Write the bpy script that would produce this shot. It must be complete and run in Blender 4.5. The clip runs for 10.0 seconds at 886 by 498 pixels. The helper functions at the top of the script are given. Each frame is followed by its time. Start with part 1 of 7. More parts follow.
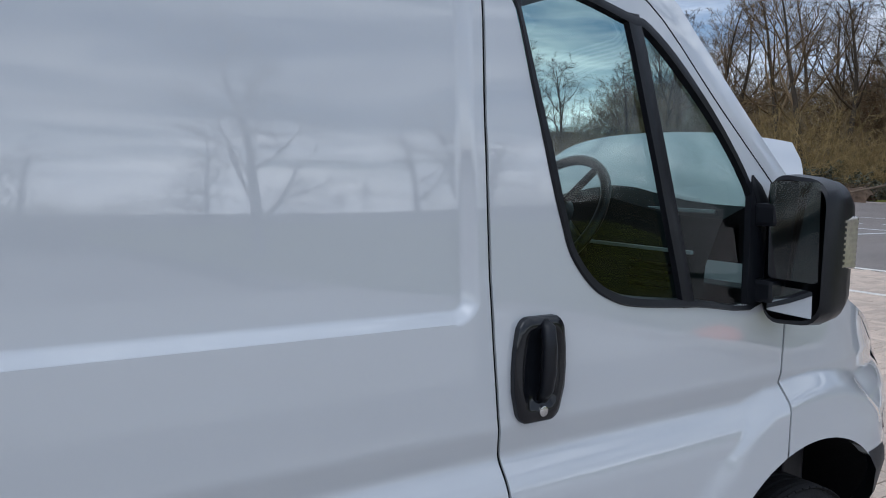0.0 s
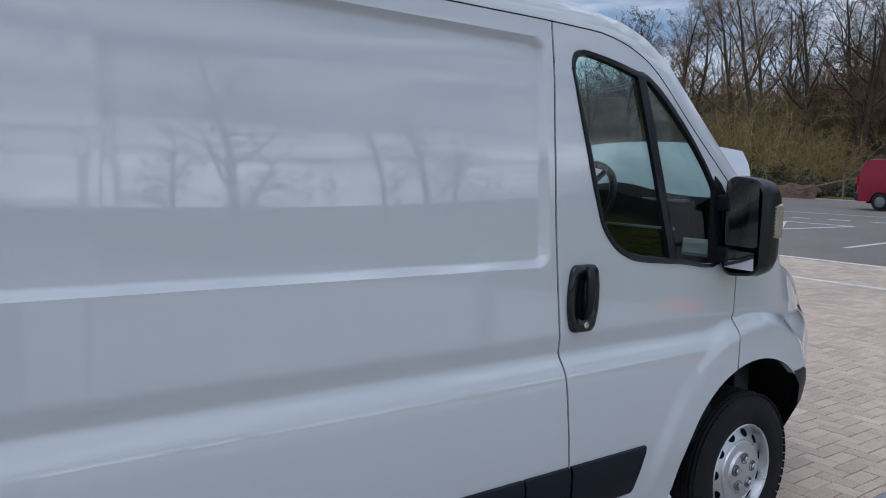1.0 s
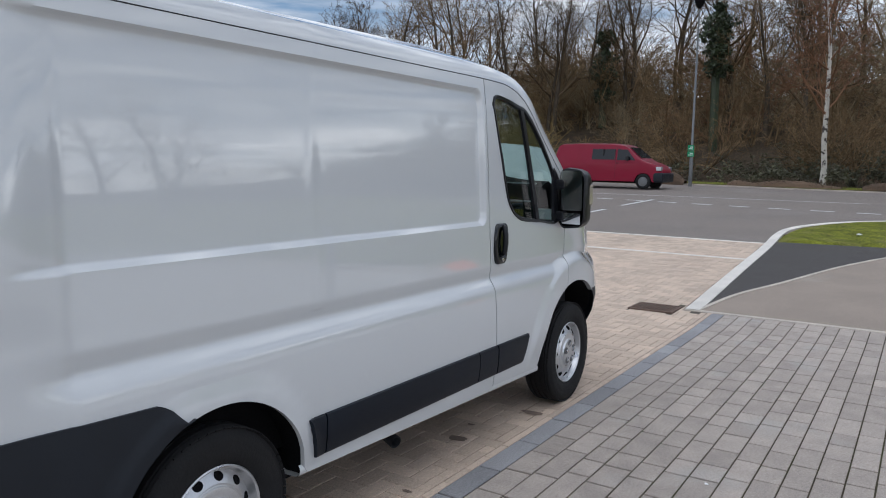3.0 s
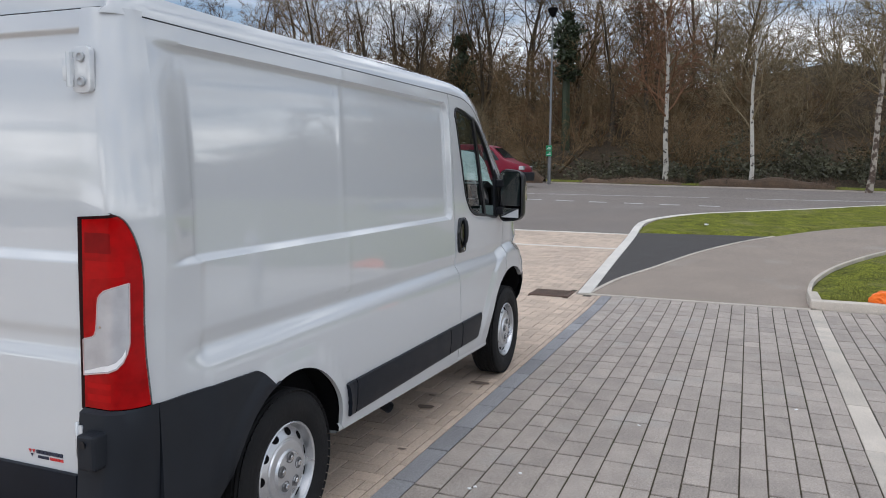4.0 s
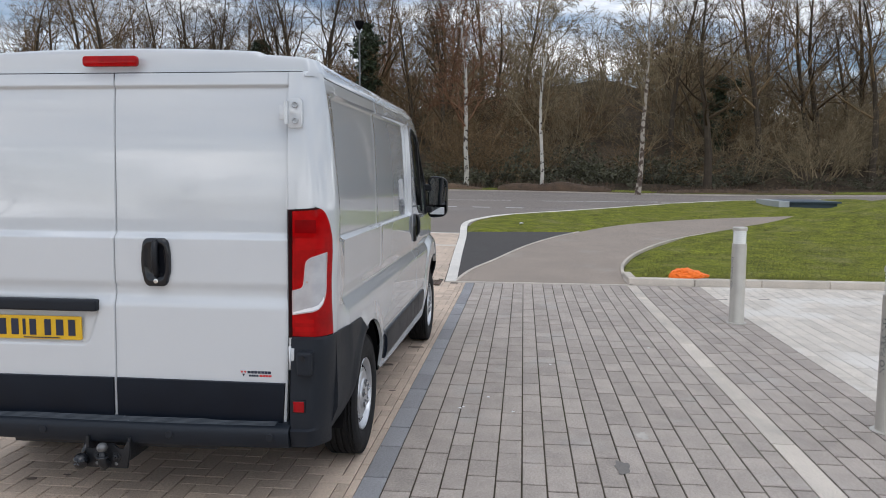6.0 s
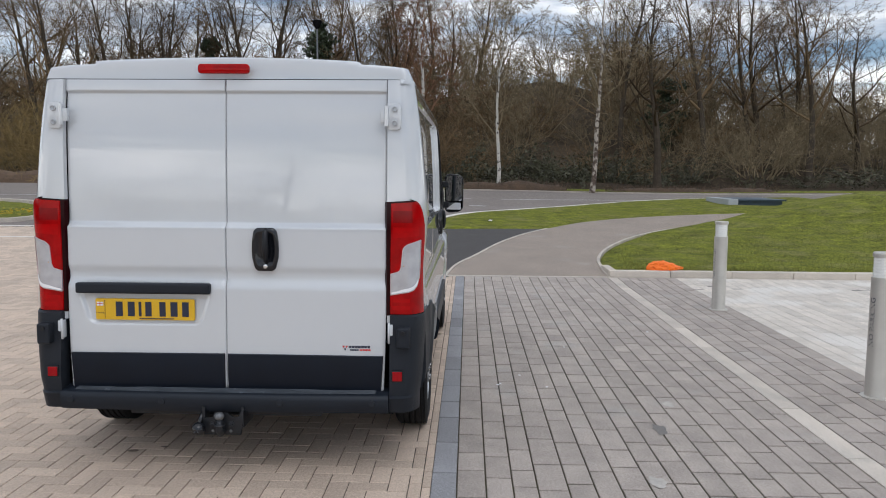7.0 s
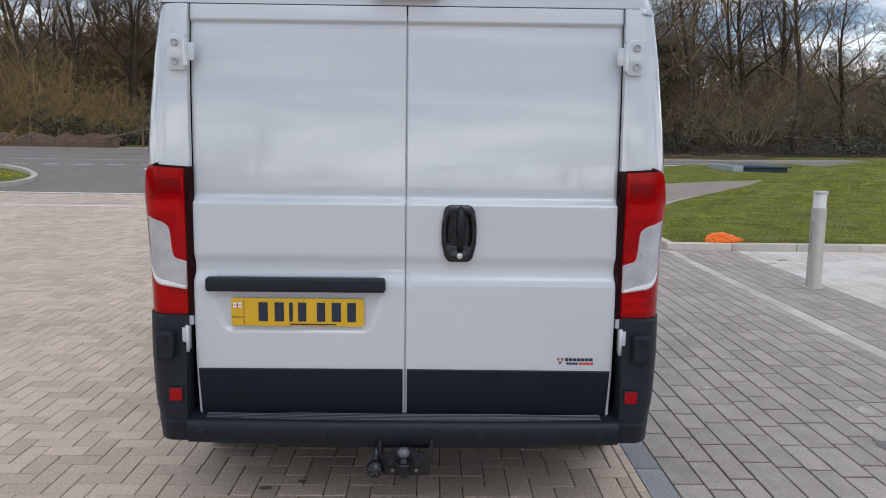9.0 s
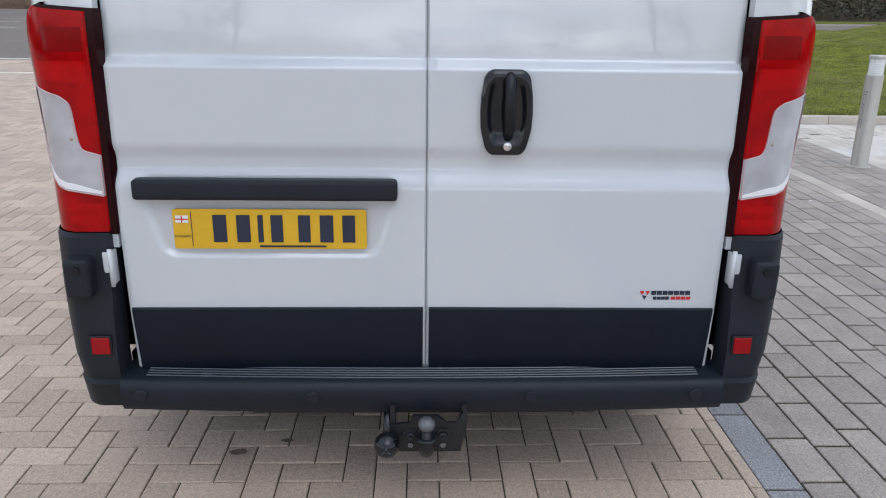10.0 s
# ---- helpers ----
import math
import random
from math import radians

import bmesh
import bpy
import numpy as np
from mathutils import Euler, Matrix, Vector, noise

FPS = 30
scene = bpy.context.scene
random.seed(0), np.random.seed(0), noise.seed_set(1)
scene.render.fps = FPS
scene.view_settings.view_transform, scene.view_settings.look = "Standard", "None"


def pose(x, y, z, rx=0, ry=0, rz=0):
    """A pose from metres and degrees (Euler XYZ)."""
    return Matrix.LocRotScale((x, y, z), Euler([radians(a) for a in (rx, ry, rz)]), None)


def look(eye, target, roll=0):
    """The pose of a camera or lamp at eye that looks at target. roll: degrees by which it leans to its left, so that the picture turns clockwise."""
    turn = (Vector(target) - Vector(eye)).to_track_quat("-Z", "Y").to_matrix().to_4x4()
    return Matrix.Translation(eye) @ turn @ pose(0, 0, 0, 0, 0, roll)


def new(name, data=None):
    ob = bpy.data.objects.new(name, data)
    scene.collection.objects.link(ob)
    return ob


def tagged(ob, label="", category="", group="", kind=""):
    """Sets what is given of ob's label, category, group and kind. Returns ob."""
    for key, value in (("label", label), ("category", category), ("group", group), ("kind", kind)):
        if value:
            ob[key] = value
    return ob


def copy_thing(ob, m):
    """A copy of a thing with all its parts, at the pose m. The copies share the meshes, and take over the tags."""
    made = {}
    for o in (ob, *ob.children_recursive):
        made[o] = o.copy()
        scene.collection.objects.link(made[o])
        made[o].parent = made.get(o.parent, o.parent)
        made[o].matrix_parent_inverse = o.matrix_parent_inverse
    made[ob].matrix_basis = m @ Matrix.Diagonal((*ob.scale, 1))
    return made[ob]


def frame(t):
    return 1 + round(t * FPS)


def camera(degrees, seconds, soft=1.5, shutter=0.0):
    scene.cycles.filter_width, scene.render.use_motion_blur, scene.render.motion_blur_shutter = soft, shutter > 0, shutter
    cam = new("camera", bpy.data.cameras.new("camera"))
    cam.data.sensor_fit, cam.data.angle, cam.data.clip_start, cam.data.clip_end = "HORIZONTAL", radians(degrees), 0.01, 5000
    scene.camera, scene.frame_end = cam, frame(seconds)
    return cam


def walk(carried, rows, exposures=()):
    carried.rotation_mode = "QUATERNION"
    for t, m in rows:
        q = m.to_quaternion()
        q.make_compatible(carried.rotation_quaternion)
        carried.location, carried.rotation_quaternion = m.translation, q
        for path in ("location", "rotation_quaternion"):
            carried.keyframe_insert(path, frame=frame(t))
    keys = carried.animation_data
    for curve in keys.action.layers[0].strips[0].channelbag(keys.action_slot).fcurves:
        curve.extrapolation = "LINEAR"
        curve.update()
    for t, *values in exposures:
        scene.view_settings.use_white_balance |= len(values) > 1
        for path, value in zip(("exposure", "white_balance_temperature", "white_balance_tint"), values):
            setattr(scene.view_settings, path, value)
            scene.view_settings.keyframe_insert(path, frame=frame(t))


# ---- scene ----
cam = camera(60.3, 10.0, soft=1.0)
PATH = [
    (0, (0.949, -2.185, 1.534), (2.053, -0.527, 1.348), 1.4),
    (0.5, (0.518, -2.432, 1.544), (1.628, -0.78, 1.348), 0.9),
    (1, (0.133, -2.716, 1.538), (1.319, -1.118, 1.341), 1.8),
    (1.5, (-0.318, -2.863, 1.527), (0.997, -1.371, 1.317), 2.4),
    (2, (-0.756, -2.988, 1.544), (0.69, -1.624, 1.326), 2.3),
    (2.5, (-1.236, -3.032, 1.563), (0.331, -1.809, 1.342), 1.7),
    (4, (-2.553, -2.686, 1.578), (-0.706, -1.95, 1.363), 0.5),
    (4.5, (-3.01, -2.598, 1.581), (-1.109, -2.012, 1.374), 0.5),
    (5, (-3.446, -2.436, 1.576), (-1.506, -1.993, 1.377), 0.3),
    (5.5, (-3.83, -2.17, 1.589), (-1.865, -1.855, 1.393), 0.3),
    (7, (-4.715, -1.244, 1.566), (-2.726, -1.18, 1.369), 0.4),
    (7.5, (-4.808, -0.872, 1.58), (-2.818, -0.84, 1.384), 0.5),
    (8, (-4.603, -0.574, 1.575), (-2.613, -0.557, 1.375), 0.5),
    (8.5, (-4.223, -0.36, 1.571), (-2.237, -0.362, 1.337), 0.5),
    (9, (-3.804, -0.112, 1.537), (-1.825, -0.135, 1.251), 0.7),
    (9.5, (-3.339, -0.01, 1.467), (-1.388, -0.062, 1.031), 0.3),
    (10, (-2.86, 0.021, 1.445), (-0.958, -0.043, 0.83), 0.8),
]
EXPOSURES = [(0, -0.18, 5600, 10), (1, -0.36, 5550, 10), (1.6, -0.36, 5600, 10), (2.5, -0.20, 5850, 10), (4, 0.0, 6100, 10), (5.5, 0.0, 6100, 10), (7.5, -0.09, 6150, 10), (8.5, -0.12, 6050, 10), (9.0, -0.14, 5950, 10), (9.5, -0.04, 5880, 10), (10, 0.05, 5850, 10)]
walk(cam, [(t, look(eye, target, roll)) for t, eye, target, roll in PATH], EXPOSURES)

# ---- world and light ----
world = bpy.data.worlds.new("sky")
scene.world = world
world.use_nodes = True
wn, wl = world.node_tree.nodes, world.node_tree.links
wn.clear()
SUN_UP, SUN_ROUND = radians(52), radians(255)
sky = wn.new("ShaderNodeTexSky")
sky.sky_type = "NISHITA"
sky.sun_disc = False
sky.sun_elevation, sky.sun_rotation = SUN_UP, SUN_ROUND
sky.air_density, sky.dust_density, sky.ozone_density = 1.0, 0.8, 2.0
coord = wn.new("ShaderNodeTexCoord")
split = wn.new("ShaderNodeSeparateXYZ")
flat = wn.new("ShaderNodeMapping")
flat.inputs["Scale"].default_value = (1.2, 1.2, 8.0)
# broken cloud: where it lies, how thick it is, and how the deck grows from the horizon up
clouds = wn.new("ShaderNodeTexNoise")
clouds.inputs["Scale"].default_value, clouds.inputs["Detail"].default_value, clouds.inputs["Roughness"].default_value = 2.3, 9.0, 0.6
cover = wn.new("ShaderNodeValToRGB")
cover.color_ramp.elements[0].position, cover.color_ramp.elements[1].position = 0.36, 0.60
shade = wn.new("ShaderNodeTexNoise")
shade.inputs["Scale"].default_value, shade.inputs["Detail"].default_value, shade.inputs["Roughness"].default_value = 3.6, 8.0, 0.6
tone = wn.new("ShaderNodeValToRGB")
tone.color_ramp.elements[0].position, tone.color_ramp.elements[1].position = 0.38, 0.66
tone.color_ramp.elements[0].color, tone.color_ramp.elements[1].color = (6.2, 6.5, 7.0, 1), (13.0, 12.8, 12.5, 1)
lift = wn.new("ShaderNodeValToRGB")
lift.color_ramp.elements[0].position, lift.color_ramp.elements[1].position = 0.085, 0.80
lift.color_ramp.elements[0].color, lift.color_ramp.elements[1].color = (2.7, 2.6, 2.45, 1), (1.85, 1.85, 1.85, 1)
mid = lift.color_ramp.elements.new(0.17)
mid.color = (1.05, 1.05, 1.05, 1)
deck = wn.new("ShaderNodeMixRGB")
deck.blend_type = "MULTIPLY"
deck.inputs["Fac"].default_value = 1.0
both = wn.new("ShaderNodeMixRGB")
back = wn.new("ShaderNodeBackground")
SKY = 0.090
back.inputs["Strength"].default_value = SKY
wout = wn.new("ShaderNodeOutputWorld")
wl.new(coord.outputs["Generated"], flat.inputs["Vector"])
wl.new(coord.outputs["Generated"], split.inputs["Vector"])
wl.new(flat.outputs["Vector"], clouds.inputs["Vector"])
wl.new(flat.outputs["Vector"], shade.inputs["Vector"])
wl.new(clouds.outputs["Fac"], cover.inputs["Fac"])
wl.new(shade.outputs["Fac"], tone.inputs["Fac"])
wl.new(split.outputs["Z"], lift.inputs["Fac"])
wl.new(tone.outputs["Color"], deck.inputs["Color1"])
wl.new(lift.outputs["Color"], deck.inputs["Color2"])
wl.new(cover.outputs["Color"], both.inputs["Fac"])
wl.new(sky.outputs["Color"], both.inputs["Color1"])
wl.new(deck.outputs["Color"], both.inputs["Color2"])
wl.new(both.outputs["Color"], back.inputs["Color"])
wl.new(back.outputs["Background"], wout.inputs["Surface"])

sun = new("sun", bpy.data.lights.new("sun", "SUN"))
sun.data.energy, sun.data.angle, sun.data.color = 0.58, radians(40), (1.0, 0.965, 0.93)
# veiled, behind the walk
way = Vector((math.sin(SUN_ROUND), math.cos(SUN_ROUND), 0)) * math.cos(SUN_UP) + Vector((0, 0, math.sin(SUN_UP)))
sun.matrix_world = look(way * 50, (0, 0, 0))


# ---- materials ----
def surf(name, col, rough=0.5, metal=0.0, var=0.12, scale=6.0, fine=90.0, bump=0.08, coat=0.0, rnd=0.0, spec=0.5, stain=None, stain_at=(0.55, 0.75), stain_scale=1.5, local=False, speck=0.0):
    """A painted, stone or plastic surface: colour that wanders at two scales, fine relief, roughness that follows it."""
    m = bpy.data.materials.new(name)
    m.use_nodes = True
    n, l = m.node_tree.nodes, m.node_tree.links
    b = n["Principled BSDF"]
    b.inputs["Roughness"].default_value, b.inputs["Metallic"].default_value = rough, metal
    b.inputs["Coat Weight"].default_value, b.inputs["Coat Roughness"].default_value = coat, 0.03
    b.inputs["Specular IOR Level"].default_value = spec
    if local:
        src = n.new("ShaderNodeTexCoord").outputs["Object"]
    else:
        src = n.new("ShaderNodeNewGeometry").outputs["Position"]
    big, small = n.new("ShaderNodeTexNoise"), n.new("ShaderNodeTexNoise")
    big.inputs["Scale"].default_value, big.inputs["Detail"].default_value = scale, 5.0
    small.inputs["Scale"].default_value, small.inputs["Detail"].default_value = fine, 3.0
    l.new(src, big.inputs["Vector"])
    l.new(src, small.inputs["Vector"])
    add = n.new("ShaderNodeMath")
    add.operation = "ADD"
    l.new(big.outputs["Fac"], add.inputs[0])
    l.new(small.outputs["Fac"], add.inputs[1])
    level = add.outputs[0]
    if rnd:
        info, mul = n.new("ShaderNodeObjectInfo"), n.new("ShaderNodeMath")
        isle, both_r = n.new("ShaderNodeNewGeometry"), n.new("ShaderNodeMath")
        both_r.operation = "ADD"
        l.new(info.outputs["Random"], both_r.inputs[0])
        l.new(isle.outputs["Random Per Island"], both_r.inputs[1])
        fr = n.new("ShaderNodeMath")
        fr.operation = "FRACT"
        l.new(both_r.outputs[0], fr.inputs[0])
        mul.operation = "MULTIPLY_ADD"
        mul.inputs[1].default_value, mul.inputs[2].default_value = rnd, -rnd / 2
        l.new(fr.outputs[0], mul.inputs[0])
        more = n.new("ShaderNodeMath")
        more.operation = "ADD"
        l.new(level, more.inputs[0])
        l.new(mul.outputs[0], more.inputs[1])
        level = more.outputs[0]
    span = n.new("ShaderNodeMapRange")
    span.inputs["From Min"].default_value, span.inputs["From Max"].default_value = 0.6, 1.4
    l.new(level, span.inputs["Value"])
    mix = n.new("ShaderNodeMixRGB")
    mix.inputs["Color1"].default_value = (*[max(0, c * (1 - var)) for c in col], 1)
    mix.inputs["Color2"].default_value = (*[min(1, c * (1 + var)) for c in col], 1)
    l.new(span.outputs["Result"], mix.inputs["Fac"])
    colour = mix.outputs["Color"]
    if stain:
        blot, ramp, over = n.new("ShaderNodeTexNoise"), n.new("ShaderNodeValToRGB"), n.new("ShaderNodeMixRGB")
        blot.inputs["Scale"].default_value, blot.inputs["Detail"].default_value = stain_scale, 7.0
        l.new(src, blot.inputs["Vector"])
        ramp.color_ramp.elements[0].position, ramp.color_ramp.elements[1].position = stain_at
        l.new(blot.outputs["Fac"], ramp.inputs["Fac"])
        l.new(ramp.outputs["Color"], over.inputs["Fac"])
        l.new(colour, over.inputs["Color1"])
        over.inputs["Color2"].default_value = (*stain, 1)
        colour = over.outputs["Color"]
    if speck:
        grit, span2, over2 = n.new("ShaderNodeTexNoise"), n.new("ShaderNodeMapRange"), n.new("ShaderNodeMixRGB")
        grit.inputs["Scale"].default_value, grit.inputs["Detail"].default_value, grit.inputs["Roughness"].default_value = fine * 2.2, 4.0, 0.75
        l.new(src, grit.inputs["Vector"])
        span2.inputs["From Min"].default_value, span2.inputs["From Max"].default_value = 0.34, 0.66
        span2.inputs["To Min"].default_value, span2.inputs["To Max"].default_value = 1 - speck, 1 + speck
        l.new(grit.outputs["Fac"], span2.inputs["Value"])
        over2.blend_type = "MULTIPLY"
        over2.inputs["Fac"].default_value = 1.0
        l.new(colour, over2.inputs["Color1"])
        l.new(span2.outputs["Result"], over2.inputs["Color2"])
        colour = over2.outputs["Color"]
    l.new(colour, b.inputs["Base Color"])
    rr = n.new("ShaderNodeMapRange")
    rr.inputs["From Min"].default_value, rr.inputs["From Max"].default_value = 0.3, 0.7
    rr.inputs["To Min"].default_value, rr.inputs["To Max"].default_value = max(0.02, rough * 0.88), min(1, rough * 1.12)
    l.new(big.outputs["Fac"], rr.inputs["Value"])
    l.new(rr.outputs["Result"], b.inputs["Roughness"])
    if bump:
        bp = n.new("ShaderNodeBump")
        bp.inputs["Strength"].default_value, bp.inputs["Distance"].default_value = bump, 0.01
        l.new(small.outputs["Fac"], bp.inputs["Height"])
        l.new(bp.outputs["Normal"], b.inputs["Normal"])
    return m


def glazing(name, tint, gloss_rough=0.01):
    """A thin pane: tinted, with a mirror image that grows at a slant."""
    m = bpy.data.materials.new(name)
    m.use_nodes = True
    n, l = m.node_tree.nodes, m.node_tree.links
    n.clear()
    out, mix = n.new("ShaderNodeOutputMaterial"), n.new("ShaderNodeMixShader")
    clear, gloss, slant = n.new("ShaderNodeBsdfTransparent"), n.new("ShaderNodeBsdfGlossy"), n.new("ShaderNodeLayerWeight")
    curve, share = n.new("ShaderNodeMath"), n.new("ShaderNodeMath")
    curve.operation, share.operation = "POWER", "MULTIPLY_ADD"
    curve.inputs[1].default_value, share.inputs[1].default_value, share.inputs[2].default_value = 4.0, 0.92, 0.06
    clear.inputs["Color"].default_value = (*tint, 1)
    gloss.inputs["Roughness"].default_value = gloss_rough
    slant.inputs["Blend"].default_value = 0.5
    l.new(slant.outputs["Facing"], curve.inputs[0])
    l.new(curve.outputs[0], share.inputs[0])
    l.new(share.outputs[0], mix.inputs["Fac"])
    l.new(clear.outputs[0], mix.inputs[1])
    l.new(gloss.outputs[0], mix.inputs[2])
    l.new(mix.outputs[0], out.inputs["Surface"])
    return m


PAINT = surf("white van paint", (0.572, 0.594, 0.613), 0.06, var=0.006, scale=1.5, fine=14, bump=0.0, coat=1.0, spec=0.35)
PAINT.node_tree.nodes["Principled BSDF"].inputs["Coat IOR"].default_value = 1.66
PAINT.node_tree.nodes["Principled BSDF"].inputs["Coat Roughness"].default_value = 0.012
PLASTIC = surf("dark grey bumper plastic", (0.0155, 0.0185, 0.0245), 0.48, var=0.2, scale=5, fine=500, bump=0.12, spec=0.22)
BUMPER = surf("navy-grey bumper plastic", (0.0085, 0.0125, 0.0195), 0.44, var=0.2, scale=5, fine=450, bump=0.12, spec=0.3)
CLADDING = surf("navy-black door plastic", (0.0042, 0.0074, 0.0145), 0.38, var=0.2, scale=6, fine=400, bump=0.08, spec=0.22)
TOW_STEEL = surf("black painted steel", (0.016, 0.018, 0.022), 0.38, metal=0.3, var=0.35, scale=14, fine=120, bump=0.15)
RIB = surf("polished tread plastic", (0.045, 0.054, 0.066), 0.25, var=0.2, scale=9, bump=0.0)
BLACK = surf("black plastic", (0.007, 0.008, 0.011), 0.36, var=0.2, scale=9, fine=300, bump=0.05, spec=0.35)
GLOSSY_BLACK = surf("gloss black plastic", (0.008, 0.009, 0.012), 0.12, var=0.2, bump=0.0)
RUBBER = surf("tyre rubber", (0.009, 0.009, 0.010), 0.75, var=0.3, scale=7, fine=120, bump=0.25, spec=0.3, local=True)
STEEL = surf("silver wheel paint", (0.60, 0.61, 0.63), 0.30, metal=0.75, var=0.12, scale=14, fine=200, bump=0.05, local=True)
CHROME = surf("bright metal", (0.7, 0.7, 0.7), 0.22, metal=1.0, var=0.1, bump=0.0)
# for black parts, and as painted dark in gaps, vent holes and load bay
SHADOW_BLACK = surf("black of parts and unlit gaps", (0.006, 0.006, 0.007), 0.9, var=0.4, scale=5, bump=0.2, spec=0.1)
RED_LENS = surf("red lamp lens", (0.33, 0.0005, 0.0015), 0.07, var=0.34, scale=9, fine=25, bump=0.0, spec=0.2)
REFLECTOR_RED = surf("dark red reflector", (0.30, 0.001, 0.005), 0.12, var=0.15, scale=60, bump=0.0, spec=0.3)
# brighter red for the patches where the lens glows; no light behind it
GLOW_RED_LENS = surf("red lamp lens with painted glow", (0.40, 0.001, 0.002), 0.07, var=0.18, scale=14, fine=40, bump=0.0, spec=0.2)
DARK_RED_LENS = surf("dark red lamp lens", (0.016, 0.001, 0.002), 0.12, var=0.25, scale=9, bump=0.0, spec=0.15)
CLEAR_LENS = surf("clear lamp lens over silver", (0.50, 0.51, 0.54), 0.14, metal=0.35, var=0.16, scale=9, fine=20, bump=0.0, coat=1.0)
DEEP_RED_LENS = surf("deep red lamp lens", (0.20, 0.0005, 0.002), 0.07, var=0.2, scale=12, fine=30, bump=0.0, spec=0.2)
PALE_RED_RIM = surf("pinkish lens seam", (0.55, 0.40, 0.40), 0.2, var=0.1, bump=0.0, coat=0.5)
BULB = surf("dull bulb", (0.34, 0.25, 0.19), 0.3, var=0.2, bump=0.0)
LENS_RIM = surf("white lamp rim", (0.82, 0.82, 0.83), 0.15, var=0.03, bump=0.0, coat=1.0)
AMBER = surf("clear amber lens", (0.40, 0.36, 0.29), 0.15, metal=0.2, var=0.2, scale=30, bump=0.0, coat=1.0)
PLATE_YELLOW = surf("yellow reflective plate", (0.70, 0.42, 0.012), 0.35, var=0.05, bump=0.0)
INK = surf("dark blue-black print", (0.014, 0.02, 0.045), 0.5, var=0.05, bump=0.0)
INK_RED = surf("red print", (0.55, 0.02, 0.02), 0.5, var=0.05, bump=0.0)
WHITE_PRINT = surf("white print", (0.8, 0.8, 0.8), 0.5, var=0.03, bump=0.0)
WINDOW = glazing("tinted window glass", (0.60, 0.75, 0.71))
SCREEN = glazing("windscreen glass", (0.82, 0.88, 0.86))
MIRROR = surf("mirror glass", (0.82, 0.84, 0.86), 0.02, metal=1.0, var=0.01, bump=0.0)
DASH = surf("dark dashboard plastic", (0.014, 0.016, 0.017), 0.9, var=0.2, bump=0.15, spec=0.15)
SEAT_CLOTH = surf("dark blue-grey seat cloth", (0.022, 0.032, 0.034), 0.9, var=0.25, scale=30, fine=400, bump=0.3)
# pale blue of a reflection in the door glass, put into a seat's colour
SEAT_REFLECTION = surf("seat cloth in the pale blue of a reflection", (0.34, 0.45, 0.56), 0.9, var=0.15, scale=30, fine=400, bump=0.3)
BRICK = surf("buff paving brick", (0.545, 0.432, 0.338), 0.85, var=0.20, scale=1.1, fine=55, bump=0.4, rnd=0.55, speck=0.22, stain=(0.30, 0.235, 0.19), stain_at=(0.58, 0.85), stain_scale=0.8)
PAVER = surf("grey concrete paver", (0.384, 0.334, 0.292), 0.85, var=0.26, scale=6.0, fine=70, bump=0.5, rnd=0.34, speck=0.28, stain=(0.40, 0.385, 0.36), stain_at=(0.58, 0.9), stain_scale=1.7)
BLUE_PAVER = surf("blue-grey paver", (0.272, 0.270, 0.278), 0.8, var=0.22, scale=3.0, fine=60, bump=0.5, rnd=0.6, speck=0.4)
JOINT_PALE = surf("pale sandy joint bed", (0.20, 0.185, 0.16), 0.95, var=0.4, scale=4, fine=120, bump=0.3)
JOINT_DARK = surf("dark mossy joint bed", (0.070, 0.058, 0.040), 0.95, var=0.5, scale=4, fine=120, bump=0.4, stain=(0.055, 0.058, 0.022), stain_at=(0.5, 0.7), stain_scale=1.2, spec=0.2)
PALE_STONE = surf("pale concrete", (0.56, 0.50, 0.43), 0.85, var=0.22, speck=0.25, scale=3.0, fine=90, bump=0.3, rnd=0.4, stain=(0.36, 0.34, 0.30), stain_at=(0.55, 0.85), stain_scale=2.5)
WHITE_PAVER = surf("pale grey paver", (0.60, 0.545, 0.475), 0.85, var=0.22, scale=5.0, fine=50, bump=0.5, rnd=0.35, speck=0.3, stain=(0.68, 0.64, 0.58), stain_at=(0.52, 0.62), stain_scale=1.3)
JOINT = surf("sandy joint bed", (0.085, 0.072, 0.055), 0.95, var=0.5, scale=4, fine=150, bump=0.5, stain=(0.045, 0.055, 0.022), stain_at=(0.55, 0.7), stain_scale=1.2)
ASPHALT = surf("worn road asphalt", (0.206, 0.176, 0.154), 0.9, var=0.24, scale=0.5, fine=60, bump=0.6, speck=0.4, stain=(0.235, 0.205, 0.185), stain_at=(0.5, 0.8), stain_scale=0.4)
ASPHALT_DARK = surf("fresh dark asphalt", (0.060, 0.054, 0.051), 0.85, var=0.3, scale=3, fine=70, bump=0.6, speck=0.4)
PATH_TAR = surf("grey footpath tarmac", (0.30, 0.248, 0.204), 0.92, var=0.2, scale=1.2, fine=60, bump=0.6, speck=0.4, stain=(0.34, 0.30, 0.255), stain_at=(0.6, 0.75), stain_scale=0.9)
EDGE_WHITE = surf("pale edging stone", (0.72, 0.68, 0.62), 0.8, var=0.18, scale=4, fine=70, bump=0.3, rnd=0.3)
FLOWER = surf("yellow petals", (0.75, 0.50, 0.02), 0.6, var=0.2, bump=0.0, rnd=0.5)
ROAD_PAINT = surf("white road paint", (0.62, 0.62, 0.60), 0.7, var=0.2, scale=8, fine=90, bump=0.2)
GRASS = surf("mown lawn", (0.138, 0.150, 0.021), 0.95, var=0.75, scale=2.6, fine=14, bump=1.0, speck=0.75, spec=0.1, stain=(0.20, 0.19, 0.07), stain_at=(0.5, 0.78), stain_scale=1.6)
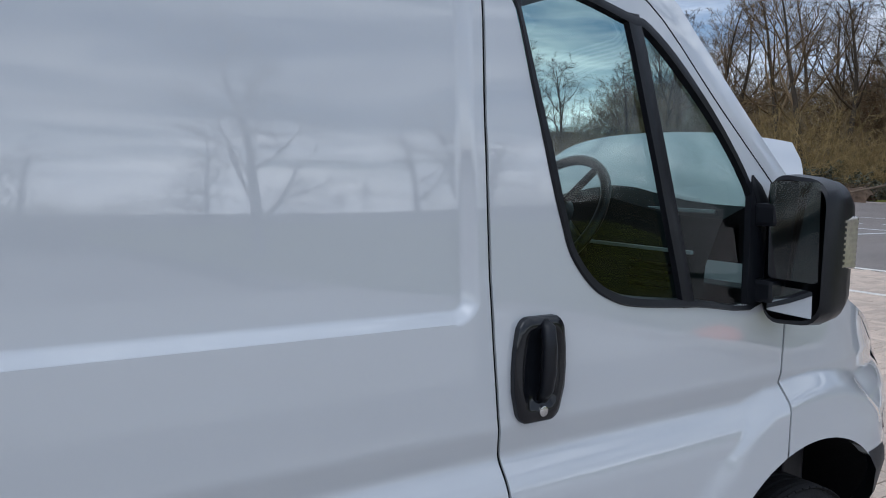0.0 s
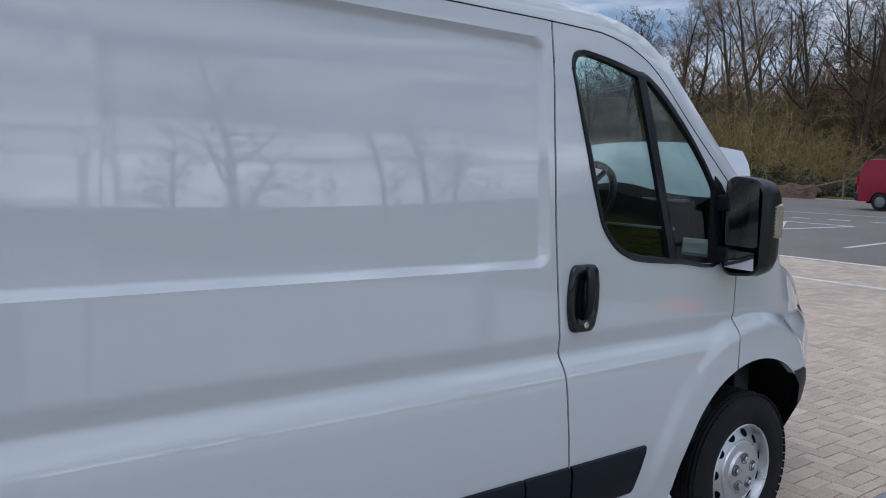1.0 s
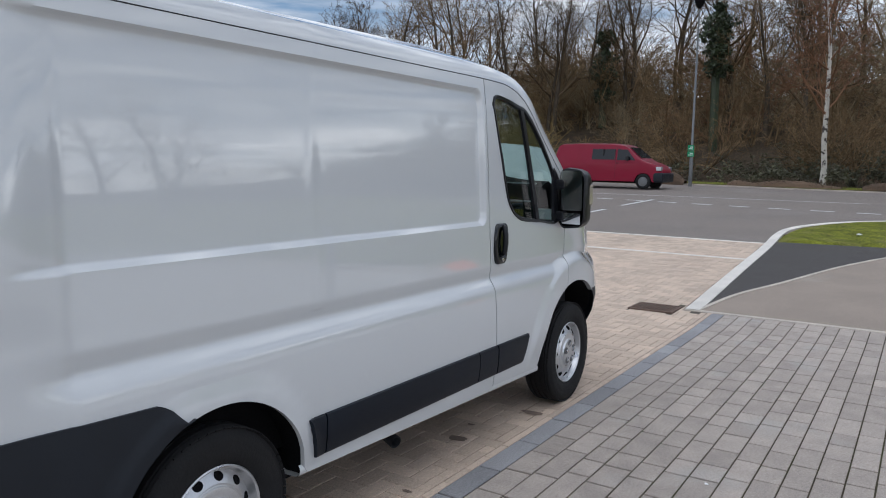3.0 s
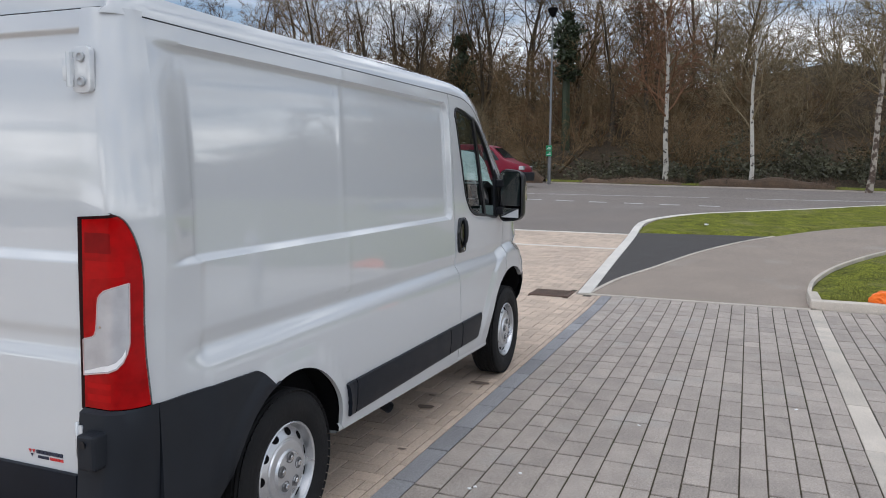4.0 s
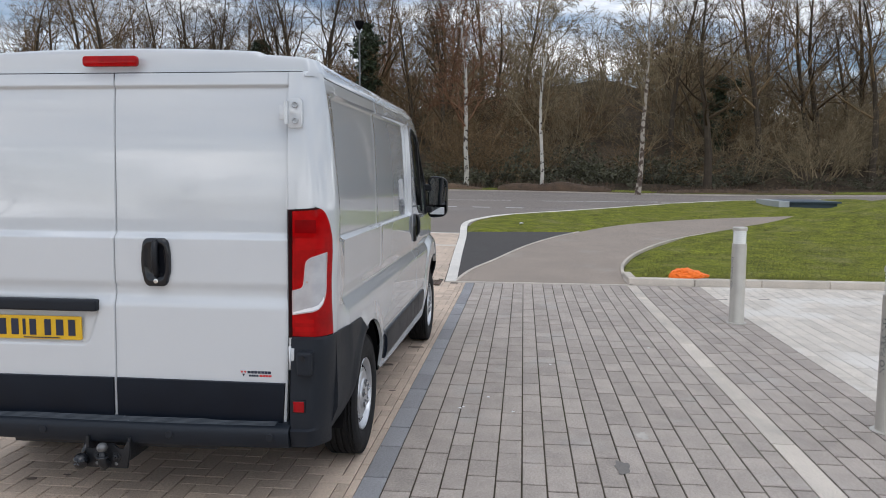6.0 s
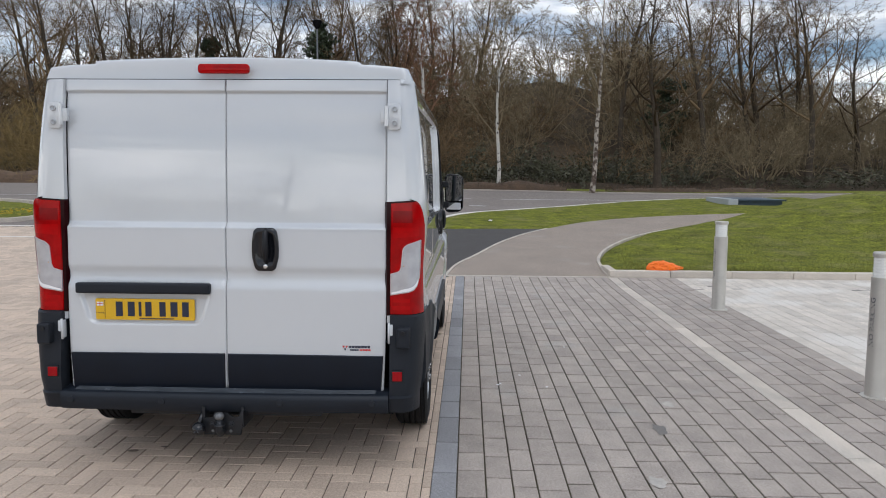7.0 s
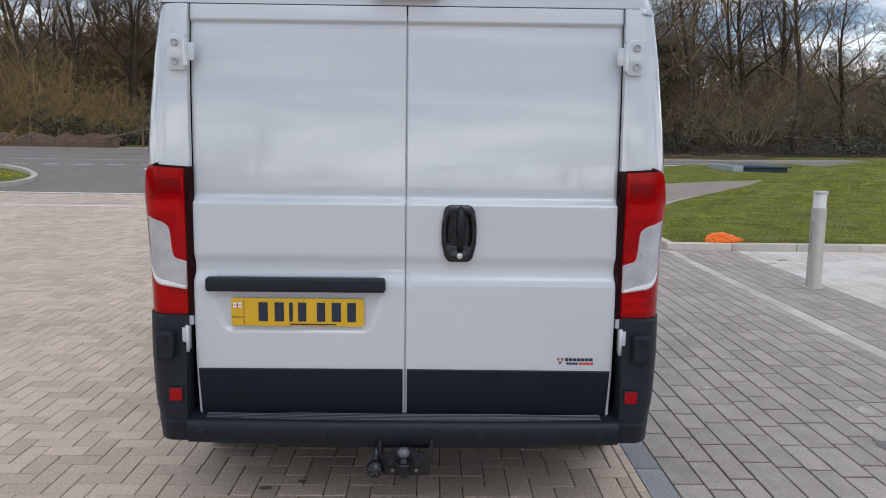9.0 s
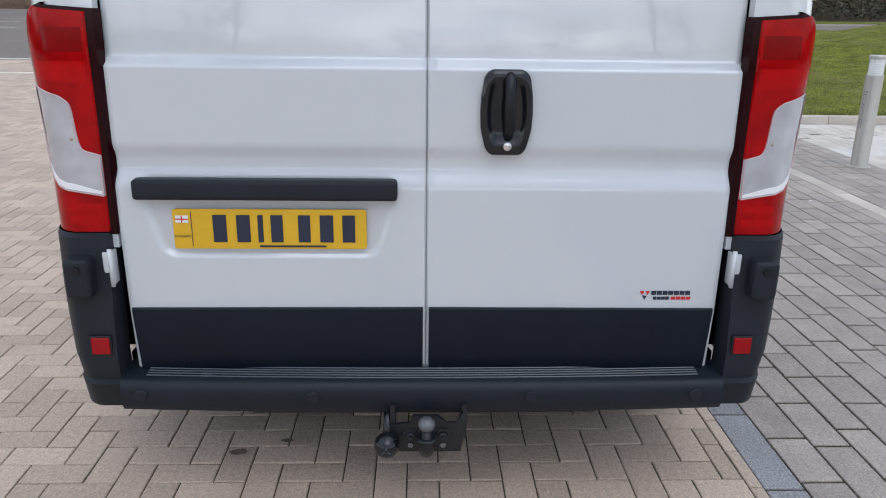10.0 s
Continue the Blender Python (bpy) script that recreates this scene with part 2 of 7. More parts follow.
BLADE = surf("grass blades", (0.195, 0.205, 0.036), 0.8, var=0.5, scale=1.0, fine=30, bump=0.0, rnd=0.8)
# litter colour taken below its own tone, for the shade among the scrub
SOIL = surf("leaf litter darkened for shade", (0.056, 0.042, 0.028), 0.95, var=0.6, scale=0.5, fine=5, bump=1.0, speck=0.5, spec=0.1)
BARK = surf("grey brown bark", (0.070, 0.056, 0.042), 0.95, var=0.4, scale=3, fine=30, bump=0.6, local=True, spec=0.1)
TWIG = surf("brown twigs", (0.175, 0.120, 0.066), 0.95, var=0.45, scale=0.35, fine=20, bump=0.0, rnd=0.9, spec=0.1)
# twigs with shade in their colour, so front-lit crowns still stand dark
TWIG_SHADED = surf("brown twigs darkened as if unlit", (0.086, 0.062, 0.038), 0.95, var=0.45, scale=0.35, fine=20, bump=0.0, rnd=0.9, spec=0.1)
TWIG_GREY = surf("grey twigs", (0.225, 0.178, 0.110), 0.95, var=0.45, scale=0.35, fine=20, bump=0.0, rnd=0.8, spec=0.1)
TWIG_RED = surf("reddish birch twigs", (0.21, 0.115, 0.068), 0.95, var=0.35, scale=0.8, fine=20, bump=0.0, rnd=0.8, spec=0.1)
TWIG_OLIVE = surf("olive willow twigs", (0.27, 0.195, 0.085), 0.95, var=0.35, scale=0.8, fine=20, bump=0.0, rnd=0.8, spec=0.1)
BRAMBLE = surf("bramble leaves", (0.078, 0.076, 0.044), 0.8, var=0.5, scale=0.6, fine=20, bump=0.0, rnd=0.9)
BIRCH_BROWN = surf("peeling brown birch bark", (0.42, 0.37, 0.31), 0.9, var=0.3, scale=5, fine=40, bump=0.4, stain=(0.09, 0.065, 0.05), stain_at=(0.46, 0.56), stain_scale=5.0)
PALE_STEEL = surf("pale steel lid", (0.40, 0.42, 0.44), 0.5, var=0.1, bump=0.05)
BIRCH = surf("white birch bark", (0.52, 0.49, 0.44), 0.85, var=0.2, scale=6, fine=40, bump=0.3, stain=(0.06, 0.05, 0.045), stain_at=(0.55, 0.62), stain_scale=4.5)
# distance haze is put into this green, which is darker and greyer for it
IVY_HAZED = surf("ivy leaves dulled for haze", (0.030, 0.043, 0.018), 0.6, var=0.5, scale=2, fine=20, bump=0.0, rnd=0.8)
HEDGE = surf("brown beech hedge", (0.10, 0.066, 0.042), 0.95, var=0.5, scale=3, fine=25, bump=0.3, rnd=0.8)
GALV = surf("galvanised lamp column", (0.16, 0.165, 0.17), 0.5, metal=0.5, var=0.2, bump=0.05)
STAINLESS = surf("brushed steel bollard", (0.55, 0.525, 0.48), 0.42, metal=0.6, var=0.12, scale=9, fine=200, bump=0.06)
WELL = surf("dark grey bolt well metal", (0.16, 0.16, 0.165), 0.5, metal=0.4, var=0.2, scale=30, bump=0.0)
FROST = surf("frosted bollard lens", (0.84, 0.84, 0.81), 0.25, var=0.08, bump=0.0, coat=0.6)
CAST_IRON = surf("rusty drain iron", (0.14, 0.092, 0.07), 0.8, metal=0.2, var=0.5, scale=20, bump=0.4)
ORANGE = surf("orange plastic bag", (0.96, 0.17, 0.003), 0.5, var=0.15, scale=12, fine=60, bump=0.1)
SIGN_GREEN = surf("green sign", (0.01, 0.26, 0.11), 0.5, var=0.1, bump=0.0)
BLUE_STEEL = surf("blue-grey painted steel", (0.05, 0.075, 0.10), 0.5, var=0.15, bump=0.05)
TIMBER = surf("weathered timber", (0.15, 0.11, 0.075), 0.9, var=0.3, scale=5, fine=60, bump=0.4)
RED_PAINT = surf("dark red van paint", (0.20, 0.004, 0.024), 0.4, var=0.06, scale=1, bump=0.0, coat=0.15, spec=0.25)


# ---- mesh helpers ----
def part(name, bm, material, parent=None, label="", smooth=None):
    """One mesh object from a bmesh, under a thing if there is one. smooth: the angle below which edges shade round."""
    me = bpy.data.meshes.new(name)
    if smooth is not None:
        for f in bm.faces:
            f.smooth = True
        for e in bm.edges:
            if len(e.link_faces) == 2 and e.calc_face_angle(0) > radians(smooth):
                e.smooth = False
    bm.to_mesh(me)
    bm.free()
    me.materials.append(material)
    ob = new(name, me)
    if parent:
        ob.parent = parent
    if label:
        ob["label"] = label
    return ob


def thing(name, label, category, group="", kind="", at=None):
    ob = new(name)
    if at is not None:
        ob.matrix_basis = at
    return tagged(ob, label, category, group, kind)


def quads(bm, rows, close=False):
    """A skin over rows of points, all rows equally long."""
    vs = [[bm.verts.new(p) for p in row] for row in rows]
    for a, b in zip(vs, vs[1:]):
        n = len(a)
        for i in range(n if close else n - 1):
            j = (i + 1) % n
            try:
                bm.faces.new((a[i], a[j], b[j], b[i]))
            except ValueError:
                pass
    return vs


def weld(bm, dist=1e-5):
    bmesh.ops.remove_doubles(bm, verts=bm.verts, dist=dist)
    bmesh.ops.dissolve_degenerate(bm, dist=dist, edges=bm.edges)
    return bm


def box(bm, x0, x1, y0, y1, z0, z1, bevel=0.0, seg=2):
    made = bmesh.ops.create_cube(bm, size=1.0, matrix=Matrix.LocRotScale(((x0 + x1) / 2, (y0 + y1) / 2, (z0 + z1) / 2), None, (abs(x1 - x0), abs(y1 - y0), abs(z1 - z0))))
    if bevel:
        es = list({e for v in made["verts"] for e in v.link_edges})
        bmesh.ops.bevel(bm, geom=es, offset=bevel, segments=seg, profile=0.6, affect="EDGES")
    return bm


def tube(bm, pts, radii, seg=8, caps=True):
    """A tube along points; radii one number or one for each point."""
    pts = [Vector(p) for p in pts]
    if not hasattr(radii, "__len__"):
        radii = [radii] * len(pts)
    rows, up = [], None
    for i, p in enumerate(pts):
        d = (pts[min(i + 1, len(pts) - 1)] - pts[max(i - 1, 0)]).normalized()
        if up is None:
            up = d.orthogonal().normalized()
        up = (up - d * up.dot(d)).normalized()
        side = d.cross(up)
        rows.append([p + (up * math.cos(a) + side * math.sin(a)) * radii[i] for a in (2 * math.pi * k / seg for k in range(seg))])
    vs = quads(bm, rows, close=True)
    if caps:
        bm.faces.new(list(reversed(vs[0])))
        bm.faces.new(vs[-1])
    return bm


def lathe(bm, profile, seg=32, m=Matrix()):
    """Spins (radius, height) pairs about the local z."""
    rows = [[m @ Vector((r * math.cos(a), r * math.sin(a), h)) for a in (2 * math.pi * k / seg for k in range(seg))] for r, h in profile]
    quads(bm, rows, close=True)
    return weld(bm)


def plate(bm, outline, thick, m=Matrix(), bevel=0.0):
    """A plate from an outline in the local x, y, thick along the local z."""
    lo = [bm.verts.new(m @ Vector((x, y, 0))) for x, y in outline]
    hi = [bm.verts.new(m @ Vector((x, y, thick))) for x, y in outline]
    bm.faces.new(list(reversed(lo)))
    top = bm.faces.new(hi)
    n = len(lo)
    for i in range(n):
        j = (i + 1) % n
        bm.faces.new((lo[i], lo[j], hi[j], hi[i]))
    if bevel:
        bmesh.ops.bevel(bm, geom=list(top.edges), offset=bevel, segments=2, profile=0.6, affect="EDGES")
    return bm


def rounded(w, h, r, seg=4, cx=0.0, cy=0.0):
    """The outline of a rounded rectangle."""
    pts = []
    for sx, sy, a0 in ((1, 1, 0), (-1, 1, 90), (-1, -1, 180), (1, -1, 270)):
        for k in range(seg + 1):
            a = radians(a0 + 90 * k / seg)
            pts.append((cx + sx * (w / 2 - r) + r * math.cos(a), cy + sy * (h / 2 - r) + r * math.sin(a)))
    return pts


def lerp_table(x, table):
    return float(np.interp(x, [a for a, _ in table], [b for _, b in table]))


def step(a, b, x):
    t = min(1.0, max(0.0, (x - a) / (b - a)))
    return t * t * (3 - 2 * t)


def spline(pts, n):
    """A Catmull-Rom curve through points, n steps a span."""
    pts = [Vector(p) for p in pts]
    ext = [2 * pts[0] - pts[1], *pts, 2 * pts[-1] - pts[-2]]
    out = []
    for i in range(len(pts) - 1):
        a, b, c, d = ext[i : i + 4]
        for k in range(n):
            t = k / n
            out.append(0.5 * ((2 * b) + (c - a) * t + (2 * a - 5 * b + 4 * c - d) * t * t + (3 * b - a - 3 * c + d) * t**3))
    return [*out, pts[-1]]


# ---- ground ----
SLOPE, FOOT = 0.027, 6.0


def lie(x):
    """The height of the paved ground: level round the van, then a gentle rise to the road."""
    return SLOPE * min(max(0.0, x - FOOT), 40.0)


def bank_foot(y):
    """Where the wooded bank begins beyond the road."""
    return 38.5 + 0.10 * y if y > -6 else 37.9 + 0.004 * (y + 6) ** 2


def terrain(x, y):
    z = lie(x) - 0.06
    z += 8.7 * (0.45 + 0.55 * step(-34, -17, y)) * step(0, 1, (x - bank_foot(y) - 0.5) / 34) * (0.85 + 0.30 * noise.noise((x * 0.05, y * 0.05, 0)) + 0.12 * noise.noise((x * 0.15, y * 0.15, 7)))
    if x > bank_foot(y) + 1:
        z += 0.9 * noise.noise((x * 0.2, y * 0.2, 3))
    return z


xs = [-400, -250, -150, -90, -60, -40, -25, -15, -8, -4, 0, 3, 6, 10, 14, 18, 22, 26, 30, 33, 35, 36, 37, 38, 39, 40, 41.5, 43, 45, 47, 50, 53, 56, 60, 64, 68, 72, 76, 90, 120, 180, 300, 450]
ys = [-400, -250, -150, -100, -80, -65, -55, *range(-48, 78, 2), 85, 100, 130, 200, 300, 400]
bm = bmesh.new()
quads(bm, [[(x, y, terrain(x, y)) for y in ys] for x in xs])
tagged(part("ground", bm, SOIL, smooth=60), "brown leaf-littered earth rising to a wooded bank", "ground", kind="structure")


def sheet(name, outline, over, material, label, category, kind="structure"):
    """A flat sheet that lies on the slope, over metres above the joint bed."""
    bm = bmesh.new()
    vs = [bm.verts.new((x, y, lie(x) + over)) for x, y in outline]
    f = bm.faces.new(vs)
    f.normal_update()
    if f.normal.z < 0:
        f.normal_flip()
    bmesh.ops.triangulate(bm, faces=bm.faces)
    return tagged(part(name, bm, material), label, category, kind=kind)


# bed under all paving round the van
sheet("paving_bed", [(-30, -1.0725), (6, -1.0725), (6, 30), (-30, 30)], -0.005, JOINT, "sandy mossy bed showing in the paving joints", "ground")
sheet("paving_bed", [(6, -1.0725), (13.6, -1.0725), (13.6, 30), (6, 30)], -0.005, JOINT, "sandy mossy bed showing in the paving joints", "ground")
sheet("paving_bed", [(-30, -30), (6, -30), (6, -1.0725), (-30, -1.0725)], -0.0065, JOINT_DARK, "dark mossy bed showing in the paver joints", "ground")
sheet("paving_bed", [(6, -12), (6.8, -12), (6.8, -1.0725), (6, -1.0725)], -0.0065, JOINT_DARK, "dark mossy bed showing in the paver joints", "ground")
for x0, x1 in ((-6.2, 6.0), (6.0, 6.8)):
    sheet("paving_bed", [(x0, -12.76), (x1, -12.76), (x1, -4.376), (x0, -4.376)], -0.0028, JOINT_PALE, "pale sandy bed showing in the paver joints", "ground")
# road and access
sheet("road", [(13.6, -0.4), (13.6, 40), (16, 60), (33.5, 80), (38, 60), (38.5, 22), (36.2, 8), (34.2, 2), (33.2, -3), (31.6, -8), (31.2, -14), (33, -26), (38, -40), (34, -42), (28, -27), (27.0, -12), (21.5, -4.3), (18, -1.1), (15, -0.4), (13.4, -0.5)], -0.004, ASPHALT, "worn grey asphalt road with a side turning", "road")

# ---- the van ----
van = thing("panel_van", "white panel van with dark grey bumpers and raised bonnet on paving", "van")
AXLE_R, AXLE_F, HUB = 0.0, 3.0, 0.336
ARCH_R, ARCH_F = 0.425, 0.49
PROFILE = [(0.24, 0.965), (0.30, 0.995), (0.36, 1.008), (0.48, 1.020), (0.70, 1.030), (0.82, 1.0295), (0.865, 1.0285), (0.885, 1.0268), (0.900, 1.0240), (0.914, 1.0190), (0.928, 1.0120), (0.941, 1.0040), (0.952, 0.9970), (0.961, 0.9925), (0.969, 0.9905), (0.978, 0.9918), (1.024, 1.003), (1.034, 1.0043), (1.15, 1.005), (1.30, 1.004), (1.60, 0.996), (1.85, 0.982), (2.016, 0.962)]
DOOR_TOP = [(1.6, 2.016), (1.80, 2.016), (2.04, 2.011), (2.13, 1.998), (2.21, 1.976), (2.28, 1.948), (2.34, 1.911), (2.48, 1.795), (2.66, 1.65), (2.85, 1.49), (3.05, 1.31), (3.2, 1.2)]
RAIL = [(-0.9, 2.092), (1.75, 2.092), (1.94, 2.092), (2.126, 2.076), (2.22, 2.058), (2.305, 2.032), (2.437, 1.958), (2.62, 1.806), (2.866, 1.59), (3.05, 1.42), (3.22, 1.265)]
REAR = [(0.3, -0.868), (0.6, -0.866), (0.95, -0.856), (1.3, -0.850), (1.7, -0.838), (1.9, -0.825), (2.03, -0.806), (2.1, -0.79)]
FLAT = [(0.24, 0.965), (0.30, 0.995), (0.48, 1.018), (0.80, 1.014), (1.10, 1.018), (1.30, 1.032), (1.42, 1.034), (1.60, 1.018), (1.85, 0.990), (2.016, 0.965)]
SEAM = [(0.24, 1.936), (0.60, 1.932), (0.88, 1.900), (0.97, 1.893), (1.05, 1.880), (1.2, 1.863), (1.345, 1.849), (1.65, 1.833), (2.05, 1.826)]
SEAM_X = 1.835


def inset(x, z):
    """Depth of the pressed panel on the load bay's side."""
    dx, dz = lerp_table(z, SEAM) - 0.026 - x, min(z - 1.252, 1.964 - z)
    r = 0.06
    if dx < r and dz < r:
        d = r - math.hypot(r - dx, r - dz)
    else:
        d = min(dx, dz)
    return 0.028 * step(-0.72, -0.50, x) * (0.25 * step(0, 0.026, d) + 0.75 * min(1.0, max(0.0, (d - 0.003) / 0.019)))


def half(x, z, press=True):
    """Half the van's width at a place along it and a height."""
    w = lerp_table(z, PROFILE)
    if x < -0.5:
        k = step(-0.40, -0.68, x)
        w = w * (1 - k) + lerp_table(z, FLAT) * k
    if z < 1.1:
        for ax, rr in ((AXLE_R, 0.515), (AXLE_F, 0.655)):
            r = math.hypot(x - ax, z - HUB)
            if r < rr + 0.08 and z > 0.3:
                w = max(w, w + (1.042 - 0.055 * step(rr - 0.045, rr + 0.055, r) - w) * step(0.38, 0.60, z))
    w *= (1 - 0.42 * max(0.0, (x - 3.02) / 0.93) ** 3) * (1 - 0.07 * step(3.02, 3.65, x) * step(0.80, 1.15, z))
    if x > 2.1 and z > 1.25:
        w -= 0.045 * step(2.1, 3.1, x) * step(1.25, 1.8, z)
    if press:
        w -= inset(x, z)
        if -0.6 < x < 1.75 and z > 1.0:
            w += 0.003 * math.exp(-(((x - 0.505) / 0.02) ** 2))
    return w


ZROWS = [*np.arange(0.24, 0.84, 0.04), *np.arange(0.84, 1.045, 0.0055), *np.arange(1.06, 1.24, 0.035), *np.arange(1.245, 1.30, 0.005), *np.arange(1.34, 1.92, 0.05), *np.arange(1.925, 2.1, 0.009)]


def skin(bm, s, cols, lo, hi, warp=lambda x, z: x, lip=0.02, off=0.0):
    """A body panel: columns along the van, from height lo(x) to hi(x), with an edge turned inwards."""
    rows = []
    for x in cols:
        a, b = lo(x), hi(x)
        rows.append([(x, min(max(z, a), b)) for z in [a, *[z for z in ZROWS], b]])
    grid = [[(warp(x, z), s * (half(warp(x, z), z) + off), z) for x, z in row] for row in rows]
    quads(bm, grid)
    weld(bm, 2e-4)
    bmesh.ops.recalc_face_normals(bm, faces=bm.faces)
    if sum(f.normal.y * s for f in bm.faces) < 0:
        bmesh.ops.reverse_faces(bm, faces=bm.faces)
    if lip:
        edges = [e for e in bm.edges if len(e.link_faces) == 1]
        made = bmesh.ops.extrude_edge_only(bm, edges=edges)
        for v in made["geom"]:
            if isinstance(v, bmesh.types.BMVert):
                v.co.y -= s * lip
    return bm


def low_edge(x):
    """Height of the sill's lower edge, which falls towards the front."""
    return 0.360 - 0.029 * (x - 0.53)


def arch(x):
    """Height of the panel's lower edge, with the wheel openings cut out."""
    z = 0.27 if x > 2.6 else low_edge(x) + 0.012 if x > -0.40 else 0.50
    for ax, r in ((AXLE_R, ARCH_R), (AXLE_F, ARCH_F)):
        if abs(x - ax) < r:
            z = max(z, HUB + math.sqrt(r * r - (x - ax) ** 2))
    return z


WIN = [(1.905, 1.885), (1.908, 1.912), (1.922, 1.934), (1.948, 1.944), (1.985, 1.946), (2.108, 1.930), (2.247, 1.902), (2.30, 1.890), (2.427, 1.806), (2.572, 1.681), (2.690, 1.540), (2.722, 1.45), (2.735, 1.227), (2.478, 1.236), (2.267, 1.252), (2.185, 1.272), (2.120, 1.308), (2.060, 1.375), (2.030, 1.45), (2.002, 1.533), (1.952, 1.707)]
WIN_TOP = [(1.903, 1.90), (1.918, 1.932), (1.96, 1.948), (2.108, 1.930), (2.247, 1.902), (2.30, 1.890), (2.427, 1.806), (2.572, 1.681), (2.690, 1.540), (2.722, 1.45), (2.735, 1.30)]
WIN_LOW = [(1.903, 1.89), (1.952, 1.707), (2.002, 1.533), (2.030, 1.45), (2.060, 1.375), (2.120, 1.308), (2.185, 1.272), (2.267, 1.252), (2.478, 1.236), (2.735, 1.227)]


for s, side in ((-1, "right"), (1, "left")):
    def warp_back(x, z):
        return x + max(0.0, (x - 1.5) / (SEAM_X - 1.5)) * (lerp_table(z, SEAM) - 0.004 - SEAM_X)

    def warp_door(x, z):
        end = 2.25 - 0.35 * step(1.08, 1.24, z)
        return x + max(0.0, (end - x) / (end - SEAM_X)) * (lerp_table(z, SEAM) + 0.004 - SEAM_X)

    bm = skin(bmesh.new(), s, [*np.arange(-0.70, -0.6, 0.008), *np.arange(-0.6, 1.74, 0.02), *np.arange(1.74, SEAM_X, 0.005), SEAM_X], arch, lambda x: 2.016, warp_back)
    part("side_panel", bm, PAINT, van, smooth=50)
    # front door: the sheet below the glass, and the frame over it
    door_cols = [*np.arange(SEAM_X, 1.92, 0.0105), *np.arange(1.92, 2.80, 0.016), 2.845]
    def below(x):
        return lerp_table(x, WIN_LOW) if 1.903 < x < 2.735 else 1.89 if x < 2 else 1.26
    def above(x):
        return lerp_table(x, WIN_TOP) if 1.903 < x < 2.735 else 1.89 if x < 2 else 1.26
    bm = bmesh.new()
    skin(bm, s, door_cols, lambda x: max(arch(x), low_edge(x) + 0.036 if x < 2.5 else 0.27), below, warp_door, lip=0.018)
    skin_b = bmesh.new()
    skin(skin_b, s, door_cols, above, lambda x: lerp_table(x, DOOR_TOP), warp_door, lip=0.018)
    door = part("front_door", bm, PAINT, van, smooth=50)
    part("window_frame", skin_b, PAINT, door, smooth=50)
    # wing
    def wing_top(x):
        return min(lerp_table(x, DOOR_TOP) if x < 3.05 else 1.31, lerp_table(x, [(2.85, 1.49), (3.05, 1.305), (3.2, 1.20), (3.4, 1.13), (3.6, 1.04), (3.8, 0.92), (3.93, 0.80)]))
    def wing_low(x):
        return max(arch(x), 0.72 if x > 3.30 else 0.0)
    bm = skin(bmesh.new(), s, [2.853, *np.arange(2.87, 3.90, 0.015), 3.92], wing_low, wing_top, lip=0.03)
    part("front_wing", bm, PAINT, van, smooth=50)
    # black strips just behind the gaps between the panels
    for gap in (lambda z: lerp_table(z, SEAM), lambda z: 2.849):
        bm = bmesh.new()
        hi_z = 2.012 if gap(1.0) < 2 else 1.46
        quads(bm, [[(gap(z) + dx, s * (half(gap(z), z) - 0.006), z) for dx in (-0.012, 0.012)] for z in np.arange(0.84 if gap(1.0) > 2 else 0.345, hi_z, 0.02)])
        bmesh.ops.recalc_face_normals(bm, faces=bm.faces)
        part("panel_seal", bm, SHADOW_BLACK, van, "black strip in the panel gap")
    bm = bmesh.new()
    tube(bm, [(x, s * (half(x, lerp_table(x, DOOR_TOP), False) - 0.001), lerp_table(x, DOOR_TOP) + 0.002) for x in np.arange(-0.70, 3.0, 0.05)], 0.0026, 6)
    part("roof_seam", bm, BLACK, van, "thin dark seam under the roof", smooth=60)
    # sill under the doors
    bm = bmesh.new()
    rows = []
    for x in (0.40, 0.7, 1.0, 1.35, 1.7, 2.1, 2.40, 2.53):
        z = low_edge(x)
        w = half(x, z + 0.03, False)
        rows.append([(x, s * (w - 0.014), z + 0.046), (x, s * (w - 0.004), z + 0.033), (x, s * (w - 0.006), z + 0.012), (x, s * (w - 0.016), z + 0.001), (x, s * (w - 0.030), z - 0.002), (x, s * 0.90, z - 0.004), (x, s * 0.86, z + 0.01)])
    quads(bm, rows)
    part("sill", bm, PAINT, van, smooth=40)

    # rear corner pillar round to the door edge
    bm = bmesh.new()
    rows = []
    for z in [*np.arange(0.80, 2.0, 0.05), 2.016, 2.034]:
        w, xr = half(-0.70, min(z, 2.016), False), lerp_table(z, REAR)
        pts = [(-0.70, w)]
        for k in range(1, 9):
            a = radians(90 * k / 8)
            pts.append((-0.70 - (-0.70 - xr) * math.sin(a) ** 0.9, w - 0.105 * (1 - math.cos(a)) ** 0.95))
        pts.append((xr, 0.834))
        pts.append((xr + 0.03, 0.832))
        rows.append([(x, s * y, z) for x, y in pts])
    quads(bm, rows)
    bmesh.ops.recalc_face_normals(bm, faces=bm.faces)
    part("corner_pillar", bm, PAINT, van, smooth=50)

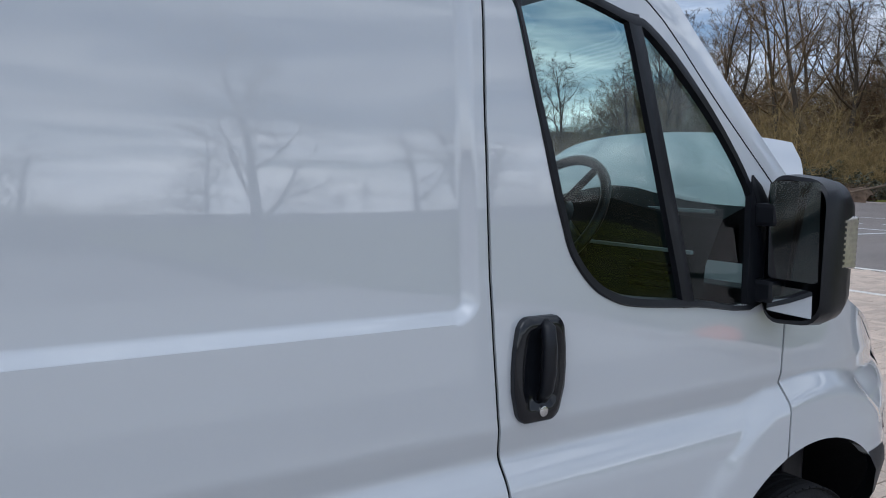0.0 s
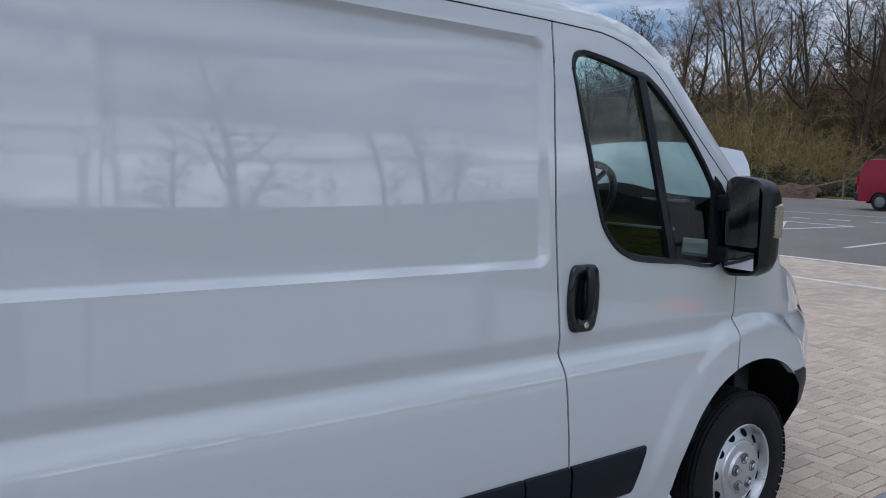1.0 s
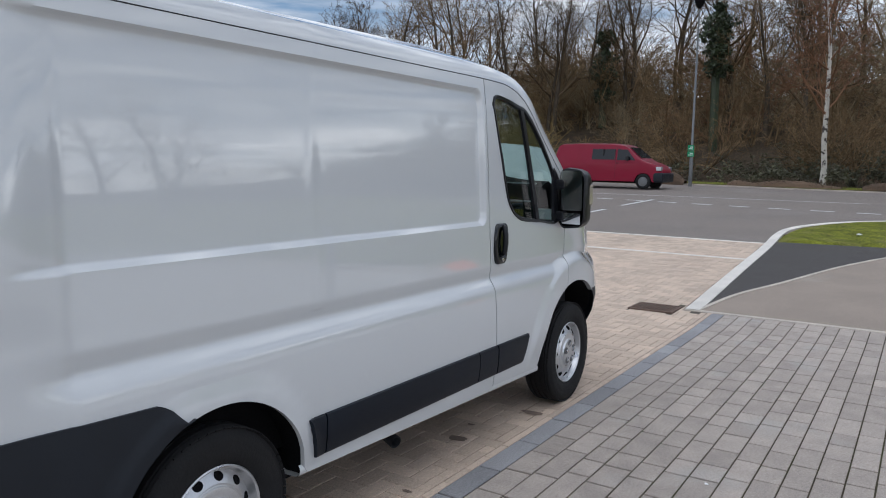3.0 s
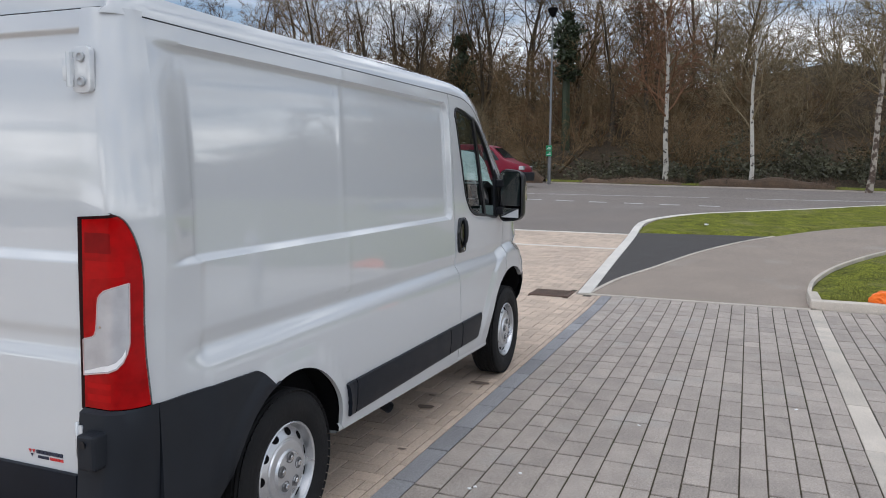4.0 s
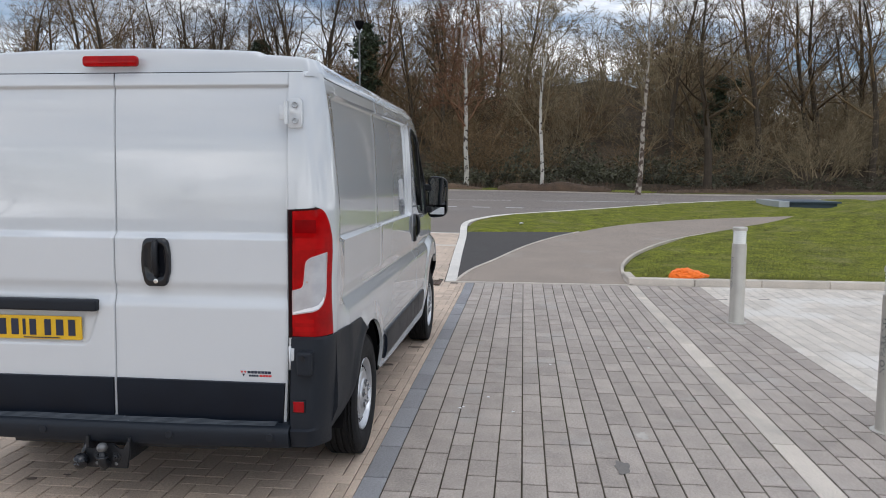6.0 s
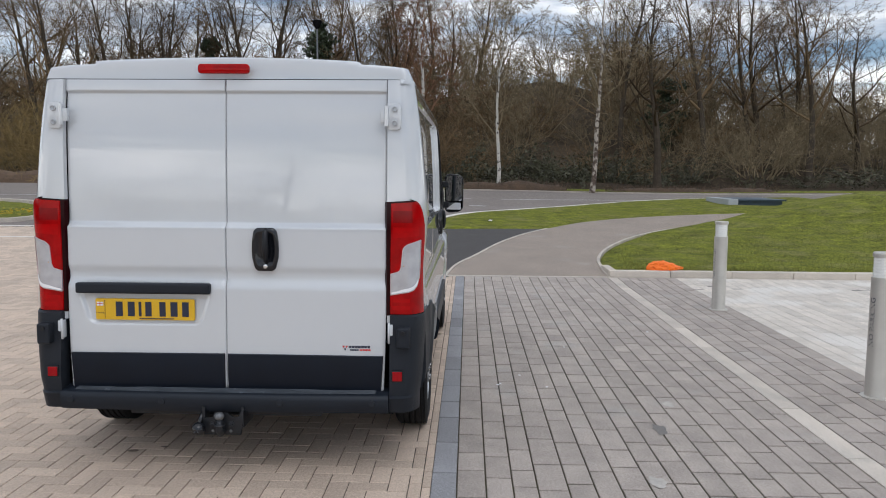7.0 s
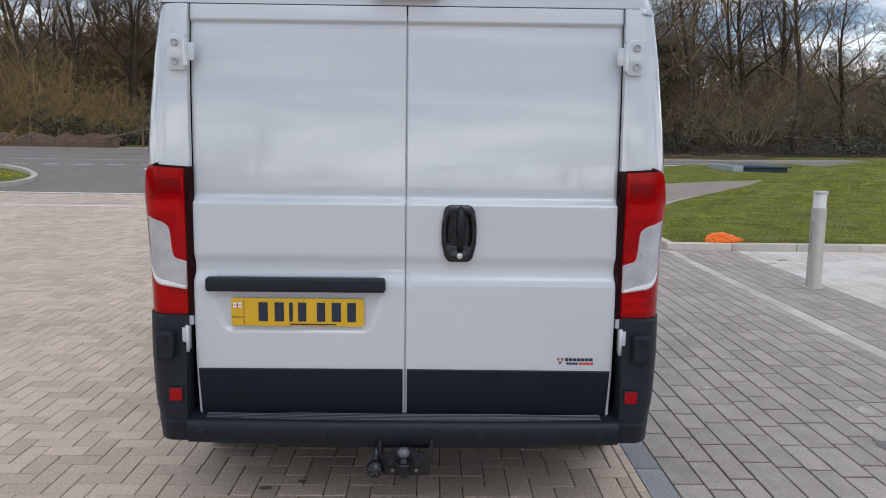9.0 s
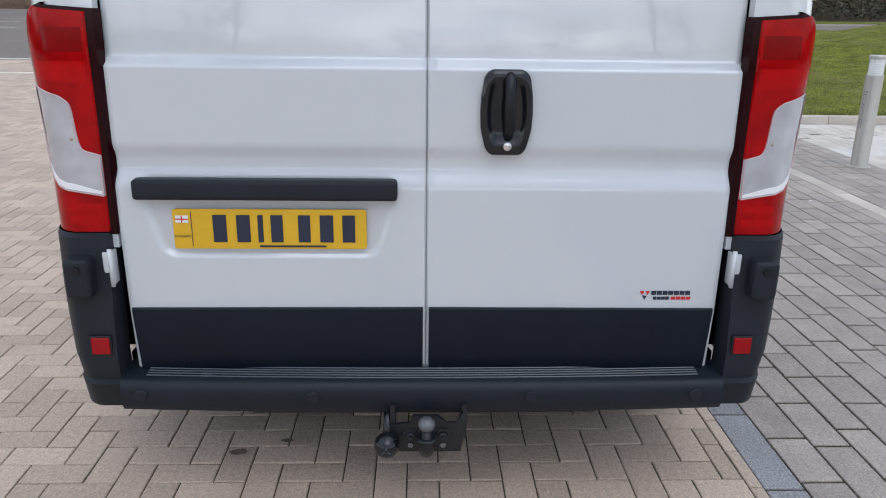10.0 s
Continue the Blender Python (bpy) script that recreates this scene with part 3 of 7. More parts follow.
    # dark moulding low on the side, in three lengths
    for a, b, tip in ((0.422, 0.515, -1), (0.523, 1.722, 0), (1.730, 1.926, 0), (1.938, 2.316, 1)):
        bm = bmesh.new()
        n = max(3, int((b - a) / 0.05))
        rows = []
        for i in range(n + 1):
            u = a + (b - a) * i / n
            row = []
            for z, o in ((0.425, 0.0), (0.427, 0.012), (0.44, 0.018), (0.50, 0.020), (0.57, 0.018), (0.588, 0.012), (0.590, 0.0)):
                x = u
                if tip == 1:
                    x = a + (u - a) * (1 - 0.18 * (0.59 - z) / 0.165)
                if tip == -1:
                    x = b - (b - u) * (1 - 0.5 * (0.59 - z) / 0.165)
                row.append((x, s * (half(x, z, False) + o), z))
            rows.append(row)
        vs = quads(bm, rows)
        bm.faces.new(vs[0])
        bm.faces.new(list(reversed(vs[-1])))
        bmesh.ops.recalc_face_normals(bm, faces=bm.faces)
        part("side_moulding", bm, CLADDING, van, "dark grey plastic side moulding", smooth=35)

    # dark corner of the rear bumper, from the lamp to the wheel
    bm = bmesh.new()
    rows = []
    for i in range(25):
        x = -0.74 + 0.62 * i / 24
        top = lerp_table(x, [(-0.74, 0.838), (-0.5, 0.832), (-0.24, 0.822), (-0.19, 0.79), (-0.15, 0.735)])
        low = max(lerp_table(x, [(-0.74, 0.36), (-0.5, 0.38), (-0.36, 0.42)]), HUB + math.sqrt(max(0, (ARCH_R + 0.005) ** 2 - x * x)) if x > -0.43 else 0)
        top = max(top, low + 0.002)
        rows.append([(x, s * (half(x, z, False) + 0.008 + 0.004 * math.sin(math.pi * k / 8) - (0.03 * (1 - step(0.36, 0.5, z)))), z) for k, z in ((k, low + (top - low) * k / 8) for k in range(9))])
    quads(bm, rows)
    bmesh.ops.recalc_face_normals(bm, faces=bm.faces)
    edges = [e for e in bm.edges if len(e.link_faces) == 1]
    for v in bmesh.ops.extrude_edge_only(bm, edges=edges)["geom"]:
        if isinstance(v, bmesh.types.BMVert):
            v.co.y -= s * 0.03
    part("quarter_cladding", bm, PLASTIC, van, "dark grey plastic panel behind the rear wheel", smooth=45)

    # bumper's corner below the lamp
    bm = bmesh.new()
    rows = []
    for z, out in ((0.330, -0.035), (0.340, 0.012), (0.39, 0.030), (0.414, 0.038), (0.421, 0.040), (0.430, 0.024), (0.50, 0.030), (0.60, 0.022), (0.70, 0.016), (0.78, 0.012), (0.835, 0.008), (0.844, -0.01)):
        w, xr = half(-0.74, max(0.42, z), False) - 0.022 * (1 - step(0.35, 0.75, z)) + 0.009, lerp_table(z, REAR) - out - 0.022
        pts = [(-0.745, w)]
        for k in range(1, 9):
            a = radians(90 * k / 8)
            pts.append((-0.745 - (-0.745 - xr) * math.sin(a), w - 0.085 * (1 - math.cos(a))))
        pts += [(xr, 0.852), (xr + 0.075, 0.845)]
        rows.append([(x, s * y, z) for x, y in pts])
    quads(bm, rows)
    bmesh.ops.recalc_face_normals(bm, faces=bm.faces)
    corner = part("bumper_corner", bm, PLASTIC, van, "dark grey plastic bumper corner", smooth=40)
    bm = bmesh.new()
    box(bm, -0.921, -0.89, s * 0.862, s * 0.924, 0.503, 0.565, 0.006)
    part("reflector_bezel", bm, BLACK, corner)
    bm = bmesh.new()
    box(bm, -0.924, -0.89, s * 0.868, s * 0.918, 0.509, 0.559, 0.004)
    part("reflector", bm, REFLECTOR_RED, corner, "small square red reflector")
    # check strap cover and lower hinge
    bm = bmesh.new()
    box(bm, -0.945, -0.88, s * 0.890, s * 0.958, 0.680, 0.788, 0.014, 3)
    part("hinge_cover", bm, PLASTIC, corner, "dark plastic stop block")
    bm = bmesh.new()
    tube(bm, [(-0.943, s * 0.922, 0.762), (-0.950, s * 0.922, 0.762)], 0.011, 10)
    part("stop_buffer", bm, BLACK, corner)
    bm = bmesh.new()
    box(bm, -0.898, -0.86, s * 0.842, s * 0.868, 0.705, 0.797, 0.003)
    tube(bm, [(-0.896, s * 0.848, 0.70), (-0.896, s * 0.848, 0.806)], 0.0065, 8)
    part("lower_hinge", bm, PAINT, van, "white door hinge", smooth=40)
    # upper hinge with its two bolts
    bm = bmesh.new()
    plate(bm, rounded(0.072, 0.135, 0.02), 0.018, Matrix(((0, 0, -1, -0.83), (1, 0, 0, s * 0.868), (0, 1, 0, 1.85), (0, 0, 0, 1))), 0.006)
    tube(bm, [(-0.852, s * 0.832, 1.80), (-0.852, s * 0.832, 1.90)], 0.011, 8)
    box(bm, -0.852, -0.832, s * 0.80, s * 0.845, 1.818, 1.885, 0.004)
    bmesh.ops.recalc_face_normals(bm, faces=bm.faces)
    hinge = part("upper_hinge", bm, PAINT, van, "white door hinge with two bolts", smooth=40)
    for z in (1.885, 1.815):
        bm = bmesh.new()
        lathe(bm, [(0.015, 0.0), (0.015, 0.006), (0.011, 0.008), (0.006, 0.003), (0.0, 0.003)], 14, Matrix(((0, 0, -1, -0.848), (1, 0, 0, s * 0.872), (0, 1, 0, z), (0, 0, 0, 1))))
        part("bolt", bm, PALE_STEEL, hinge, smooth=40)

    # tail lamp, wrapped round the corner
    def lamp_at(u, z, out):
        """u: 0 at the door's edge, 0.55 where the corner begins to turn, 1 at the lamp's front edge."""
        w, xr = lerp_table(z, FLAT), lerp_table(z, REAR)
        front = lerp_table(z, [(0.84, -0.765), (1.0, -0.780), (1.22, -0.786), (1.28, -0.792), (1.33, -0.802), (1.37, -0.813), (1.40, -0.824), (1.42, -0.834), (1.434, -0.846)])
        reach = -0.728 - xr
        last = math.acos(max(-1.0, min(1.0, 1 - max(0.0, front - xr) / reach)))
        a = 0.0 if u < 0.55 else (u - 0.55) / 0.45 * last
        y = 0.834 + (w - 0.080 - 0.834) * min(1.0, u / 0.55) + 0.080 * math.sin(a)
        x = xr + reach * (1 - math.cos(a))
        return (x - math.cos(a) * out, s * (y + math.sin(a) * out), z)

    lamp = None

    def lens(name, u0, u1, lo, hi, material, out, label="", nu=60, nz=24, deep=0.016):
        """A patch of the lamp between two edges, with its rim turned in."""
        bm = bmesh.new()
        grid = []
        for u in np.linspace(u0, u1, nu + 1):
            a, b = lo(u), hi(u)
            grid.append([lamp_at(u, a + (b - a) * k / nz, out) for k in range(nz + 1)])
        quads(bm, grid)
        bmesh.ops.recalc_face_normals(bm, faces=bm.faces)
        if sum(f.normal.x for f in bm.faces) > 0:
            bmesh.ops.reverse_faces(bm, faces=bm.faces)
        edges = [e for e in bm.edges if len(e.link_faces) == 1]
        for v in bmesh.ops.extrude_edge_only(bm, edges=edges)["geom"]:
            if isinstance(v, bmesh.types.BMVert):
                v.co.x += deep
                v.co.y -= s * deep * 0.6
        return part(name, bm, material, lamp or van, label, smooth=50)

    CLEAR_TOP = [(0.11, 1.054), (0.30, 1.064), (0.35, 1.071), (0.380, 1.086), (0.393, 1.105), (0.405, 1.168), (0.418, 1.183), (0.45, 1.193), (0.52, 1.204), (0.80, 1.225), (0.845, 1.227)]
    CLEAR_LOW = [(0.11, 0.945), (0.60, 0.960), (0.70, 0.970), (0.77, 0.989), (0.82, 1.018), (0.845, 1.048)]
    lamp = lens("tail_lamp", 0.0, 1.0, lambda u: 0.838, lambda u: 1.420 + 0.014 * u, DARK_RED_LENS, 0.004, "red tail lamp with a clear lower lens", 36, 60, 0.02)
    lens("red_lens", 0.105, 0.985, lambda u: 0.846, lambda u: 1.411 + 0.014 * u, RED_LENS, 0.009, "bright red lens", 40, 50)
    lens("red_lens", 0.15, 0.62, lambda u: 1.315, lambda u: 1.375, DEEP_RED_LENS, 0.0096, "darker red lens cell", 20, 6, 0.004)
    lens("stop_lens", 0.15, 0.80, lambda u: 1.232 + 0.02 * u, lambda u: 1.292, GLOW_RED_LENS, 0.0096, "brighter red lens patch with the glow put into its colour", 20, 6, 0.004)
    for low, high in ((0.868, 0.889), (0.907, 0.924)):
        lens("stop_lens", 0.16, 0.62, lambda u: low, lambda u: high, GLOW_RED_LENS, 0.0096, "brighter red lens patch with the glow put into its colour", 20, 3, 0.004)
    lens("clear_lens", 0.11, 0.845, lambda u: lerp_table(u, CLEAR_LOW), lambda u: lerp_table(u, CLEAR_TOP), CLEAR_LENS, 0.0125, "clear lens over silver reflector", 150, 16, 0.006)
    lens("lens_rim", 0.13, 0.80, lambda u: lerp_table(u, CLEAR_LOW) + 0.004, lambda u: lerp_table(u, CLEAR_LOW) + 0.013 + 0.008 * step(0.13, 0.6, u), LENS_RIM, 0.0142, "bright foot of the clear lens", 40, 2, 0.003)
    bm = bmesh.new()
    ring = [(u, lerp_table(u, CLEAR_LOW)) for u in np.linspace(0.11, 0.845, 50)] + [(u, lerp_table(u, CLEAR_TOP)) for u in np.linspace(0.845, 0.11, 110)]
    tube(bm, [lamp_at(u, z, 0.0125) for u, z in [*ring, ring[0]]], 0.0021, 6, caps=False)
    part("lens_rim", bm, PALE_RED_RIM, lamp, "pale pinkish seam round the clear lens", smooth=60)
    # bulb and sockets seen through the clear lens
    for u, z, q in ((0.46, 1.095, 0.0055),):
        bm = bmesh.new()
        bmesh.ops.create_uvsphere(bm, u_segments=10, v_segments=6, radius=q, matrix=Matrix.Translation(lamp_at(u, z, 0.0095)))
        part("bulb_socket", bm, BULB, lamp, "small dull bulb behind the clear lens", smooth=60)

# roof, pillars and windscreen as one arched skin
VS = [0, 0.15, 0.35, 0.55, 0.62, 0.69, 0.702, 0.76, 0.82, 0.87, 0.90, 0.92, 0.94, 0.965, 0.985, 1]
VS = [-v for v in reversed(VS[1:])] + VS
stations = [-0.822, -0.8212, -0.817, -0.811, -0.802, -0.788, -0.765, -0.735, -0.70, -0.64, -0.5, -0.4, -0.2, 0, 0.5, 0.504, 0.508, 1.0, 1.4, 1.7, 1.85, 1.95, 2.05, 2.13, 2.2, 2.26, 2.32, 2.38, 2.44, 2.5, 2.58, 2.66, 2.74, 2.82, 2.9, 3.0, 3.1, 3.2]


def roof_row(x):
    edge, rail = lerp_table(x, DOOR_TOP), lerp_table(x, RAIL)
    k = lerp_table(x, [(-0.822, 0.0), (-0.8212, 0.12), (-0.817, 0.50), (-0.811, 0.77), (-0.802, 0.91), (-0.788, 0.97), (-0.765, 0.992), (-0.70, 1.0)])
    tail = 1 - step(-0.7, -0.25, x)
    wide = half(x, min(2.016, edge), False) - 0.004
    lean = lerp_table(x, [(1.9, 0.0), (2.3, 0.10), (2.6, 0.20), (3.2, 0.34)])
    crown = lerp_table(x, [(-0.8, 0.068), (0.5, 0.105), (1.7, 0.13), (2.2, 0.11), (2.5, 0.07), (3.2, 0.03)])
    row = []
    for v in VS:
        a = abs(v)
        if a > 0.94:
            q = (1 - a) / 0.06
            y, z = wide - 0.03 * q**1.6, edge + (rail - edge) * q
        else:
            q = a / 0.94
            y, z = (wide - 0.03) * q, rail + crown * (1 - q**3.2) + (0.008 if a < 0.70 and x < 1.9 else 0.0)
            # flatter shoulders over the rear doors, with a raised middle
            rear = 2.098 + 0.022 * (1 - q**7) + (0.014 + 0.018 * (1 - (q / 0.745) ** 2) if a < 0.70 else 0.0)
            z = z * (1 - tail) + rear * tail
        if x < -0.70:
            z = 2.038 + (z - 2.038) * k if z > 2.038 else z
            y = max(0.0, y - 0.085 * (1 - math.cos(math.asin(min(1.0, (-0.70 - x) / 0.130)))) ** 0.95 * min(1.0, a))
        if x < -0.76:
            x = x + 0.2 * (-0.76 - x) * step(0.80, 0.92, a)
        row.append((x + lean * (1 - min(1, a / 0.94) ** 2), y * (1 if v > 0 else -1), z))
    return row


grid = [roof_row(x) for x in stations]
# the lip under the roof's rear edge
grid.insert(0, [(-0.785, y * 0.985, 2.0395) for _, y, _ in grid[0]])
stations.insert(0, -0.8222)
roof, screen = bmesh.new(), bmesh.new()
for target, glass in ((roof, False), (screen, True)):
    for i in range(len(stations) - 1):
        for j in range(len(VS) - 1):
            mid = (stations[i] + stations[i + 1]) / 2
            is_glass = mid > 2.38 and abs(VS[j] + VS[j + 1]) / 2 < 0.925
            if is_glass == glass:
                pts = [grid[i][j], grid[i + 1][j], grid[i + 1][j + 1], grid[i][j + 1]]
                target.faces.new([target.verts.new(p) for p in pts])
    weld(target, 1e-4)
    bmesh.ops.recalc_face_normals(target, faces=target.faces)
    if sum(f.normal.z for f in target.faces) < 0:
        bmesh.ops.reverse_faces(target, faces=target.faces)
part("roof", roof, PAINT, van, smooth=40)
pane = part("windscreen", screen, SCREEN, van, "curved windscreen", smooth=60)
pane.visible_shadow = False

# black strip inside, standing for the shade in the gap over the rear doors
bm = bmesh.new()
box(bm, -0.781, -0.765, -0.832, 0.832, 1.99, 2.0385)
part("panel_seal", bm, SHADOW_BLACK, van, "black strip for the shade in the gap over the rear doors")

# high brake lamp
bm = bmesh.new()
plate(bm, rounded(0.262, 0.048, 0.016), 0.02, Matrix(((0, 0, -1, -0.806), (1, 0, 0, 0.0), (0, 1, 0, 2.0865), (0, 0, 0, 1))), 0.005)
bmesh.ops.recalc_face_normals(bm, faces=bm.faces)
part("brake_lamp", bm, RED_LENS, van, "long red high-level brake lamp", smooth=40)


# rear doors
def door_face(z):
    """How far the door's sheet lies behind the pillar line."""
    d = 0.004 + 0.026 * min(1.0, max(0.0, (z - 1.281) / 0.025)) - 0.016 * step(1.966, 1.980, z)
    d += 0.017 * step(0.962, 1.022, z) - 0.011 * step(1.040, 1.085, z)
    return d


PLATE_Y, PLATE_Z = 0.4225, 0.854
for s, name in ((1, "left"), (-1, "right")):
    bm = bmesh.new()
    zs = [*np.arange(0.425, 0.755, 0.03), *np.arange(0.76, 0.81, 0.004), *np.arange(0.83, 0.95, 0.02), *np.arange(0.95, 1.10, 0.01), *np.arange(1.12, 1.27, 0.03), *np.arange(1.275, 1.33, 0.005), *np.arange(1.36, 1.95, 0.06), *np.arange(1.955, 2.0, 0.005), 2.012, 2.035]
    yy = [0.0020, 0.006, 0.03, 0.05, *np.arange(0.066, 0.17, 0.005), *np.arange(0.19, 0.67, 0.03), *np.arange(0.68, 0.80, 0.005), 0.812, 0.822, 0.829]
    rows = []
    for z in zs:
        row = []
        # the doors' outer edge waists in below the lamps
        for y in yy:
            yo = y * lerp_table(z, [(0.42, 0.985), (0.62, 0.995), (0.85, 1.0), (2.1, 1.0)])
            x = lerp_table(z, REAR) - 0.004 + door_face(z)
            if s == 1:
                # recess round the number plate
                dy, dz = 0.345 - 0.32 * max(0.0, 0.93 - z) - abs(y - 0.424), min(0.997 - z, z - 0.772)
                d = 0.04 - math.hypot(0.04 - dy, 0.04 - dz) if dy < 0.04 and dz < 0.04 else min(dy, dz)
                x += 0.012 * min(1.0, max(0.0, d / 0.016))
            x += 0.005 * (step(0.822, 0.831, y) + 1 - step(0.002, 0.005, y))
            row.append((x, s * yo, z))
        rows.append(row)
    quads(bm, rows)
    bmesh.ops.recalc_face_normals(bm, faces=bm.faces)
    edges = [e for e in bm.edges if len(e.link_faces) == 1]
    for v in bmesh.ops.extrude_edge_only(bm, edges=edges)["geom"]:
        if isinstance(v, bmesh.types.BMVert):
            v.co.x += 0.03
    door = part("rear_door", bm, PAINT, van, smooth=50)
    bm = bmesh.new()
    plate(bm, [(0.008, 0.440), (0.805, 0.440), (0.816, 0.626), (0.008, 0.628)], 0.028, Matrix(((0, 0, -1, -0.852), (s, 0, 0, 0), (0, 1, 0, 0), (0, 0, 0, 1))), 0.008)
    bmesh.ops.recalc_face_normals(bm, faces=bm.faces)
    part("door_cladding", bm, CLADDING, door, "dark grey plastic lower panel", smooth=40)
    if s == 1:
        bm = bmesh.new()
        box(bm, -0.888, -0.84, 0.078, 0.777, 0.938, 0.993, 0.012, 3)
        part("plate_lamp_strip", bm, PLASTIC, door, "dark plastic strip over the number plate", smooth=40)

# black box in the load bay: its unlit dark, also behind the doors, is colour
bm = bmesh.new()
box(bm, -0.75, 1.80, -0.90, 0.90, 0.46, 1.90)
part("load_bay", bm, SHADOW_BLACK, van, "black box for the unlit dark of the load bay")
bm = bmesh.new()
for (x0, x1, y1) in ((-0.80, -0.5, 0.86), (0.46, 2.45, 0.86), (3.42, 3.7, 0.66)):
    box(bm, x0, x1, -y1, y1, 0.30, 0.46)
box(bm, -0.6, 3.6, -0.62, 0.62, 0.30, 0.47)
box(bm, 0.5, 2.6, -0.70, 0.70, 0.19, 0.32, 0.03)
box(bm, -0.07, 0.07, -0.82, 0.82, 0.26, 0.34, 0.02)
part("underbody", bm, SHADOW_BLACK, van, "black underbody")

# rear bumper with a ribbed tread
bm = bmesh.new()
sec = [(-0.82, 0.35), (-0.90, 0.337), (-0.945, 0.343), (-0.957, 0.362), (-0.960, 0.41), (-0.955, 0.428), (-0.942, 0.437), (-0.87, 0.446), (-0.82, 0.448)]
rows = []
for i in range(41):
    y = -0.848 + 1.696 * i / 40
    rows.append([(x + 0.018 * (abs(y) / 0.848) ** 3 if x < -0.85 else x, y, z) for x, z in sec])
vs = quads(bm, rows)
bm.faces.new(vs[0])
bm.faces.new(vs[-1])
bmesh.ops.recalc_face_normals(bm, faces=bm.faces)
bumper = part("rear_bumper", bm, BUMPER, van, "dark grey plastic rear bumper with a step", smooth=40)
for k in range(6):
    bm = bmesh.new()
    x = -0.872 - 0.0115 * k
    pts = [(x + 0.016 * (abs(y) / 0.8) ** 2, y, 0.4455 - 0.00118 * (k * 11.5 / 1.0) * 0.11) for y in np.linspace(-0.78, 0.78, 25)]
    pts = [(px, py, 0.446 + (px + 0.87) * 0.125 + 0.0015) for px, py, _ in pts]
    tube(bm, pts, 0.0030, 6)
    part("tread_rib", bm, RIB, bumper)
for y in (0.79, 0.312, -0.297, -0.765):
    bm = bmesh.new()
    lathe(bm, [(0.018, 0.0), (0.018, 0.006), (0.015, 0.009), (0.0, 0.0095)], 18, Matrix(((0, 0, -1, -0.9575 + 0.018 * (abs(y) / 0.848) ** 3), (1, 0, 0, y), (0, 1, 0, 0.396), (0, 0, 0, 1))))
    part("parking_sensor", bm, PLASTIC, bumper, smooth=40)


# wheels
def wheel(ax, s):
    m = Matrix.Translation((ax, s * 0.899, HUB)) @ Matrix.Rotation(radians(90 * (1 if s < 0 else -1)), 4, "X")
    # local z points outwards
    bm = bmesh.new()
    R = HUB
    prof = [(0.196, -0.065), (0.215, -0.080), (0.265, -0.088), (R - 0.035, -0.084), (R - 0.012, -0.070)]
    for c in (-0.040, -0.008, 0.026, 0.060):
        prof += [(R, c - 0.014), (R, c + 0.008), (R - 0.009, c + 0.010), (R - 0.009, c + 0.016)]
    prof += [(R - 0.002, 0.082), (R - 0.012, 0.094), (R - 0.035, 0.108), (0.285, 0.114), (0.275, 0.112), (0.262, 0.115), (0.236, 0.112), (0.216, 0.104), (0.199, 0.092)]
    lathe(bm, prof, 72, m)
    # shoulder blocks
    for k in range(58):
        a = 2 * math.pi * k / 58
        mm = m @ Matrix.Rotation(a, 4, "Z") @ Matrix.Translation((R - 0.0135, 0, 0.090)) @ Matrix.Rotation(radians(38), 4, "Y")
        bmesh.ops.create_cube(bm, size=1.0, matrix=mm @ Matrix.Diagonal((0.005, 0.031, 0.030, 1)))
    bmesh.ops.recalc_face_normals(bm, faces=bm.faces)
    w = part("wheel", bm, RUBBER, van, "black tyre on a silver pressed-steel wheel", smooth=35)
    bm = bmesh.new()
    lathe(bm, [(0.188, -0.065), (0.192, 0.06), (0.198, 0.092), (0.203, 0.099), (0.199, 0.103), (0.192, 0.098), (0.187, 0.082), (0.180, 0.064), (0.170, 0.068), (0.150, 0.082), (0.136, 0.088), (0.129, 0.085), (0.126, 0.086), (0.123, 0.092), (0.117, 0.094), (0.100, 0.092), (0.090, 0.094), (0.084, 0.104), (0.040, 0.110), (0.0, 0.112)], 60, m)
    bmesh.ops.recalc_face_normals(bm, faces=bm.faces)
    rim = part("rim", bm, STEEL, w, "silver pressed-steel rim", smooth=35)
    # black discs on the uncut rim stand for the dark inside the vent holes
    for k in range(11):
        a = 2 * math.pi * (k + 0.4) / 11
        bm = bmesh.new()
        mm = m @ Matrix.Rotation(a, 4, "Z") @ Matrix.Translation((0.159, 0, 0.0757)) @ Matrix.Rotation(radians(35), 4, "Y") @ Matrix.Diagonal((0.78, 0.86, 1, 1))
        lathe(bm, [(0.0, 0.0008), (0.0165, 0.0016), (0.0205, 0.0038), (0.0225, 0.0022), (0.023, -0.004)], 18, mm)
        part("vent_hole", bm, SHADOW_BLACK, rim, "black disc for the dark of a round vent hole", smooth=60)
    for k in range(5):
        a = 2 * math.pi * (k + 0.25) / 5
        bm = bmesh.new()
        mm = m @ Matrix.Rotation(a, 4, "Z") @ Matrix.Translation((0.060, 0, 0.1075))
        lathe(bm, [(0.024, 0.0), (0.0225, 0.0045), (0.019, 0.0035), (0.018, 0.0008), (0.0, 0.0008)], 16, mm)
        part("bolt_well", bm, WELL, rim, "dark well round a wheel bolt", smooth=30)
        bm = bmesh.new()
        lathe(bm, [(0.0125, 0.0), (0.0125, 0.011), (0.010, 0.013), (0.0, 0.013)], 6, mm)
        part("wheel_bolt", bm, CHROME, rim, smooth=30)
    return w


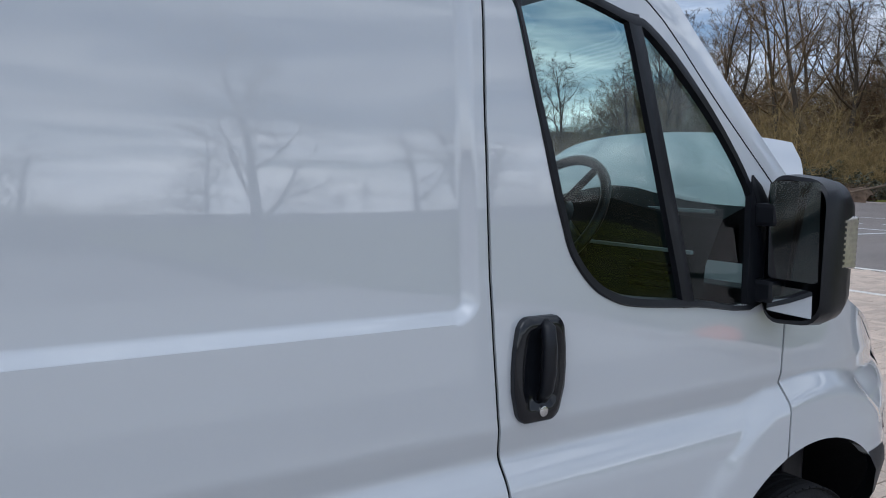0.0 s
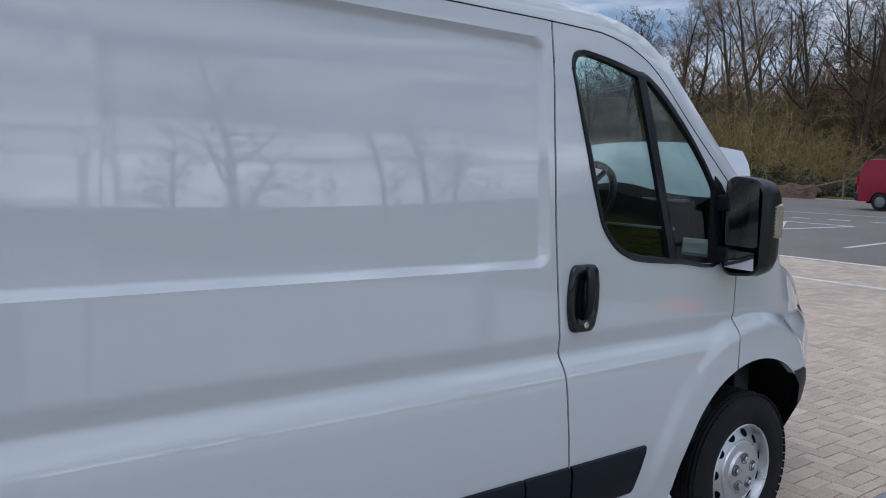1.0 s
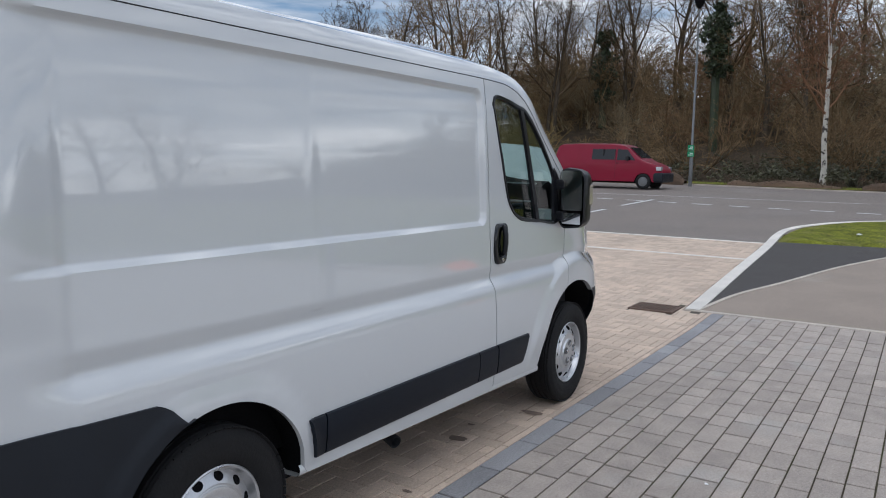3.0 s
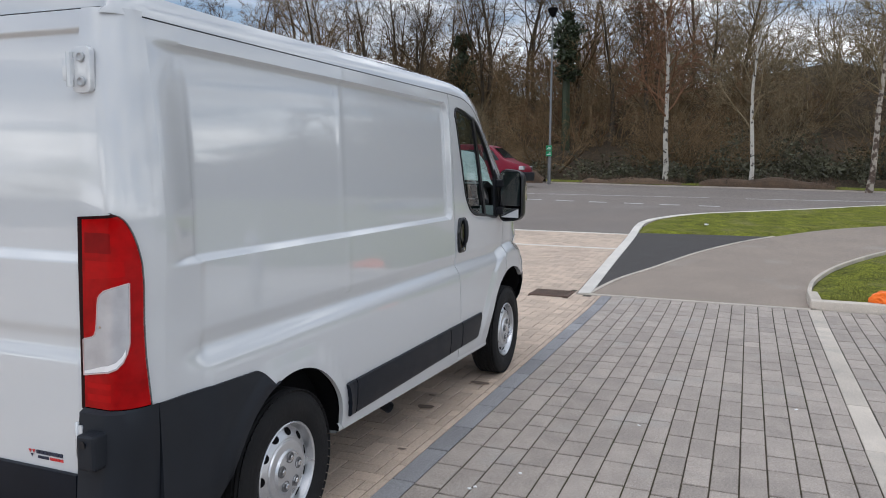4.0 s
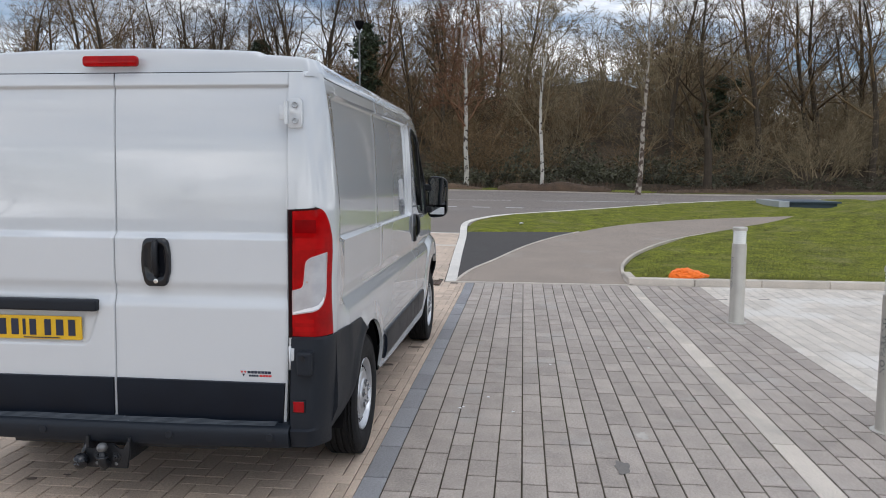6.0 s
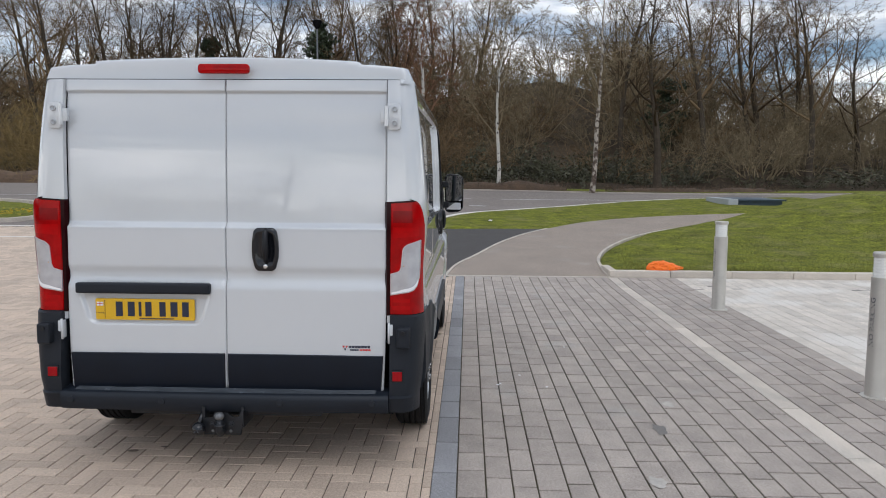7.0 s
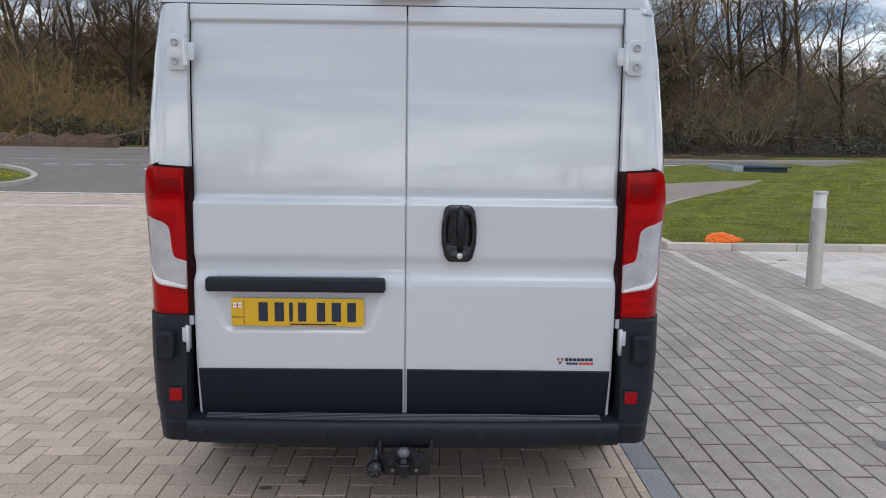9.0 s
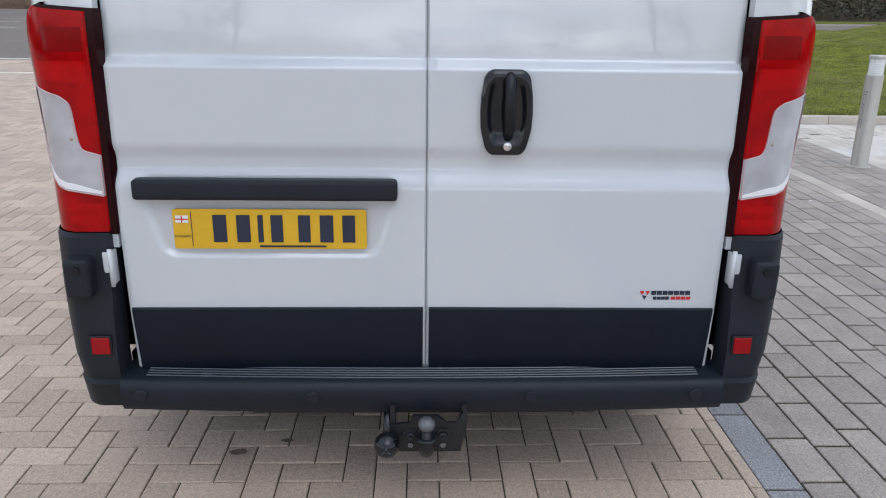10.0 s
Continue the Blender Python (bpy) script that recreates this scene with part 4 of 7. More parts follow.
for ax in (AXLE_R, AXLE_F):
    for s in (-1, 1):
        wheel(ax, s)
        # black liner of the wheel arch
        bm = bmesh.new()
        r = (ARCH_R if ax == AXLE_R else ARCH_F) + 0.012
        turn = [radians(v) for v in (np.linspace(3, 188, 25) if ax == AXLE_R else np.linspace(-8, 182, 25))]
        rows = []
        for k in range(25):
            a = turn[k]
            rim_y = half(ax + r * math.cos(a), max(0.3, HUB + r * math.sin(a)), False) - 0.02 - (0.11 * (1 - step(0.34, 0.72, HUB + r * math.sin(a))) if ax > 1 and math.cos(a) > 0.4 else 0.0)
            rows.append([(ax + r * math.cos(a), s * y, HUB + r * math.sin(a)) for y in (min(1.0, rim_y), 0.78, 0.62)])
        quads(bm, rows)
        c = [bm.verts.new((ax + r * math.cos(a), s * 0.625, HUB + r * math.sin(a))) for a in turn]
        bm.faces.new(c)
        bmesh.ops.recalc_face_normals(bm, faces=bm.faces)
        part("wheel_arch_liner", bm, SHADOW_BLACK, van, "black wheel arch liner", smooth=40)

# ---- kerbs, path and lawns ----
def ribbon(name, left, right, over, material, label, category, kind="structure", thick=0.0):
    """A strip between two lines of equal length, on the slope; with thick it is a solid kerb."""
    bm = bmesh.new()
    if thick:
        rows = []
        for (ax, ay), (bx, by) in zip(left, right):
            za, zb = lie(ax) + over, lie(bx) + over
            rows.append([(ax, ay, za - thick), (ax, ay, za - 0.006), (ax * 0.96 + bx * 0.04, ay * 0.96 + by * 0.04, za), (bx * 0.96 + ax * 0.04, by * 0.96 + ay * 0.04, zb), (bx, by, zb - 0.006), (bx, by, zb - thick)])
    else:
        rows = [[(ax, ay, lie(ax) + over), (bx, by, lie(bx) + over)] for (ax, ay), (bx, by) in zip(left, right)]
    quads(bm, rows)
    bmesh.ops.recalc_face_normals(bm, faces=bm.faces)
    if sum(f.normal.z for f in bm.faces) < 0:
        bmesh.ops.reverse_faces(bm, faces=bm.faces)
    return tagged(part(name, bm, material), label, category, kind=kind)


def flat_line(pts, n):
    return [(p.x, p.y) for p in spline([(x, y, 0) for x, y in pts], n)]


def aside(line, d):
    """The line moved d metres to its left."""
    out = []
    for i, (x, y) in enumerate(line):
        ax, ay = line[max(0, i - 1)]
        bx, by = line[min(len(line) - 1, i + 1)]
        h = math.hypot(bx - ax, by - ay) or 1
        out.append((x - (by - ay) / h * d, y + (bx - ax) / h * d))
    return out


FLUSH = flat_line([(6.78, -0.77), (10, -0.60), (13.1, -0.45), (15.3, -0.30), (16.6, -0.32), (17.8, -0.60), (19.4, -1.45), (22.0, -4.2), (25.6, -7.7), (27.6, -10.5), (29, -15)], 6)
PATH_L = flat_line([(6.78, -0.93), (8.0, -1.10), (9.2, -1.43), (11.5, -2.05), (13.8, -3.0), (16.5, -4.7), (18.6, -7.4), (20.5, -12.0), (21.5, -18)], 6)
PATH_R = flat_line([(6.78, -3.40), (7.5, -3.40), (9.0, -3.58), (10.8, -4.15), (12.9, -5.2), (15.0, -6.9), (16.8, -9.4), (18.4, -13.0), (19.3, -18)], 6)
# footpath and dark patch beside the kerb
ribbon("footpath", PATH_L, PATH_R, 0.0, PATH_TAR, "grey tarmac footpath curving away", "path")
patch = [p for p in aside(FLUSH, -0.16) if p[0] < 14.0]
low = [PATH_L[min(len(PATH_L) - 1, int(i * 25 / max(1, len(patch) - 1)))] for i in range(len(patch))]
ribbon("tarmac_patch", patch, low, 0.0, ASPHALT_DARK, "fresh dark tarmac patch beside the kerb", "path")
# kerbs in lengths
for i in range(0, len(FLUSH) - 3, 3):
    seg = FLUSH[i : i + 4]
    ob = ribbon("kerb", seg, aside(seg, -0.165), 0.012, EDGE_WHITE, "pale concrete kerb laid flush", "kerb", thick=0.12)
edge = [p for p in PATH_L if p[0] < 14.6]
ribbon("path_edging", edge, aside(edge, 0.05), 0.012, PALE_STONE, "thin pale edging along the footpath", "kerb", thick=0.1)
ribbon("path_edging", PATH_R, aside(PATH_R, -0.05), 0.02, PALE_STONE, "thin pale edging along the footpath", "kerb", thick=0.1)
ribbon("path_edging", [(6.757, -0.765), (6.757, -3.4)], [(6.83, -0.775), (6.83, -3.4)], 0.006, PALE_STONE, "thin pale edging across the footpath", "kerb", thick=0.1)


def mound(x, y):
    """The swell of the lawn beyond the bollards."""
    return 0.92 * math.exp(-(((x - 16) / 5) ** 2) - ((y + 14) / (4.0 if y > -14 else 7.5)) ** 2)


def lawn(name, near, far, n, rise, label, verge=lambda x, y: 0.0):
    """A mown lawn between two lines, swelling up away from its edges."""
    bm = bmesh.new()
    rows = []
    for (ax, ay), (bx, by) in zip(near, far):
        row = []
        for k in range(n + 1):
            t = k / n
            x, y = ax + (bx - ax) * t, ay + (by - ay) * t
            d = math.hypot(x - ax, y - ay)
            e = math.hypot(x - bx, y - by)
            z = lie(x) - 0.03 + 0.06 * step(0, 0.22, min(d, e)) + verge(x, y) + rise * step(0, 2.2, d) * step(0, 3, e) * mound(x, y) + 0.03 * step(0, 0.5, min(d, e)) * (0.5 + noise.noise((x * 0.9, y * 0.9, 0))) + 0.008 * noise.noise((x * 5, y * 5, 1))
            row.append((x, y, z))
        rows.append(row)
    quads(bm, rows)
    bmesh.ops.recalc_face_normals(bm, faces=bm.faces)
    if sum(f.normal.z for f in bm.faces) < 0:
        bmesh.ops.reverse_faces(bm, faces=bm.faces)
    return tagged(part(name, bm, GRASS, smooth=80), label, "lawn", kind="structure")


def resample(line, n):
    d = [0.0]
    for (ax, ay), (bx, by) in zip(line, line[1:]):
        d.append(d[-1] + math.hypot(bx - ax, by - ay))
    return [(float(np.interp(t, d, [p[0] for p in line])), float(np.interp(t, d, [p[1] for p in line]))) for t in np.linspace(0, d[-1], n)]


a = resample([(13.9, -0.62), *[p for p in aside(FLUSH, -0.17) if p[0] > 14.1]], 60)
b = resample([(14.0, -0.72), (14.1, -3.05), *[p for p in PATH_L if p[0] > 14.3]], 60)
lawn("lawn", b, a, 24, 0.10, "mown green lawn between road and footpath")
KERB_X = 6.80
a = resample([*[(x, y) for x, y in reversed(aside(PATH_R, -0.06))], (6.97, -3.62), (6.95, -5), (6.95, -9), (6.95, -14), (6.95, -40)][:], 150)
b = resample([(19.35, -18.1), (24, -19), (30, -22), (34, -32), (34, -60), (10, -62)], 150)
lawn("lawn", a, b, 60, 1.0, "mown green lawn rising behind a low kerb", lambda x, y: 0.06 * step(9.0, 7.1, x) + (0.05 if x < 6.99 and y < -3.6 else 0.0))

# upstanding kerb in front of the lawn
y = -3.40
while y > -16:
    bm = bmesh.new()
    z = lie(KERB_X)
    box(bm, KERB_X, KERB_X + 0.15, y - 0.908, y, z - 0.1, z + 0.10, 0.014, 3)
    tagged(part("kerb", bm, PALE_STONE, smooth=40), "pale concrete kerb block before the lawn", "kerb", "lawn kerb", "structure")
    y -= 0.914
bm = bmesh.new()
box(bm, 6.95, 7.55, -3.52, -3.40, lie(7) - 0.1, lie(7) + 0.095, 0.014, 3)
tagged(part("kerb", bm, PALE_STONE, smooth=40), "pale concrete kerb block before the lawn", "kerb", "lawn kerb", "structure")

# island with a raised kerb at the mouth of the turning
isle = flat_line([(14.6, 30), (14.5, 16), (14.5, 11.3), (15.0, 10.45), (16.5, 10.5), (18.4, 11.4), (20.8, 13.2), (22.6, 15.6), (24.5, 22), (25.5, 30)], 6)
ribbon("kerb", isle, aside(isle, 0.15), 0.11, PALE_STONE, "pale raised kerb round a grass island", "kerb", thick=0.2)
inner = aside(isle, 0.15)
lawn("lawn", resample(inner[: len(inner) // 2 + 1], 40), resample(list(reversed(inner[len(inner) // 2 :])), 40), 20, 0.10, "grass island with a few small yellow flowers")

# small yellow flowers on the island
vs, fs = [], []
r = random.Random(14)
for k in range(70):
    x, y = 15.1 + 2.2 * r.random(), 10.9 + 1.6 * r.random()
    z = lie(x) + 0.10 + 0.05 * r.random()
    for i in range(6):
        a, n = math.pi * i / 3, len(vs)
        vs += [(x, y, z), (x + 0.05 * math.cos(a - 0.4), y + 0.05 * math.sin(a - 0.4), z + 0.025), (x + 0.05 * math.cos(a + 0.4), y + 0.05 * math.sin(a + 0.4), z + 0.025)]
        fs.append((n, n + 1, n + 2))
me = bpy.data.meshes.new("flowers")
me.from_pydata(vs, [], fs)
me.materials.append(FLOWER)
tagged(new("flowers", me), "small yellow flowers in the island's grass", "flower", kind="stuff")

# lines on the paving and the road
def mark(x0, y0, x1, y1, w, label="white road marking", over=0.002):
    h = math.hypot(x1 - x0, y1 - y0)
    nx, ny = -(y1 - y0) / h * w / 2, (x1 - x0) / h * w / 2
    bm = bmesh.new()
    vs = [bm.verts.new((x, y, lie(x) + over)) for x, y in ((x0 + nx, y0 + ny), (x1 + nx, y1 + ny), (x1 - nx, y1 - ny), (x0 - nx, y0 - ny))]
    f = bm.faces.new(vs)
    f.normal_update()
    if f.normal.z < 0:
        f.normal_flip()
    tagged(part("road_marking", bm, ROAD_PAINT), label, "road marking", "road markings", "structure")


for x, lo, hi in ((13.58, -0.45, 22.0), (11.2, -0.55, 22.0)):
    y = lo
    while y < hi:
        bm = bmesh.new()
        x2 = x + (0.02 * (y + 0.5))
        box(bm, x2 - 0.06, x2 + 0.06, y, y + 0.594, lie(x2) - 0.08, lie(x2) + 0.007, 0.004, 1)
        tagged(part("edging_block", bm, EDGE_WHITE), "pale flush edging block across the brick paving", "kerb", "edging blocks", "structure")
        y += 0.6
GIVE = [(22.2, -1.8), (22.5, 0.3), (22.9, 2.3), (23.5, 5.0), (24.1, 8.0), (23.6, 12.5), (24.2, 16.5)]
for i in range(15):
    y = -1.9 + i * 1.17
    x = lerp_table(y, [(b, a) for a, b in GIVE])
    mark(x, y, lerp_table(y + 0.62, [(b, a) for a, b in GIVE]), y + 0.62, 0.18, "dashed white give-way line")
mark(26.1, -11, 26.2, -2.6, 0.12, "solid white edge line on the road")
mark(26.4, -1.4, 27.0, 24, 0.10, "solid white edge line on the road")
mark(16.1, 4.92, 19.4, 4.92, 0.14, "white centre line of the turning")
mark(21.1, 5.02, 24.3, 5.03, 0.14, "white centre line of the turning")
for (x0, y0), (x1, y1) in (((21.9, 7.5), (19.2, 8.15)), ((21.9, 7.5), (22.0, 9.6)), ((19.2, 8.15), (22.0, 9.6))):
    mark(x0, y0, x1, y1, 0.16, "white give-way triangle on the road")


# ---- bare trees ----
class Buf:
    def __init__(self):
        self.v, self.f = [], []

    def tube(self, pts, radii, sides):
        base, up = len(self.v), None
        for i, p in enumerate(pts):
            d = (pts[min(i + 1, len(pts) - 1)] - pts[max(i - 1, 0)]).normalized()
            up = d.orthogonal().normalized() if up is None else (up - d * up.dot(d)).normalized()
            side = d.cross(up)
            for k in range(sides):
                a = 2 * math.pi * k / sides
                self.v.append(p + (up * math.cos(a) + side * math.sin(a)) * radii[i])
        for i in range(len(pts) - 1):
            for k in range(sides):
                a, b = base + i * sides + k, base + i * sides + (k + 1) % sides
                self.f.append((a, b, b + sides, a + sides))

    def spike(self, p, q, r):
        d = (q - p).normalized()
        u = d.orthogonal().normalized()
        w = d.cross(u)
        n = len(self.v)
        self.v += [p + u * r, p - u * r * 0.5 + w * r * 0.87, p - u * r * 0.5 - w * r * 0.87, q]
        self.f += [(n, n + 1, n + 3), (n + 1, n + 2, n + 3), (n + 2, n, n + 3)]

    def leaf(self, p, d, r, rng):
        u = Vector((rng.uniform(-1, 1), rng.uniform(-1, 1), rng.uniform(-1, 1))).normalized()
        w = d.cross(u).normalized()
        n = len(self.v)
        self.v += [p, p + d * r * 0.5 + w * r * 0.4, p + d * r, p + d * r * 0.5 - w * r * 0.4]
        self.f += [(n, n + 1, n + 2, n + 3)]

    def mesh(self, name, material):
        me = bpy.data.meshes.new(name)
        me.from_pydata([tuple(v) for v in self.v], [], self.f)
        me.materials.append(material)
        me.update()
        return me


FINE = 0.007


def unit(rng):
    while True:
        v = Vector((rng.uniform(-1, 1), rng.uniform(-1, 1), rng.uniform(-1, 1)))
        if 0.05 < v.length < 1:
            return v.normalized()


def limb(buf, rng, p, d, length, r, level, spec):
    """A limb that wanders, tapers and forks into finer ones."""
    n, sides, kids, ratio, angle, lift = spec[level]
    if n == 1:
        buf.spike(p, p + d * length, r)
        for k in range(kids):
            t, out = (k + 0.3 + 0.6 * rng.random()) / kids, unit(rng)
            side = (d * math.cos(radians(angle)) + (out - d * out.dot(d)).normalized() * math.sin(radians(angle))).normalized()
            buf.spike(p + d * length * t, p + d * length * t + side * length * ratio * rng.uniform(0.6, 1.2), r * 0.8)
        return
    pts, radii, way = [p], [r], d.copy()
    for i in range(n):
        way = (way + unit(rng) * 0.22 + Vector((0, 0, lift))).normalized()
        pts.append(pts[-1] + way * length / n)
        radii.append(max(r * (1 - 0.82 * (i + 1) / n), FINE))
    buf.tube(pts, radii, sides)
    for k in range(kids):
        t = (0.25 if level else 0.22) + (0.78 if level else 0.78) * (k + rng.random()) / kids
        i = min(n - 1, int(t * n))
        q = pts[i].lerp(pts[i + 1], t * n - i)
        along = (pts[i + 1] - pts[i]).normalized()
        out = unit(rng)
        out = (out - along * out.dot(along)).normalized()
        a = radians(angle + rng.uniform(-14, 14))
        limb(buf, rng, q, (along * math.cos(a) + out * math.sin(a)).normalized(), length * ratio * rng.uniform(0.7, 1.15) * (1.1 - 0.5 * t), max(radii[i] * 0.62, FINE * 1.2), level + 1, spec)


def bare_tree(name, seed, height, r0, spec, bark, twigs, label, category="tree", lean=0.06, fork=0.25):
    rng = random.Random(seed)
    root = thing(name, label, category)
    trunk, crown = Buf(), Buf()
    n = 9
    pts, radii, way = [Vector((0, 0, -0.3))], [r0 * 1.25], Vector((rng.uniform(-lean, lean), rng.uniform(-lean, lean), 1)).normalized()
    for i in range(n):
        way = (way + unit(rng) * 0.10 + Vector((0, 0, 0.05))).normalized()
        pts.append(pts[-1] + way * (height * 0.92) / n)
        radii.append(r0 * (1 - 0.86 * (i + 1) / n))
    trunk.tube(pts, radii, 8)
    kids = spec[0][2]
    for k in range(kids):
        t = fork + (1 - fork) * (k + rng.random()) / kids
        i = min(n - 1, int(t * n))
        q = pts[i].lerp(pts[i + 1], t * n - i)
        a = k * 2.4 + rng.uniform(-0.5, 0.5)
        el = radians(rng.uniform(25, 60))
        d = Vector((math.cos(a) * math.cos(el), math.sin(a) * math.cos(el), math.sin(el)))
        limb(crown, rng, q, d, height * spec[0][3] * rng.uniform(0.7, 1.1) * (1.15 - 0.75 * (t - fork) / (1 - fork)), radii[i] * 0.5, 1, spec)
    for nm, buf, mt in (("trunk", trunk, bark), ("crown", crown, twigs)):
        ob = new(nm, buf.mesh(nm, mt))
        ob.parent = root
    for f in root.children[0].data.polygons:
        f.use_smooth = True
    return root


# segments, sides, children, length ratio, angle, lift
OAKISH = [(0, 0, 13, 0.42, 0, 0), (5, 5, 6, 0.55, 48, 0.10), (3, 3, 6, 0.55, 45, 0.06), (1, 3, 6, 0.55, 42, 0.05)]
BIRCHY = [(0, 0, 22, 0.30, 0, 0), (5, 4, 9, 0.5, 38, 0.02), (3, 3, 7, 0.55, 40, -0.08), (2, 3, 7, 0.6, 36, -0.16), (1, 3, 0, 0, 0, 0)]
SHRUBBY = [(0, 0, 0, 0, 0, 0), (4, 3, 8, 0.46, 46, -0.02), (2, 3, 5, 0.50, 50, 0.0), (1, 3, 3, 0.55, 48, 0.0)]


def shrub(name, seed, height, spread, stems, twigs, label, category="shrub", low=32, spec=None, thick=0.035):
    rng = random.Random(seed)
    buf = Buf()
    for k in range(stems):
        a = rng.uniform(0, 2 * math.pi)
        rad = spread * 0.35 * math.sqrt(rng.random())
        el = radians(rng.uniform(low, 88))
        d = Vector((math.cos(a) * math.cos(el), math.sin(a) * math.cos(el), math.sin(el)))
        limb(buf, rng, Vector((math.cos(a) * rad, math.sin(a) * rad, -0.2)), d, height * rng.uniform(0.7, 1.1), thick, 1, spec or SHRUBBY)
    ob = new(name, buf.mesh(name, twigs))
    return tagged(ob, label, category)


def at(x, y, turn=0.0, size=1.0, sink=0.0):
    return pose(x, y, terrain(x, y) - sink, 0, 0, turn) @ Matrix.Diagonal((size, size, size, 1))


def put(ob, x, y, turn=0.0, size=1.0, tall=1.0):
    """A copy of a plant, turned and sized."""
    twin = copy_thing(ob, pose(x, y, terrain(x, y), 0, 0, turn))
    twin.scale = (size, size, size * tall)
    return twin


# the three birches, the near dark tree and the ivy-clad one
birch_a = bare_tree("birch_tree", 3, 12.5, 0.14, BIRCHY, BIRCH, TWIG_RED, "bare silver birch with a white trunk beside the road", lean=0.04)
birch_a.matrix_basis = pose(36.6, 1.15, terrain(36.6, 1.15), 3, 0, 20)
birch_b = bare_tree("birch_tree", 12, 12.0, 0.105, BIRCHY, BIRCH, TWIG_GREY, "slim bare silver birch with a white trunk beside the road", lean=0.03)
birch_b.matrix_basis = at(33.9, -2.75, 70)
birch_c = bare_tree("birch_tree", 21, 11.0, 0.13, [(0, 0, 11, 0.40, 0, 0), *BIRCHY[1:]], BIRCH_BROWN, TWIG_GREY, "leaning bare birch with a peeling pale trunk", lean=0.10, fork=0.3)
birch_c.matrix_basis = pose(31.6, -7.1, terrain(31.6, -7.1), 8, 0, 0)
FINE = 0.009
wood = [bare_tree("bare_tree", 40 + k, 11.5 + 1.2 * (k % 3), 0.22, OAKISH, BARK, (TWIG_SHADED, TWIG, TWIG_SHADED)[k % 3], "bare winter tree with a grey-brown spreading crown on the bank") for k in range(4)]
FINE = 0.0075
wood[0].matrix_basis = at(36.0, -11.2, 40)
wood[1].matrix_basis = at(47, -20.0, 40)
wood[2].matrix_basis = at(52, 26.0, 10)
wood[3].matrix_basis = at(50, 4.0, 120)
rng = random.Random(5)
count = 0
while count < 46:
    x, y = rng.uniform(43, 72), rng.uniform(-48, 72)
    if x < bank_foot(y) + 5 or (y < -3 and rng.random() < 0.5) or (y < -24 and rng.random() < 0.6):
        continue
    ob = put(wood[rng.randrange(4)], x, y, rng.uniform(0, 360), rng.uniform(0.7, 1.15) * (0.82 if y < -3 else 1.05))
    ob["group"] = "trees on the bank"
    count += 1
# tall trees on the bank beyond the lawn
for k, (x, y, size) in enumerate(((44, -16.0, 1.05), (47, -20.5, 1.15), (52, -25.0, 1.1), (47, -11.5, 1.0), (44, -22.5, 1.05), (46, -26.5, 0.95), (49, -31.5, 0.75))):
    put(wood[(k * 3 + 1) % 4], x, y, 77 * k, size)["group"] = "trees on the bank"
WILLOW = [(0, 0, 0, 0, 0, 0), (5, 4, 9, 0.40, 52, -0.03), (2, 3, 8, 0.5, 55, -0.03), (1, 3, 0, 0, 0, 0)]
bush = [shrub("bare_shrub", 60 + k, 3.2 + 0.5 * k if k < 3 else 4.6, 3.2 if k < 3 else 5.0, 17 if k < 3 else 46, (TWIG, TWIG_GREY, TWIG, TWIG_OLIVE)[k], ("tangled brown bare shrub on the bank", "tangled grey bare shrub on the bank", "tall brown bare thicket on the bank", "rounded olive-brown willow bush beside the road")[k], low=(32, 32, 32, 2)[k], spec=WILLOW if k == 3 else None) for k in range(4)]
for k, (x, y) in enumerate(((42, 0.0), (42, -14), (44, 9.0), (43.5, 24.0))):
    bush[k].matrix_basis = at(x, y, 30 * k, 1.0 if k < 3 else 1.15)
for x, y, s in ((45.0, 27.5, 1.1), (44.5, 21.0, 0.9), (42.6, 19.0, 0.6)):
    put(bush[3], x, y, rng.uniform(0, 360), s)
count = 0
while count < 140:
    y = rng.uniform(-46, 66)
    x = bank_foot(y) + 1.6 + 30 * rng.random() ** 1.35
    ob = put(bush[rng.choice((1, 1, 0)) if y < -6 else rng.randrange(3)], x, y, rng.uniform(0, 360), rng.uniform(0.75, 1.35), rng.uniform(0.8, 1.1))
    ob["group"] = "scrub on the bank"
    count += 1

# taller, coarser thicket high on the bank
COARSE = [(0, 0, 0, 0, 0, 0), (4, 3, 7, 0.48, 48, -0.03), (2, 3, 5, 0.50, 52, 0.0), (1, 3, 3, 0.55, 48, 0.0)]
FINE = 0.010
tall = [shrub("bare_thicket", 90 + k, 5.2, 4.6, 13, (TWIG, TWIG_GREY, TWIG_RED)[k], ("tall brown thicket high on the wooded bank", "tall grey thicket high on the wooded bank", "tall reddish thicket high on the wooded bank")[k], low=12, spec=COARSE, thick=0.05) for k in range(3)]
for k, (x, y) in enumerate(((64, 3.0), (66, -20), (65, 30.0))):
    tall[k].matrix_basis = at(x, y, 40 * k)
count = 0
while count < 150:
    y = rng.uniform(-50, 72)
    x = bank_foot(y) + 9 + 27 * rng.random() ** 0.7
    ob = put(tall[rng.choice((1, 1, 0)) if y < -6 else rng.choice((0, 0, 1, 1, 2))], x, y, rng.uniform(0, 360), rng.uniform(0.8, 1.35), rng.uniform(0.85, 1.15))
    ob["group"] = "thicket on the bank"
    count += 1
FINE = 0.0075
